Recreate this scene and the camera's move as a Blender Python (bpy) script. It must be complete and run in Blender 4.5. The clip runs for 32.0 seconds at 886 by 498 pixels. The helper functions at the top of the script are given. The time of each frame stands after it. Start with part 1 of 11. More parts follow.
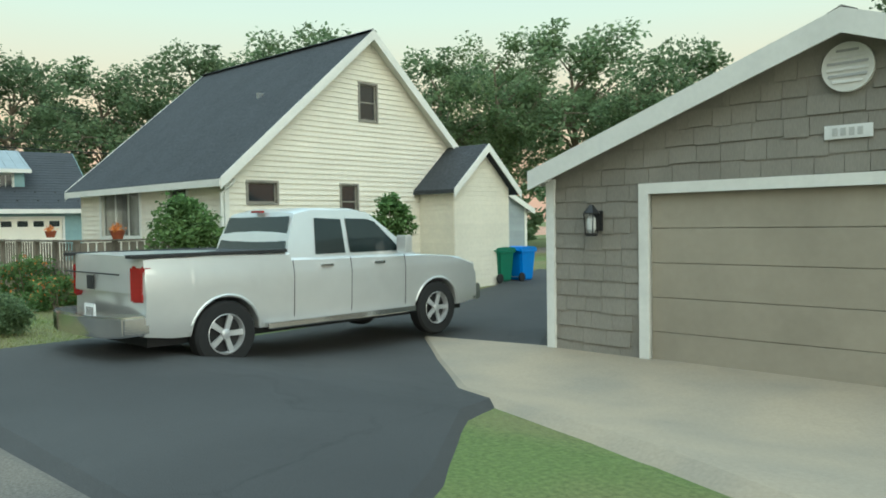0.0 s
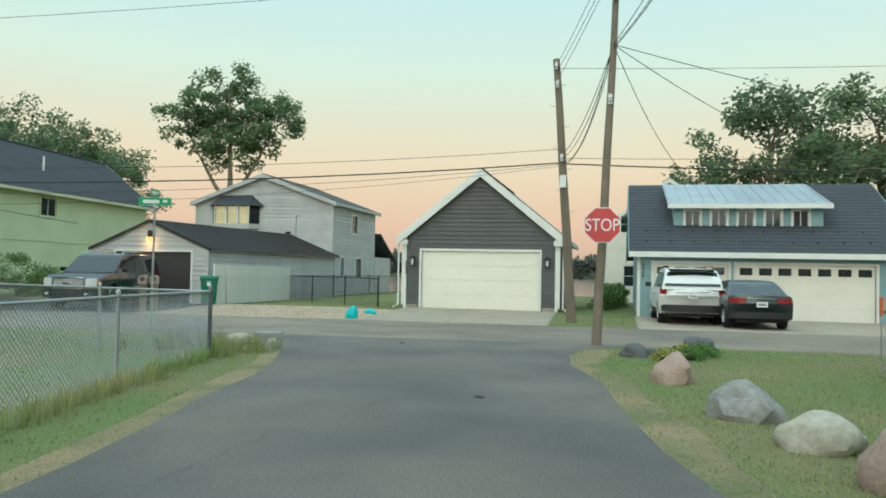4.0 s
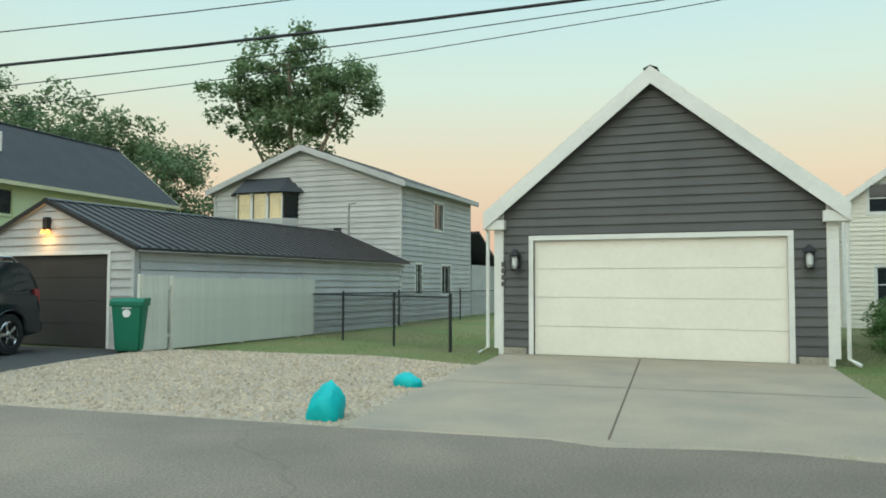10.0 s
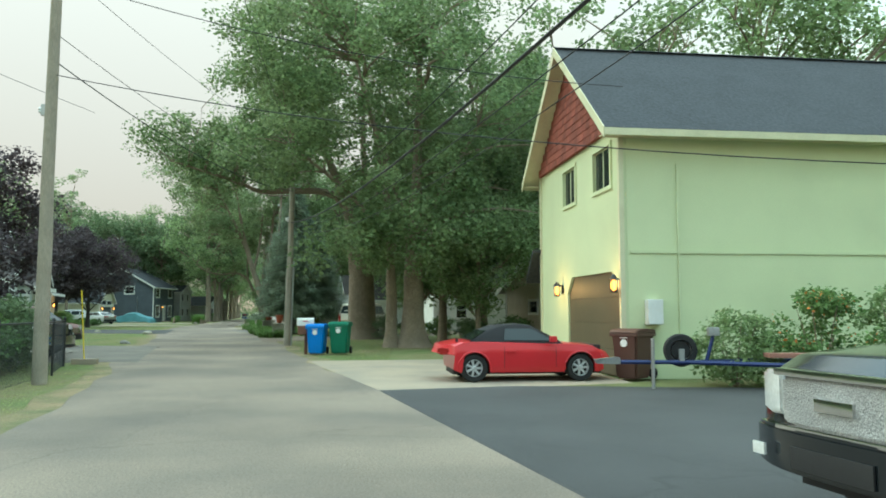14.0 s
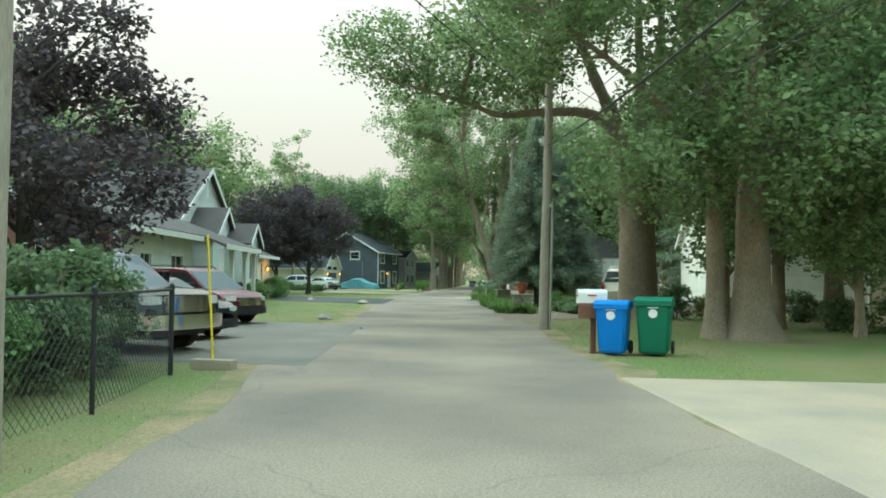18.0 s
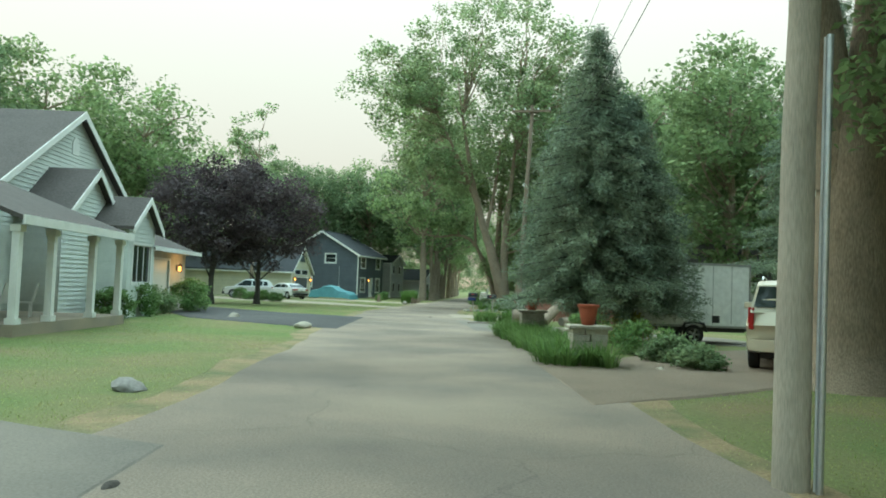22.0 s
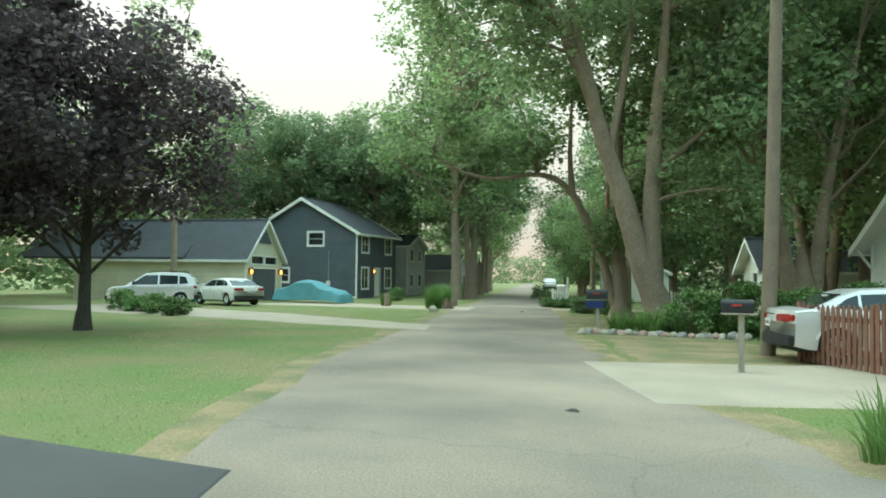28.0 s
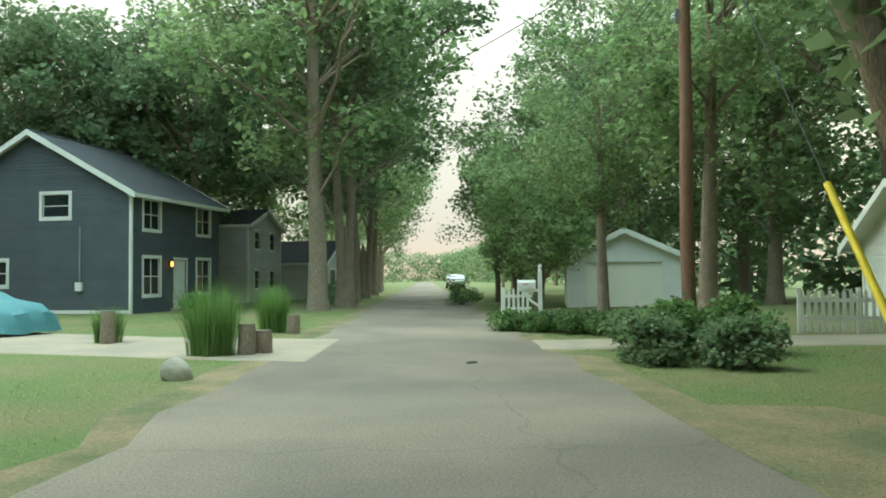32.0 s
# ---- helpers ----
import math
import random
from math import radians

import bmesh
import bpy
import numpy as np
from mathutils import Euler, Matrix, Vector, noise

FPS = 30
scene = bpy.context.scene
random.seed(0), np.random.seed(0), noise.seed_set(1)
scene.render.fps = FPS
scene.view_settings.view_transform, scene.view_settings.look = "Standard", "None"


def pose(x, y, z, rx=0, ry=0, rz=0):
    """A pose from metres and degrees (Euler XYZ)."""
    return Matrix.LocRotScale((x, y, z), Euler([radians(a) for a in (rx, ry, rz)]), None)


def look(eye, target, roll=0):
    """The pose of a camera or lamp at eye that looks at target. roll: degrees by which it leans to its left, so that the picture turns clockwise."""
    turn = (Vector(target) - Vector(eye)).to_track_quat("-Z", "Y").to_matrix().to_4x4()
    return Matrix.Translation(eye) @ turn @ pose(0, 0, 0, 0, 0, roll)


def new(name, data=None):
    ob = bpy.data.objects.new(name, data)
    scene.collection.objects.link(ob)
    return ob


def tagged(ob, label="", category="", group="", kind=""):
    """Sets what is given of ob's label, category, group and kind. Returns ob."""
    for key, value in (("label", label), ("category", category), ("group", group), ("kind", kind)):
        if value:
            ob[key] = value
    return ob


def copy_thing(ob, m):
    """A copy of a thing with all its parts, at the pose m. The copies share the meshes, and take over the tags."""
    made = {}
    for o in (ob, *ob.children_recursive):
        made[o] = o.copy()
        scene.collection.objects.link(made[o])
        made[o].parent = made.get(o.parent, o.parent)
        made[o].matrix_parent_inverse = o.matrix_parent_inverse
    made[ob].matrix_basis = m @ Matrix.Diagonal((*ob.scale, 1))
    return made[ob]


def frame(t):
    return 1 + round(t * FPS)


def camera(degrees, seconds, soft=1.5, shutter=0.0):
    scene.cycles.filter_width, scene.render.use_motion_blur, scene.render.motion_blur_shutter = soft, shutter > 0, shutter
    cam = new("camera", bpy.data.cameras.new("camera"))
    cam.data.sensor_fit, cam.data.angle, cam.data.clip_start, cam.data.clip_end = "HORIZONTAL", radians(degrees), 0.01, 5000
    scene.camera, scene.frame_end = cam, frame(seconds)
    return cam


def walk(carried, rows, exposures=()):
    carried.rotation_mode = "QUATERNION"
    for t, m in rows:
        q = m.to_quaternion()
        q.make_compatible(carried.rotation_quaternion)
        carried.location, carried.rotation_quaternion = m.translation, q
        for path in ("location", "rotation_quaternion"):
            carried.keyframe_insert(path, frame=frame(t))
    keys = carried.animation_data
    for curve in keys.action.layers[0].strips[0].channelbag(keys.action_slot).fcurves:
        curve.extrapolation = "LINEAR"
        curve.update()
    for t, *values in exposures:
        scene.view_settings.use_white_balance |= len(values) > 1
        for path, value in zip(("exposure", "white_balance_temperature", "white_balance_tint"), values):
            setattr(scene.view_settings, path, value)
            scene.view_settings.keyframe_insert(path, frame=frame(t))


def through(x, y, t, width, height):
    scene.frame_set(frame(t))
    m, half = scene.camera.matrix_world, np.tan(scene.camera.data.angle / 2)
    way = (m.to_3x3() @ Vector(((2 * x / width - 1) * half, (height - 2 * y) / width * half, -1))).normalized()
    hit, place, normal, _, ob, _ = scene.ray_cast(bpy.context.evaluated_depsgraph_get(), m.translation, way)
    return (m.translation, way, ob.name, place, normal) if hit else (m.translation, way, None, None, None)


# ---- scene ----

# camera and its drive
cam = camera(59.6, 32.0, soft=1.8)
EXPOSURES = [(0, 0.15, 5850, -8), (8, 0.0, 5850, -6), (11, 0.08, 5900, -5), (13, 0.6, 5900, -9), (15, 0.85, 6000, -10), (18, 1.0, 6050, -10), (23, 0.95, 6050, -12), (27, 1.08, 6100, -12), (32, 1.15, 6200, -11)]
# seconds, x, y, z, yaw, pitch, roll
PATH = [
    (0, -41.252, -7.912, 1.501, -125.35, -1.91, -0.89),
    (0.5, -40.121, -7.967, 1.480, -112.83, -0.90, -1.09),
    (1, -38.770, -7.905, 1.497, -100.42, 0.08, -1.18),
    (1.5, -37.525, -7.661, 1.511, -90.16, 0.33, -1.00),
    (2, -36.309, -7.284, 1.518, -82.53, -0.41, -0.27),
    (2.5, -35.028, -6.839, 1.525, -78.03, 0.29, 0.16),
    (3, -33.769, -6.403, 1.527, -76.64, 1.05, 0.13),
    (3.5, -32.515, -5.992, 1.525, -76.61, 1.60, 0.89),
    (5.5, -27.487, -4.830, 1.552, -78.55, 1.68, 0.96),
    (6, -26.211, -4.570, 1.537, -79.24, 2.24, 1.07),
    (6.5, -24.909, -4.339, 1.523, -79.86, 2.37, 0.56),
    (7, -23.634, -4.127, 1.497, -80.45, 1.76, 0.39),
    (7.5, -22.262, -3.874, 1.508, -81.23, 2.44, 0.30),
    (8, -20.891, -3.668, 1.516, -81.69, 3.59, -0.22),
    (8.5, -19.607, -3.385, 1.515, -80.87, 2.84, -0.17),
    (9, -18.319, -3.020, 1.513, -77.67, 2.15, 0.04),
    (9.5, -17.038, -2.457, 1.484, -72.95, 1.69, 0.31),
    (10, -15.787, -1.817, 1.473, -68.21, 2.64, 0.12),
    (10.5, -14.675, -1.065, 1.468, -63.21, 2.25, 1.06),
    (11, -13.657, -0.127, 1.453, -56.08, 0.84, 1.44),
    (11.5, -12.850, 1.127, 1.449, -47.08, 3.11, 1.50),
    (12, -12.213, 2.323, 1.435, -37.26, 3.47, 1.01),
    (12.5, -11.857, 3.638, 1.471, -28.48, 2.90, 1.38),
    (13, -11.661, 5.007, 1.464, -19.73, 2.89, 2.92),
    (13.5, -11.553, 6.366, 1.480, -10.81, 4.17, -0.71),
    (14, -11.665, 7.625, 1.494, -3.20, 4.60, -0.04),
    (14.5, -11.874, 8.954, 1.520, 2.47, 4.04, 0.76),
    (15, -12.139, 10.299, 1.534, 6.24, 1.96, 0.46),
    (15.5, -12.418, 11.594, 1.550, 7.86, 0.45, 2.36),
    (17.5, -13.934, 17.490, 1.450, 11.56, 2.49, 0.49),
    (18, -14.360, 19.184, 1.455, 12.98, 2.18, 0.58),
    (18.5, -14.826, 20.991, 1.484, 13.99, 2.63, 0.52),
    (19, -15.313, 22.875, 1.529, 15.02, 2.12, 0.73),
    (19.5, -15.852, 24.967, 1.553, 14.64, 2.08, 0.57),
    (20, -16.235, 27.061, 1.565, 14.20, 2.27, 1.34),
    (20.5, -16.664, 29.115, 1.593, 13.15, 3.00, 1.11),
    (21, -17.087, 31.037, 1.544, 12.65, 2.56, 1.18),
    (21.5, -17.548, 33.002, 1.525, 12.32, 2.25, 1.05),
    (22, -18.005, 34.979, 1.530, 12.41, 2.88, 2.11),
    (22.5, -18.558, 37.072, 1.535, 13.06, 2.16, 1.33),
    (23, -19.080, 39.156, 1.546, 13.19, 3.53, 1.53),
    (23.5, -19.618, 41.302, 1.557, 13.78, 2.60, 1.23),
    (24, -20.192, 43.459, 1.564, 13.97, 4.68, 0.85),
    (24.5, -20.703, 45.694, 1.568, 14.21, 2.75, 0.44),
    (25, -21.310, 47.938, 1.522, 14.22, 3.60, 0.64),
    (25.5, -21.885, 50.333, 1.507, 14.53, 3.31, 0.91),
    (26, -22.627, 52.825, 1.526, 14.55, 4.04, 1.08),
    (26.5, -23.389, 55.496, 1.555, 14.90, 2.78, 1.42),
    (28.5, -27.142, 67.377, 1.526, 12.73, 2.30, -0.20),
    (29, -27.729, 70.389, 1.504, 11.56, 3.15, -0.95),
    (29.5, -28.342, 73.502, 1.472, 10.65, 1.54, -0.97),
    (30, -28.871, 76.416, 1.507, 8.06, 5.21, -1.04),
    (30.5, -29.421, 79.443, 1.505, 6.96, -1.50, -0.63),
    (31, -29.875, 82.642, 1.478, 6.32, 2.23, -1.13),
    (31.5, -30.296, 85.870, 1.413, 5.93, 0.90, -0.09),
    (32, -30.637, 89.059, 1.331, 5.71, 2.16, -0.55),
]
walk(cam, [(t, pose(x, y, z, 90 + p, 0, w) @ pose(0, 0, 0, 0, 0, r)) for t, x, y, z, w, p, r in PATH], EXPOSURES)

# dusk sky: the sun has just gone down in the west, a peach band over the lake
world = bpy.data.worlds.new("dusk_sky")
scene.world = world
world.use_nodes = True
wt = world.node_tree
wt.nodes.clear()
sky = wt.nodes.new("ShaderNodeTexSky")
sky.sky_type = 'NISHITA'
sky.sun_disc = False
sky.sun_elevation = radians(4)
sky.dust_density = 2.0
coord = wt.nodes.new("ShaderNodeTexCoord")
split = wt.nodes.new("ShaderNodeSeparateXYZ")
wt.links.new(coord.outputs["Generated"], split.inputs[0])
band = wt.nodes.new("ShaderNodeValToRGB")
stops = [(0.0, (0.68, 0.41, 0.31)), (0.06, (0.86, 0.53, 0.37)), (0.14, (0.90, 0.68, 0.48)), (0.25, (0.76, 0.80, 0.68)),
         (0.42, (0.56, 0.75, 0.84)), (0.62, (0.68, 0.88, 1.02)), (0.8, (1.22, 1.42, 1.58)), (1.0, (1.8, 2.0, 2.15))]
el = band.color_ramp.elements
while len(el) < len(stops):
    el.new(0.5)
for e, (at, c) in zip(el, stops):
    e.position, e.color = at, (*c, 1)
wt.links.new(split.outputs["Z"], band.inputs[0])
glow = wt.nodes.new("ShaderNodeMix")
glow.data_type = 'RGBA'
glow.blend_type = 'MIX'
# the western half of the sky, where the sun went down, is whiter and brighter
west = wt.nodes.new("ShaderNodeMapRange")
west.interpolation_type = 'SMOOTHSTEP'
turned = wt.nodes.new("ShaderNodeMath")
turned.operation = 'MULTIPLY_ADD'
turned.inputs[1].default_value = -0.4
wt.links.new(split.outputs["X"], turned.inputs[0])
wt.links.new(split.outputs["Y"], turned.inputs[2])
wt.links.new(turned.outputs[0], west.inputs["Value"])
west.inputs["From Min"].default_value = 0.45
west.inputs["From Max"].default_value = 0.9
low = wt.nodes.new("ShaderNodeMapRange")
low.interpolation_type = 'SMOOTHSTEP'
wt.links.new(split.outputs["Z"], low.inputs["Value"])
low.inputs["From Min"].default_value = 0.75
low.inputs["From Max"].default_value = 0.45
both = wt.nodes.new("ShaderNodeMath")
both.operation = 'MULTIPLY'
wt.links.new(west.outputs["Result"], both.inputs[0])
wt.links.new(low.outputs["Result"], both.inputs[1])
wt.links.new(both.outputs[0], glow.inputs["Factor"])
wt.links.new(band.outputs[0], glow.inputs["A"])
# low over the road's end it is a pale warm peach
warm = wt.nodes.new("ShaderNodeValToRGB")
for e, (at, c) in zip((warm.color_ramp.elements[0], warm.color_ramp.elements[1], warm.color_ramp.elements.new(0.06)), ((0.0, (0.47, 0.34, 0.27)), (0.17, (0.345, 0.335, 0.365)), (0.06, (0.42, 0.35, 0.315)))):
    e.position, e.color = at, (*c, 1)
wt.links.new(split.outputs["Z"], warm.inputs[0])
wt.links.new(warm.outputs[0], glow.inputs["B"])
# behind the first street the afterglow itself, wide and smooth
after = wt.nodes.new("ShaderNodeMapRange")
after.interpolation_type = 'SMOOTHSTEP'
wt.links.new(split.outputs["X"], after.inputs["Value"])
after.inputs["From Min"].default_value = -0.72
after.inputs["From Max"].default_value = -1.0
after.inputs["To Min"].default_value = 0.0
after.inputs["To Max"].default_value = 1.0
dusk = wt.nodes.new("ShaderNodeMix")
dusk.data_type = 'RGBA'
wt.links.new(after.outputs["Result"], dusk.inputs["Factor"])
wt.links.new(glow.outputs["Result"], dusk.inputs["A"])
dusk.inputs["B"].default_value = (2.3, 2.05, 1.75, 1)
add = wt.nodes.new("ShaderNodeMix")
add.data_type = 'RGBA'
add.blend_type = 'ADD'
add.inputs["Factor"].default_value = 0.004
wt.links.new(dusk.outputs["Result"], add.inputs["A"])
wt.links.new(sky.outputs[0], add.inputs["B"])
bg = wt.nodes.new("ShaderNodeBackground")
bg.inputs["Strength"].default_value = 1.0
out = wt.nodes.new("ShaderNodeOutputWorld")
wt.links.new(add.outputs["Result"], bg.inputs[0])
wt.links.new(bg.outputs[0], out.inputs[0])

# the afterglow, from the west and a little from the north
sky.sun_rotation = radians(-65)
sun = new("sun", bpy.data.lights.new("sun", "SUN"))
sun.data.energy = 1.1
sun.data.angle = radians(60)
sun.data.color = (1.0, 0.92, 0.80)
sun.matrix_world = look((0, 0, 40), (38, -16, 40 - 24))

# materials
def surf(name, color, rough=0.7, metal=0.0, grain=40.0, stain=1.5, vary=0.12, stainy=0.18, bump=0.15, bump_scale=None,
         second=None, island=0.0, obj=0.0, spec=0.4, transmission=0.0, coat=0.0, emit=0.0, stretch=(1, 1, 1)):
    """Principled surface with fine grain, broad stains and bump, in metres of the object's own space."""
    m = bpy.data.materials.new(name)
    m.use_nodes = True
    n, l = m.node_tree.nodes, m.node_tree.links
    b = n["Principled BSDF"]
    tc = n.new("ShaderNodeTexCoord")
    mp = n.new("ShaderNodeMapping")
    mp.inputs["Scale"].default_value = stretch
    l.new(tc.outputs["Object"], mp.inputs[0])
    fine, broad = n.new("ShaderNodeTexNoise"), n.new("ShaderNodeTexNoise")
    fine.inputs["Scale"].default_value, fine.inputs["Detail"].default_value = grain, 4
    broad.inputs["Scale"].default_value, broad.inputs["Detail"].default_value = stain, 5
    l.new(mp.outputs[0], fine.inputs["Vector"])
    l.new(tc.outputs["Object"], broad.inputs["Vector"])
    c2 = second or tuple(v * 0.62 for v in color)
    mix1 = n.new("ShaderNodeMix")
    mix1.data_type = 'RGBA'
    mix1.inputs["A"].default_value, mix1.inputs["B"].default_value = (*color, 1), (*c2, 1)
    rng = n.new("ShaderNodeMapRange")
    rng.inputs["From Min"].default_value, rng.inputs["From Max"].default_value = 0.38, 0.68
    rng.inputs["To Max"].default_value = stainy * 2.2
    l.new(broad.outputs[0], rng.inputs[0])
    l.new(rng.outputs[0], mix1.inputs["Factor"])
    val = n.new("ShaderNodeMapRange")
    val.inputs["To Min"].default_value, val.inputs["To Max"].default_value = 1 - vary, 1 + vary
    val.inputs["From Min"].default_value, val.inputs["From Max"].default_value = 0.25, 0.75
    l.new(fine.outputs[0], val.inputs[0])
    last = val.outputs[0]
    for amount, kind in ((island, "island"), (obj, "obj")):
        if amount:
            src = n.new("ShaderNodeNewGeometry").outputs["Random Per Island"] if kind == "island" else n.new("ShaderNodeObjectInfo").outputs["Random"]
            r2 = n.new("ShaderNodeMapRange")
            r2.inputs["To Min"].default_value, r2.inputs["To Max"].default_value = 1 - amount, 1 + amount
            l.new(src, r2.inputs[0])
            mul = n.new("ShaderNodeMath")
            mul.operation = 'MULTIPLY'
            l.new(last, mul.inputs[0])
            l.new(r2.outputs[0], mul.inputs[1])
            last = mul.outputs[0]
    hsv = n.new("ShaderNodeHueSaturation")
    l.new(mix1.outputs["Result"], hsv.inputs["Color"])
    l.new(last, hsv.inputs["Value"])
    l.new(hsv.outputs[0], b.inputs["Base Color"])
    b.inputs["Roughness"].default_value, b.inputs["Metallic"].default_value = rough, metal
    b.inputs["Specular IOR Level"].default_value = spec
    b.inputs["Transmission Weight"].default_value, b.inputs["Coat Weight"].default_value = transmission, coat
    b.inputs["Coat Roughness"].default_value = 0.08
    if emit:
        b.inputs["Emission Color"].default_value, b.inputs["Emission Strength"].default_value = (*color, 1), emit
    if bump:
        bp = n.new("ShaderNodeBump")
        bp.inputs["Strength"].default_value, bp.inputs["Distance"].default_value = bump, 0.02
        src = fine
        if bump_scale:
            src = n.new("ShaderNodeTexNoise")
            src.inputs["Scale"].default_value, src.inputs["Detail"].default_value = bump_scale, 6
            l.new(mp.outputs[0], src.inputs["Vector"])
        l.new(src.outputs[0], bp.inputs["Height"])
        l.new(bp.outputs[0], b.inputs["Normal"])
    return m


def leaf(name, color, second, through=0.45, vary=0.35):
    m = bpy.data.materials.new(name)
    m.use_nodes = True
    n, l = m.node_tree.nodes, m.node_tree.links
    b = n["Principled BSDF"]
    geo, info = n.new("ShaderNodeNewGeometry"), n.new("ShaderNodeObjectInfo")
    tc, broad = n.new("ShaderNodeTexCoord"), n.new("ShaderNodeTexNoise")
    broad.inputs["Scale"].default_value = 0.6
    l.new(tc.outputs["Object"], broad.inputs["Vector"])
    mix = n.new("ShaderNodeMix")
    mix.data_type = 'RGBA'
    mix.inputs["A"].default_value, mix.inputs["B"].default_value = (*color, 1), (*second, 1)
    rg = n.new("ShaderNodeMapRange")
    rg.inputs["From Min"].default_value, rg.inputs["From Max"].default_value = 0.35, 0.65
    l.new(broad.outputs[0], rg.inputs[0])
    l.new(rg.outputs[0], mix.inputs["Factor"])
    r2 = n.new("ShaderNodeMapRange")
    r2.inputs["To Min"].default_value, r2.inputs["To Max"].default_value = 1 - vary, 1 + vary
    l.new(geo.outputs["Random Per Island"], r2.inputs[0])
    r3 = n.new("ShaderNodeMapRange")
    r3.inputs["To Min"].default_value, r3.inputs["To Max"].default_value = 0.85, 1.15
    l.new(info.outputs["Random"], r3.inputs[0])
    mul = n.new("ShaderNodeMath")
    mul.operation = 'MULTIPLY'
    l.new(r2.outputs[0], mul.inputs[0])
    l.new(r3.outputs[0], mul.inputs[1])
    hsv = n.new("ShaderNodeHueSaturation")
    l.new(mix.outputs["Result"], hsv.inputs["Color"])
    l.new(mul.outputs[0], hsv.inputs["Value"])
    l.new(hsv.outputs[0], b.inputs["Base Color"])
    b.inputs["Roughness"].default_value = 0.65
    b.inputs["Specular IOR Level"].default_value = 0.25
    tr = n.new("ShaderNodeBsdfTranslucent")
    l.new(hsv.outputs[0], tr.inputs[0])
    ms = n.new("ShaderNodeMixShader")
    ms.inputs[0].default_value = through
    l.new(b.outputs[0], ms.inputs[1])
    l.new(tr.outputs[0], ms.inputs[2])
    l.new(ms.outputs[0], n["Material Output"].inputs[0])
    return m


def lit(name, color, strength):
    m = surf(name, color, 0.5, bump=0, vary=0.02, stainy=0.02)
    b = m.node_tree.nodes["Principled BSDF"]
    b.inputs["Emission Color"].default_value, b.inputs["Emission Strength"].default_value = (*color, 1), strength
    return m


ASPHALT = surf("asphalt_road", (0.24, 0.195, 0.147), 0.92, grain=45, stain=0.35, vary=0.35, stainy=0.45, bump=0.6, bump_scale=70, second=(0.155, 0.132, 0.106))
def cracked(m, scale=0.2, depth=0.84):
    """Adds a net of dark cracks and paler dusty wear to an asphalt."""
    n, l = m.node_tree.nodes, m.node_tree.links
    b = n["Principled BSDF"]
    src = b.inputs["Base Color"].links[0].from_socket
    tc = n.new("ShaderNodeTexCoord")
    warp = n.new("ShaderNodeTexNoise")
    warp.inputs["Scale"].default_value, warp.inputs["Detail"].default_value = 0.9, 6
    l.new(tc.outputs["Object"], warp.inputs["Vector"])
    add = n.new("ShaderNodeMix")
    add.data_type = 'RGBA'
    add.blend_type = 'ADD'
    add.inputs["Factor"].default_value = 1.6
    l.new(tc.outputs["Object"], add.inputs["A"])
    l.new(warp.outputs["Color"], add.inputs["B"])
    vor = n.new("ShaderNodeTexVoronoi")
    vor.feature = 'DISTANCE_TO_EDGE'
    vor.inputs["Scale"].default_value = scale
    l.new(add.outputs["Result"], vor.inputs["Vector"])
    rg = n.new("ShaderNodeMapRange")
    rg.inputs["From Min"].default_value, rg.inputs["From Max"].default_value = 0.001, 0.005
    rg.inputs["To Min"].default_value, rg.inputs["To Max"].default_value = depth, 1.0
    l.new(vor.outputs["Distance"], rg.inputs[0])
    wear = n.new("ShaderNodeTexNoise")
    wear.inputs["Scale"].default_value, wear.inputs["Detail"].default_value = 0.16, 7
    l.new(tc.outputs["Object"], wear.inputs["Vector"])
    wr = n.new("ShaderNodeMapRange")
    wr.inputs["From Min"].default_value, wr.inputs["From Max"].default_value = 0.35, 0.65
    wr.inputs["To Min"].default_value, wr.inputs["To Max"].default_value = 0.82, 1.2
    l.new(wear.outputs[0], wr.inputs[0])
    mul = n.new("ShaderNodeMath")
    mul.operation = 'MULTIPLY'
    l.new(rg.outputs[0], mul.inputs[0])
    l.new(wr.outputs[0], mul.inputs[1])
    hsv = n.new("ShaderNodeHueSaturation")
    l.new(src, hsv.inputs["Color"])
    l.new(mul.outputs[0], hsv.inputs["Value"])
    l.new(hsv.outputs[0], b.inputs["Base Color"])
    return m


cracked(ASPHALT)
SIDEASPHALT = cracked(surf("side_street_asphalt", (0.15, 0.132, 0.11), 0.92, grain=45, stain=0.4, vary=0.35, stainy=0.45, bump=0.6, bump_scale=70, second=(0.09, 0.085, 0.078)))
DRIVE = surf("dark_asphalt", (0.058, 0.057, 0.056), 0.85, grain=70, stain=0.6, vary=0.2, bump=0.4, bump_scale=90)
CONCRETE = surf("concrete", (0.35, 0.285, 0.205), 0.85, grain=35, stain=0.8, vary=0.1, stainy=0.32, bump=0.2, second=(0.235, 0.21, 0.17))
NAVY = surf("navy_plastic", (0.012, 0.025, 0.11), 0.5, bump=0.05)
PATCHED = surf("patched_drive", (0.185, 0.165, 0.135), 0.92, grain=40, stain=0.5, vary=0.25, stainy=0.4, bump=0.5, bump_scale=80, second=(0.12, 0.11, 0.095))
WORN = surf("worn_concrete", (0.33, 0.28, 0.21), 0.9, grain=35, stain=0.7, vary=0.15, stainy=0.35, bump=0.4, second=(0.25, 0.215, 0.165))
GRAVEL = surf("gravel_bed", (0.39, 0.315, 0.23), 0.95, grain=22, stain=1.2, vary=0.35, bump=1.0, bump_scale=30, second=(0.26, 0.24, 0.2))
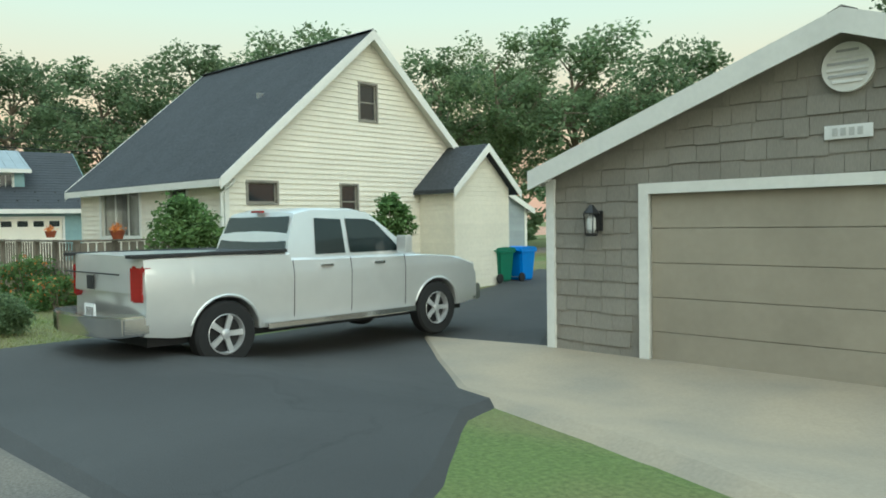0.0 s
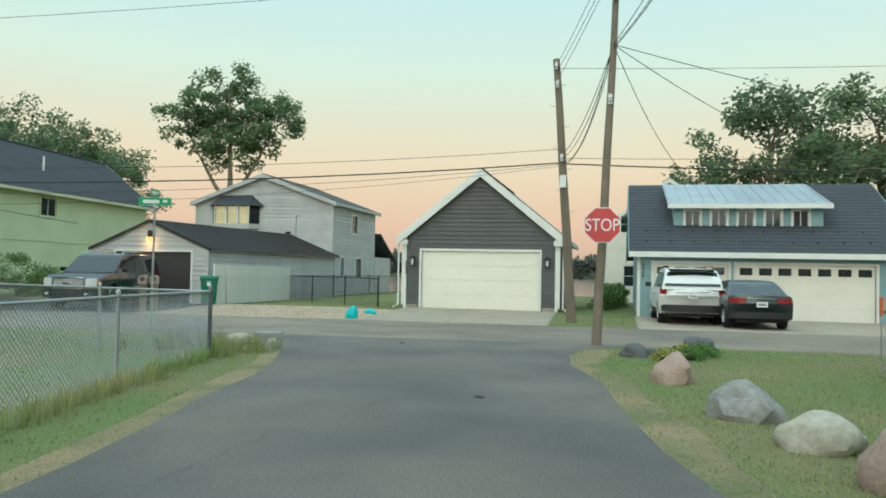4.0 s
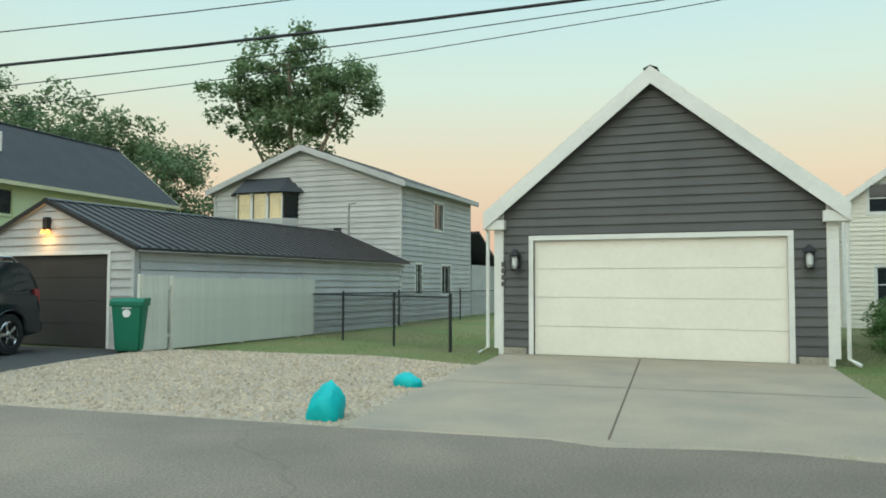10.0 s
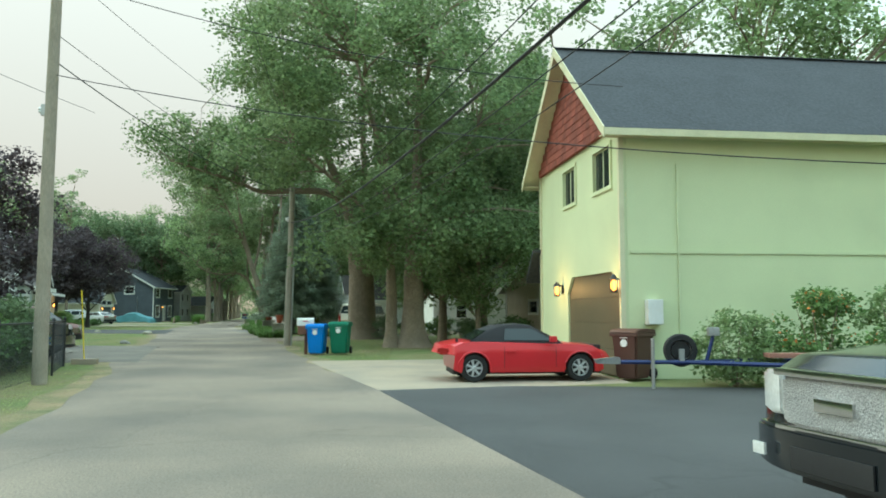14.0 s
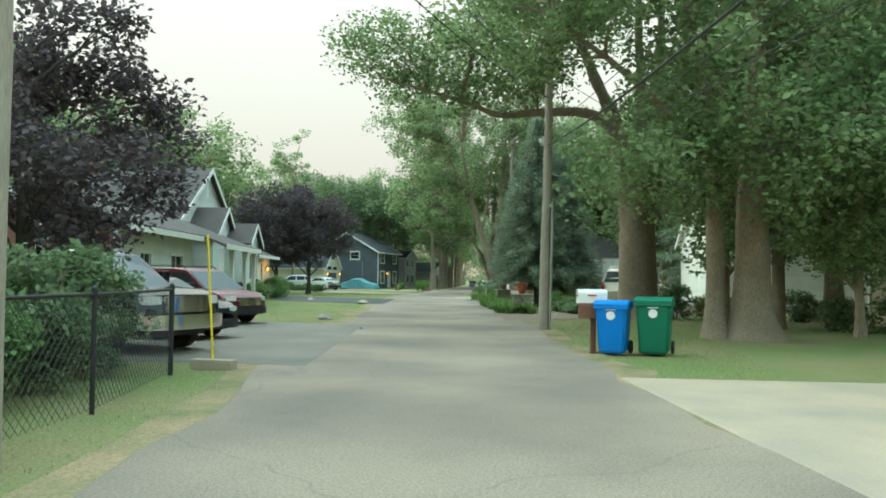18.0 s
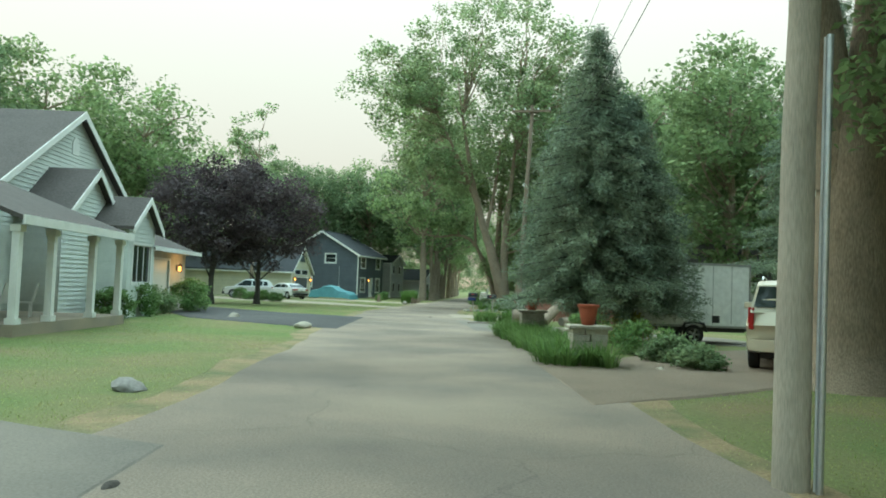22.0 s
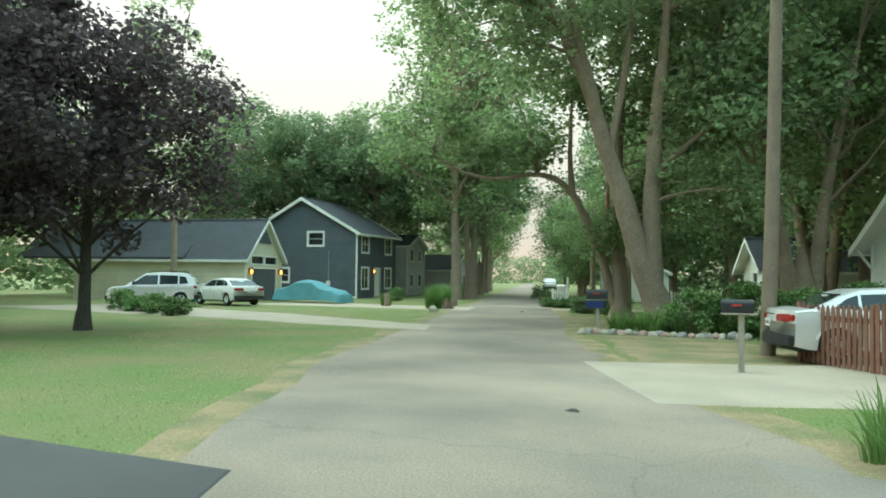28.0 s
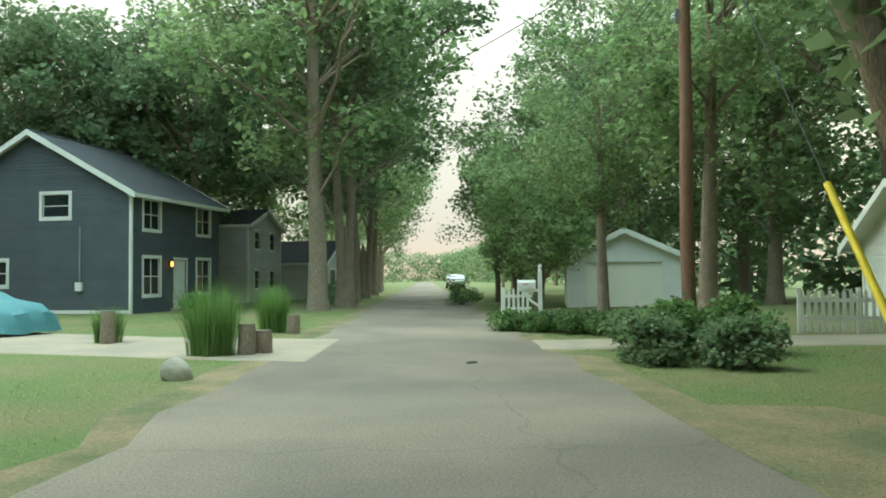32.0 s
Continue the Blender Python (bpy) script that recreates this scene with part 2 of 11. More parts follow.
PEBBLE = surf("pebbles", (0.45, 0.365, 0.265), 0.9, grain=30, island=0.3, bump=0.2)
GRASS = surf("lawn", (0.122, 0.165, 0.048), 0.95, grain=26, stain=0.33, vary=0.35, stainy=0.4, bump=1.0, bump_scale=60, second=(0.21, 0.17, 0.085))
BLADE = leaf("grass_blades", (0.24, 0.30, 0.10), (0.34, 0.31, 0.14), 0.45, 0.3)
DRYGRASS = surf("dry_verge", (0.27, 0.205, 0.115), 0.95, grain=30, stain=1.0, vary=0.3, stainy=0.5, bump=1.0, bump_scale=60, second=(0.13, 0.14, 0.06))
SOIL = surf("bare_soil", (0.14, 0.105, 0.075), 0.95, grain=25, stain=1.0, vary=0.3, bump=0.9, bump_scale=40)
WATER = surf("lake_water", (0.10, 0.12, 0.13), 0.12, grain=3, stain=0.2, vary=0.05, bump=0.15, bump_scale=4)
WHITE = surf("white_trim", (0.72, 0.71, 0.66), 0.55, grain=15, stain=2, vary=0.04, stainy=0.1, bump=0.04)
WHITEDOOR = surf("white_garage_door", (0.80, 0.755, 0.65), 0.5, grain=12, stain=1, vary=0.03, stainy=0.06, bump=0.03)
CREAM = surf("cream_siding", (0.76, 0.71, 0.60), 0.6, grain=10, stain=0.8, vary=0.05, stainy=0.1, bump=0.05, obj=0.03)
CHARCOAL = surf("charcoal_siding", (0.10, 0.098, 0.096), 0.65, grain=30, stain=1.5, vary=0.1, bump=0.1, obj=0.1, stretch=(1, 1, 6))
SLATE = surf("slate_blue_siding", (0.085, 0.098, 0.112), 0.65, grain=20, stain=1, vary=0.08, bump=0.08, obj=0.06)
GREYBOARD = surf("pale_grey_siding", (0.50, 0.49, 0.47), 0.7, grain=18, stain=1, vary=0.06, bump=0.08, obj=0.06)
GREENWALL = surf("pale_green_plaster", (0.60, 0.65, 0.40), 0.85, grain=40, stain=0.5, vary=0.05, stainy=0.12, bump=0.15)
BLUEWALL = surf("blue_green_boards", (0.25, 0.38, 0.39), 0.65, grain=14, stain=0.8, vary=0.07, bump=0.08, obj=0.05)
SHAKE = surf("taupe_shingles", (0.255, 0.235, 0.20), 0.8, grain=16, stain=1.2, vary=0.12, bump=0.25, obj=0.045, stretch=(6, 6, 1))
REDSHAKE = surf("red_cedar_shingles", (0.22, 0.06, 0.04), 0.8, grain=16, stain=1.2, vary=0.2, bump=0.25, obj=0.25, stretch=(6, 6, 1))
BEIGEDOOR = surf("beige_garage_door", (0.34, 0.30, 0.235), 0.55, grain=12, stain=1, vary=0.04, bump=0.05)
BROWNDOOR = surf("brown_garage_door", (0.13, 0.105, 0.06), 0.5, grain=12, stain=1, vary=0.06, bump=0.05)
cracked(DRIVE, 0.25, 0.8)
DARKDOOR = surf("dark_brown_door", (0.05, 0.045, 0.042), 0.55, grain=12, stain=1, vary=0.06, bump=0.05)
SHINGLE = surf("dark_roof_shingles", (0.05, 0.054, 0.06), 0.9, grain=14, stain=1.2, vary=0.3, bump=0.6, bump_scale=12)
BROWNROOF = surf("brown_roof_shingles", (0.075, 0.066, 0.06), 0.9, grain=14, stain=1.0, vary=0.3, bump=0.6, bump_scale=12)
METALROOF = surf("dark_metal_roof", (0.06, 0.056, 0.055), 0.4, metal=0.5, grain=6, stain=0.8, vary=0.08, bump=0.05)
SILVERROOF = surf("silver_metal_roof", (0.45, 0.47, 0.48), 0.35, metal=0.7, grain=6, stain=0.8, vary=0.08, bump=0.05)
WOODPOLE = surf("weathered_pole", (0.19, 0.15, 0.11), 0.9, grain=18, stain=2, vary=0.3, bump=0.6, stretch=(6, 6, 0.5))
PALEPOLE = surf("silvered_pole", (0.33, 0.29, 0.23), 0.9, grain=18, stain=2, vary=0.25, bump=0.6, stretch=(6, 6, 0.5))
REDPOLE = surf("reddish_pole", (0.225, 0.125, 0.08), 0.9, grain=18, stain=2, vary=0.25, bump=0.6, stretch=(6, 6, 0.5))
DECKWOOD = surf("weathered_deck_wood", (0.20, 0.17, 0.135), 0.85, grain=20, stain=2, vary=0.2, bump=0.4, obj=0.12, stretch=(1, 1, 5))
REDWOOD = surf("red_stained_wood", (0.17, 0.08, 0.052), 0.75, grain=20, stain=2, vary=0.2, bump=0.3, obj=0.12, stretch=(5, 5, 1))
BARK = surf("tree_bark", (0.255, 0.203, 0.148), 0.95, grain=12, stain=2, vary=0.4, bump=1.0, stretch=(4, 4, 0.8), second=(0.14, 0.105, 0.07))
DARKBARK = surf("dark_bark", (0.065, 0.058, 0.05), 0.95, grain=12, stain=2, vary=0.4, bump=1.0, stretch=(4, 4, 0.8))
LEAF = leaf("maple_leaves", (0.19, 0.27, 0.115), (0.265, 0.335, 0.16), 0.6)
LEAFLIGHT = leaf("willow_leaves", (0.21, 0.29, 0.145), (0.285, 0.345, 0.18), 0.6)
LEAFDARK = leaf("oak_leaves", (0.15, 0.215, 0.105), (0.21, 0.27, 0.14), 0.5)
PURPLE = leaf("purple_leaves", (0.078, 0.064, 0.07), (0.11, 0.085, 0.088), 0.35)
NEEDLE = leaf("spruce_needles", (0.15, 0.20, 0.14), (0.225, 0.27, 0.18), 0.35)
HEDGE = leaf("shrub_leaves", (0.125, 0.215, 0.07), (0.18, 0.265, 0.09), 0.4)
LILY = leaf("lily_leaves", (0.125, 0.22, 0.055), (0.17, 0.26, 0.08), 0.45)
FLOWER = surf("orange_petals", (0.65, 0.22, 0.05), 0.6, bump=0, island=0.3)
YELLOW = surf("yellow_foliage", (0.27, 0.27, 0.06), 0.8, bump=0, island=0.3)
ROCK = surf("grey_rock", (0.25, 0.235, 0.215), 0.85, grain=14, stain=3, vary=0.25, bump=0.6)
DARKROCK = surf("dark_fieldstone", (0.10, 0.10, 0.098), 0.85, grain=14, stain=3, vary=0.25, bump=0.6)
PINKROCK = surf("pinkish_granite", (0.34, 0.24, 0.19), 0.85, grain=20, stain=3, vary=0.2, bump=0.5)
TEALROCK = surf("teal_painted_rock", (0.03, 0.42, 0.42), 0.6, grain=14, stain=3, vary=0.08, bump=0.2)
LIMESTONE = surf("pale_stone", (0.36, 0.33, 0.26), 0.9, grain=14, stain=3, vary=0.2, bump=0.5, obj=0.12)
STEEL = surf("galvanised_steel", (0.42, 0.43, 0.43), 0.45, metal=0.8, grain=20, vary=0.1, bump=0.05)
BLACKMETAL = surf("black_metal", (0.02, 0.02, 0.021), 0.5, grain=20, vary=0.1, bump=0.05)
BLACKPLASTIC = surf("black_plastic", (0.022, 0.022, 0.023), 0.6, grain=20, vary=0.1, bump=0.05)
RUBBER = surf("tyre_rubber", (0.018, 0.018, 0.018), 0.85, grain=30, vary=0.1, bump=0.2)
CHROME = surf("chrome", (0.72, 0.72, 0.72), 0.12, metal=1.0, grain=6, vary=0.03, bump=0)
MESHGRILLE = surf("mesh_grille", (0.42, 0.42, 0.41), 0.45, metal=0.6, grain=120, stain=3, vary=0.5, bump=1.0, bump_scale=70)
ALLOY = surf("alloy_wheel", (0.60, 0.60, 0.60), 0.3, metal=0.4, grain=6, vary=0.05, bump=0)
GLASS = surf("window_glass", (0.05, 0.06, 0.065), 0.06, grain=2, vary=0.05, bump=0.02, spec=0.6, transmission=0.55)
CLEARPANE = surf("clear_pane", (0.85, 0.86, 0.84), 0.03, grain=2, vary=0.02, bump=0, transmission=0.95)
CARGLASS = surf("tinted_car_glass", (0.018, 0.026, 0.026), 0.04, grain=2, vary=0.05, bump=0, spec=0.5)
CURTAIN = surf("pale_curtain", (0.55, 0.52, 0.45), 0.9, grain=8, vary=0.1, bump=0.1, stretch=(8, 8, 0.3))
WIRE = surf("black_cable", (0.02, 0.02, 0.02), 0.6, bump=0)
STOPRED = surf("red_sign_sheeting", (0.50, 0.035, 0.04), 0.4, grain=10, vary=0.04, bump=0)
SIGNGREEN = surf("green_sign_sheeting", (0.015, 0.30, 0.12), 0.4, grain=10, vary=0.04, bump=0)
SIGNWHITE = surf("white_sheeting", (0.75, 0.75, 0.73), 0.45, grain=10, vary=0.04, bump=0)
BINGREEN = surf("green_bin_plastic", (0.012, 0.15, 0.085), 0.5, grain=20, vary=0.06, bump=0.05)
BINBLUE = surf("blue_bin_plastic", (0.01, 0.19, 0.62), 0.45, grain=20, vary=0.06, bump=0.05)
BINBROWN = surf("brown_bin_plastic", (0.085, 0.04, 0.03), 0.5, grain=20, vary=0.06, bump=0.05)
TAUPE = surf("taupe_plastic", (0.30, 0.235, 0.185), 0.6, grain=20, vary=0.06, bump=0.05)
REDFLAG = surf("red_flag_plastic", (0.60, 0.03, 0.025), 0.5, bump=0)
ORANGE = surf("orange_plastic", (0.75, 0.16, 0.03), 0.5, bump=0)
YELLOWPLASTIC = surf("yellow_guard", (0.75, 0.55, 0.03), 0.5, bump=0.02)
TERRACOTTA = surf("terracotta", (0.30, 0.075, 0.035), 0.7, grain=20, vary=0.1, bump=0.1)
TARP = surf("blue_green_tarp", (0.09, 0.23, 0.25), 0.7, grain=6, stain=1.5, vary=0.1, bump=0.4, bump_scale=5)
BRICK = surf("red_brick", (0.27, 0.13, 0.095), 0.85, grain=25, vary=0.15, bump=0.3, obj=0.2)
PAPER = surf("lined_numbers", (0.10, 0.09, 0.08), 0.6, bump=0)
LAMPGLOW = lit("porch_lamp_glow", (1.0, 0.36, 0.07), 2.6)
# emission that stands in for the sunset mirrored in one dormer pane
SUNSETGLINT = lit("sunset_glint", (1.0, 0.50, 0.18), 0.6)
TAIL = surf("red_lamp_lens", (0.27, 0.016, 0.016), 0.2, bump=0, coat=0.5)
CLEAR = surf("clear_lamp_lens", (0.66, 0.67, 0.65), 0.15, bump=0, coat=0.6)
AMBER = surf("amber_lens", (0.75, 0.25, 0.04), 0.2, bump=0, coat=0.5)


def paint(name, color, metal=0.35, rough=0.32):
    return surf(name, color, rough, metal=metal, grain=4, stain=0.7, vary=0.03, stainy=0.08, bump=0, coat=0.4)


SILVERPAINT = paint("silver_car_paint", (0.66, 0.66, 0.64), 0.45, 0.28)
WHITEPAINT = paint("white_car_paint", (0.72, 0.72, 0.70), 0.0)
BLACKPAINT = paint("black_car_paint", (0.012, 0.015, 0.018), 0.1, 0.16)
GOLDPAINT = paint("pale_gold_car_paint", (0.62, 0.56, 0.43), 0.25, 0.3)
REDPAINT = paint("red_car_paint", (0.55, 0.02, 0.03), 0.1)
MAROONPAINT = paint("maroon_car_paint", (0.10, 0.012, 0.016), 0.3)
GREYPAINT = paint("dark_grey_car_paint", (0.05, 0.065, 0.07), 0.4)

# mesh helpers
def mesh_of(bm, name, material, smooth=None):
    me = bpy.data.meshes.new(name)
    if smooth is not None:
        bm.normal_update()
        for f in bm.faces:
            f.smooth = True
        for e in bm.edges:
            if len(e.link_faces) != 2 or e.calc_face_angle(0) > radians(smooth):
                e.smooth = False
    bm.to_mesh(me)
    bm.free()
    me.materials.append(material)
    return me


def part(name, bm, material, parent, label="", smooth=None, at=None):
    ob = new(name, mesh_of(bm, name, material, smooth))
    ob.parent = parent
    if at is not None:
        ob.matrix_basis = at
    if label:
        ob["label"] = label
    return ob


def thing(name, m, label, category, group="", kind=""):
    ob = new(name)
    ob.empty_display_size = 0.2
    ob.matrix_basis = m
    return tagged(ob, label, category, group, kind)


def solo(name, bm, material, label, category, group="", kind="", smooth=None, m=None):
    ob = new(name, mesh_of(bm, name, material, smooth))
    if m is not None:
        ob.matrix_basis = m
    return tagged(ob, label, category, group, kind)


def B():
    return bmesh.new()


def box(bm, x0, x1, y0, y1, z0, z1, bevel=0.0):
    v = [bm.verts.new(p) for p in ((x0, y0, z0), (x1, y0, z0), (x1, y1, z0), (x0, y1, z0), (x0, y0, z1), (x1, y0, z1), (x1, y1, z1), (x0, y1, z1))]
    fs = [bm.faces.new([v[i] for i in q]) for q in ((0, 3, 2, 1), (4, 5, 6, 7), (0, 1, 5, 4), (1, 2, 6, 5), (2, 3, 7, 6), (3, 0, 4, 7))]
    if bevel:
        es = list({e for f in fs for e in f.edges})
        bmesh.ops.bevel(bm, geom=es, offset=bevel, segments=2, affect='EDGES', profile=0.7)
    return bm


def hull(bm, ring, off):
    """A solid from a closed flat ring of points pushed along off."""
    off = Vector(off)
    a = [bm.verts.new(p) for p in ring]
    b = [bm.verts.new(Vector(p) + off) for p in ring]
    n = len(ring)
    bm.faces.new(a[::-1])
    bm.faces.new(b)
    for i in range(n):
        bm.faces.new((a[i], a[(i + 1) % n], b[(i + 1) % n], b[i]))
    return bm


def tube(bm, pts, radii, n=8, caps=True):
    """A tapered tube along points."""
    pts = [Vector(p) for p in pts]
    rings = []
    for i, p in enumerate(pts):
        d = (pts[min(i + 1, len(pts) - 1)] - pts[max(i - 1, 0)]).normalized()
        s = d.cross(Vector((0, 0, 1)) if abs(d.z) < 0.95 else Vector((1, 0, 0))).normalized()
        u = s.cross(d)
        r = radii[i] if hasattr(radii, "__len__") else radii
        rings.append([bm.verts.new(p + r * (math.cos(2 * math.pi * k / n) * s + math.sin(2 * math.pi * k / n) * u)) for k in range(n)])
    for a, b in zip(rings, rings[1:]):
        for k in range(n):
            bm.faces.new((a[k], b[k], b[(k + 1) % n], a[(k + 1) % n]))
    if caps:
        bm.faces.new(rings[0])
        bm.faces.new(rings[-1][::-1])
    return bm


def lathe(bm, profile, n=20, centre=(0, 0, 0), axis='z', caps=True):
    """A solid of revolution from (radius, height) pairs."""
    c = Vector(centre)
    rings = []
    for r, h in profile:
        ring = []
        for k in range(n):
            a = 2 * math.pi * k / n
            x, y = r * math.cos(a), r * math.sin(a)
            ring.append(bm.verts.new(c + (Vector((x, y, h)) if axis == 'z' else Vector((x, h, y)) if axis == 'y' else Vector((h, x, y)))))
        rings.append(ring)
    for a, b in zip(rings, rings[1:]):
        for k in range(n):
            bm.faces.new((a[k], a[(k + 1) % n], b[(k + 1) % n], b[k]))
    if caps:
        bm.faces.new(rings[0][::-1])
        bm.faces.new(rings[-1])
    bmesh.ops.recalc_face_normals(bm, faces=bm.faces)
    return bm


def panel_boxes(bm, rects, y0, y1):
    for x0, x1, z0, z1 in rects:
        box(bm, x0, x1, y0, y1, z0, z1)
    return bm


def quads(name, verts, faces, material):
    me = bpy.data.meshes.new(name)
    me.from_pydata(verts, [], faces)
    me.materials.append(material)
    return me


def rock(name, x, y, r, h, material, label, seed, stretch=1.3, turn=0, group=""):
    rnd = random.Random(seed)
    bm = B()
    bmesh.ops.create_icosphere(bm, subdivisions=3, radius=1)
    o = Vector((rnd.random() * 50, rnd.random() * 50, 0))
    for v in bm.verts:
        k = 1 + 0.35 * noise.noise(v.co * 1.1 + o) + 0.12 * noise.noise(v.co * 3 + o)
        v.co = Vector((v.co.x * r * stretch * k, v.co.y * r * k, max(-0.25, v.co.z * k) * h * 0.8 + h * 0.18))
    return solo(name, bm, material, label, "rock", group, smooth=40, m=pose(x, y, 0, 0, 0, turn))


# ---- walls and houses ----
def wall_cells(length, eave, peak, pk, openings):
    """Upright strips (u0, u1, bottom, top at u0, top at u1) that leave the openings out."""
    def top(u):
        if peak <= eave:
            return eave
        return eave + (peak - eave) * (u / pk if u <= pk else (length - u) / (length - pk))
    cuts = sorted({0, length, *([pk] if peak > eave else []), *(v for o in openings for v in o[:2])})
    cells = []
    for a, b in zip(cuts, cuts[1:]):
        if b - a < 1e-4:
            continue
        z = 0.0
        for o in sorted((o for o in openings if o[0] <= a + 1e-4 and o[1] >= b - 1e-4), key=lambda o: o[2]):
            if o[2] > z:
                cells.append((a, b, z, o[2], o[2]))
            z = o[3]
        cells.append((a, b, z, top(a), top(b)))
    return cells


def wall(parent, name, p0, turn, length, eave, peak, openings, material, board=0.0, pk=None, z0=0.0, thick=0.14, skin=None, upright=False, label=""):
    """A wall that starts at p0 and runs along turn (degrees); its outer side is on the right. With board, lap boards course by course."""
    pk = pk or length / 2
    m = pose(p0[0], p0[1], z0, 0, 0, turn)
    bm = B()
    for a, b, lo, ta, tb in wall_cells(length, eave, peak, pk, openings):
        hull(bm, [(a, 0, lo), (b, 0, lo), (b, 0, tb), (a, 0, ta)], (0, thick, 0))
    bmesh.ops.remove_doubles(bm, verts=bm.verts, dist=0.0005)
    bmesh.ops.recalc_face_normals(bm, faces=bm.faces)
    w = part(name, bm, material, parent, label, at=m)
    if board and not upright:
        z = 0.0
        while z < max(eave, peak) - 0.03:
            za, zb = z, min(z + board, max(eave, peak) - 0.01)
            def ends(h):
                if h <= eave or peak <= eave:
                    return 0.0, length
                k = (h - eave) / (peak - eave)
                return k * pk, length - k * (length - pk)
            (la, ra), (lb, rb) = ends(za), ends(zb)
            holes = sorted((o[0], o[1]) for o in openings if o[2] < zb - 0.02 and o[3] > za + 0.02)
            spans, u = [], 0.0
            for h0, h1 in holes:
                if h0 > u:
                    spans.append((u, h0))
                u = max(u, h1)
            spans.append((u, length))
            for s0, s1 in spans:
                a0, a1, b0, b1 = max(s0, la), min(s1, ra), max(s0, lb), min(s1, rb)
                if a1 - a0 < 0.02:
                    continue
                b0, b1 = min(b0, b1), max(b0, b1)
                bm = B()
                v = [bm.verts.new(p) for p in ((a0, -0.02 - 0.1 * board, za), (a1, -0.02 - 0.1 * board, za), (b1, -0.006, zb), (b0, -0.006, zb), (a0, 0.001, za), (a1, 0.001, za), (b1, 0.001, zb), (b0, 0.001, zb))]
                for q in ((0, 1, 2, 3), (0, 4, 5, 1), (1, 5, 6, 2), (2, 6, 7, 3), (3, 7, 4, 0)):
                    bm.faces.new([v[i] for i in q])
                bmesh.ops.recalc_face_normals(bm, faces=bm.faces)
                part("siding_board", bm, skin or material, w)
            z += board
    if board and upright:
        u = 0.0
        while u < length:
            cuts = [c for c in wall_cells(length, eave, peak, pk, openings) if c[0] <= u + board * 0.5 <= c[1]]
            for a, b, lo, ta, tb in cuts:
                k = (u - a) / (b - a)
                t = ta + (tb - ta) * min(1, max(0, k))
                if t - lo > 0.05:
                    part("batten", box(B(), u - 0.02, u + 0.025, -0.016, 0.001, lo, t - 0.03), skin or material, w)
            u += board
    return w


def shingled(parent, p0, turn, length, eave, peak, openings, material, course, each, pk=None, z0=0.0, rnd=None):
    """Separate shingles, course by course, over a wall."""
    rnd = rnd or random.Random(3)
    pk = pk or length / 2
    m = pose(p0[0], p0[1], 0, 0, 0, turn)
    z = z0
    while z < max(eave, peak) - 0.04:
        zb = min(z + course, max(eave, peak) - 0.01)
        k = 0 if zb <= eave or peak <= eave else (zb - eave) / (peak - eave)
        l, r = k * pk, length - k * (length - pk)
        u = l - rnd.random() * each * 0.6
        while u < r:
            wd = each * rnd.uniform(0.75, 1.25)
            a, b = max(u, l), min(u + wd, r)
            mid = (a + b) / 2
            if b - a > 0.04 and not any(o[0] - 0.02 < mid < o[1] + 0.02 and o[2] < zb - 0.03 and o[3] > z + 0.03 for o in openings):
                for o in openings:
                    if o[2] < zb - 0.03 and o[3] > z + 0.03:
                        if a < o[0] < b:
                            b = o[0]
                        if a < o[1] < b:
                            a = o[1]
                d, dz = rnd.uniform(0.014, 0.026), rnd.uniform(-0.012, 0.012)
                bm = B()
                v = [bm.verts.new(p) for p in ((a + 0.003, -d, z + dz), (b - 0.003, -d, z + dz + rnd.uniform(-0.006, 0.006)), (b - 0.003, -0.005, zb), (a + 0.003, -0.005, zb),
                                               (a + 0.003, 0.001, z + dz), (b - 0.003, 0.001, z + dz), (b - 0.003, 0.001, zb), (a + 0.003, 0.001, zb))]
                for q in ((0, 1, 2, 3), (0, 4, 5, 1), (1, 5, 6, 2), (3, 7, 4, 0)):
                    bm.faces.new([v[i] for i in q])
                part("shingle", bm, material, parent, at=m)
            u += wd
        z += course


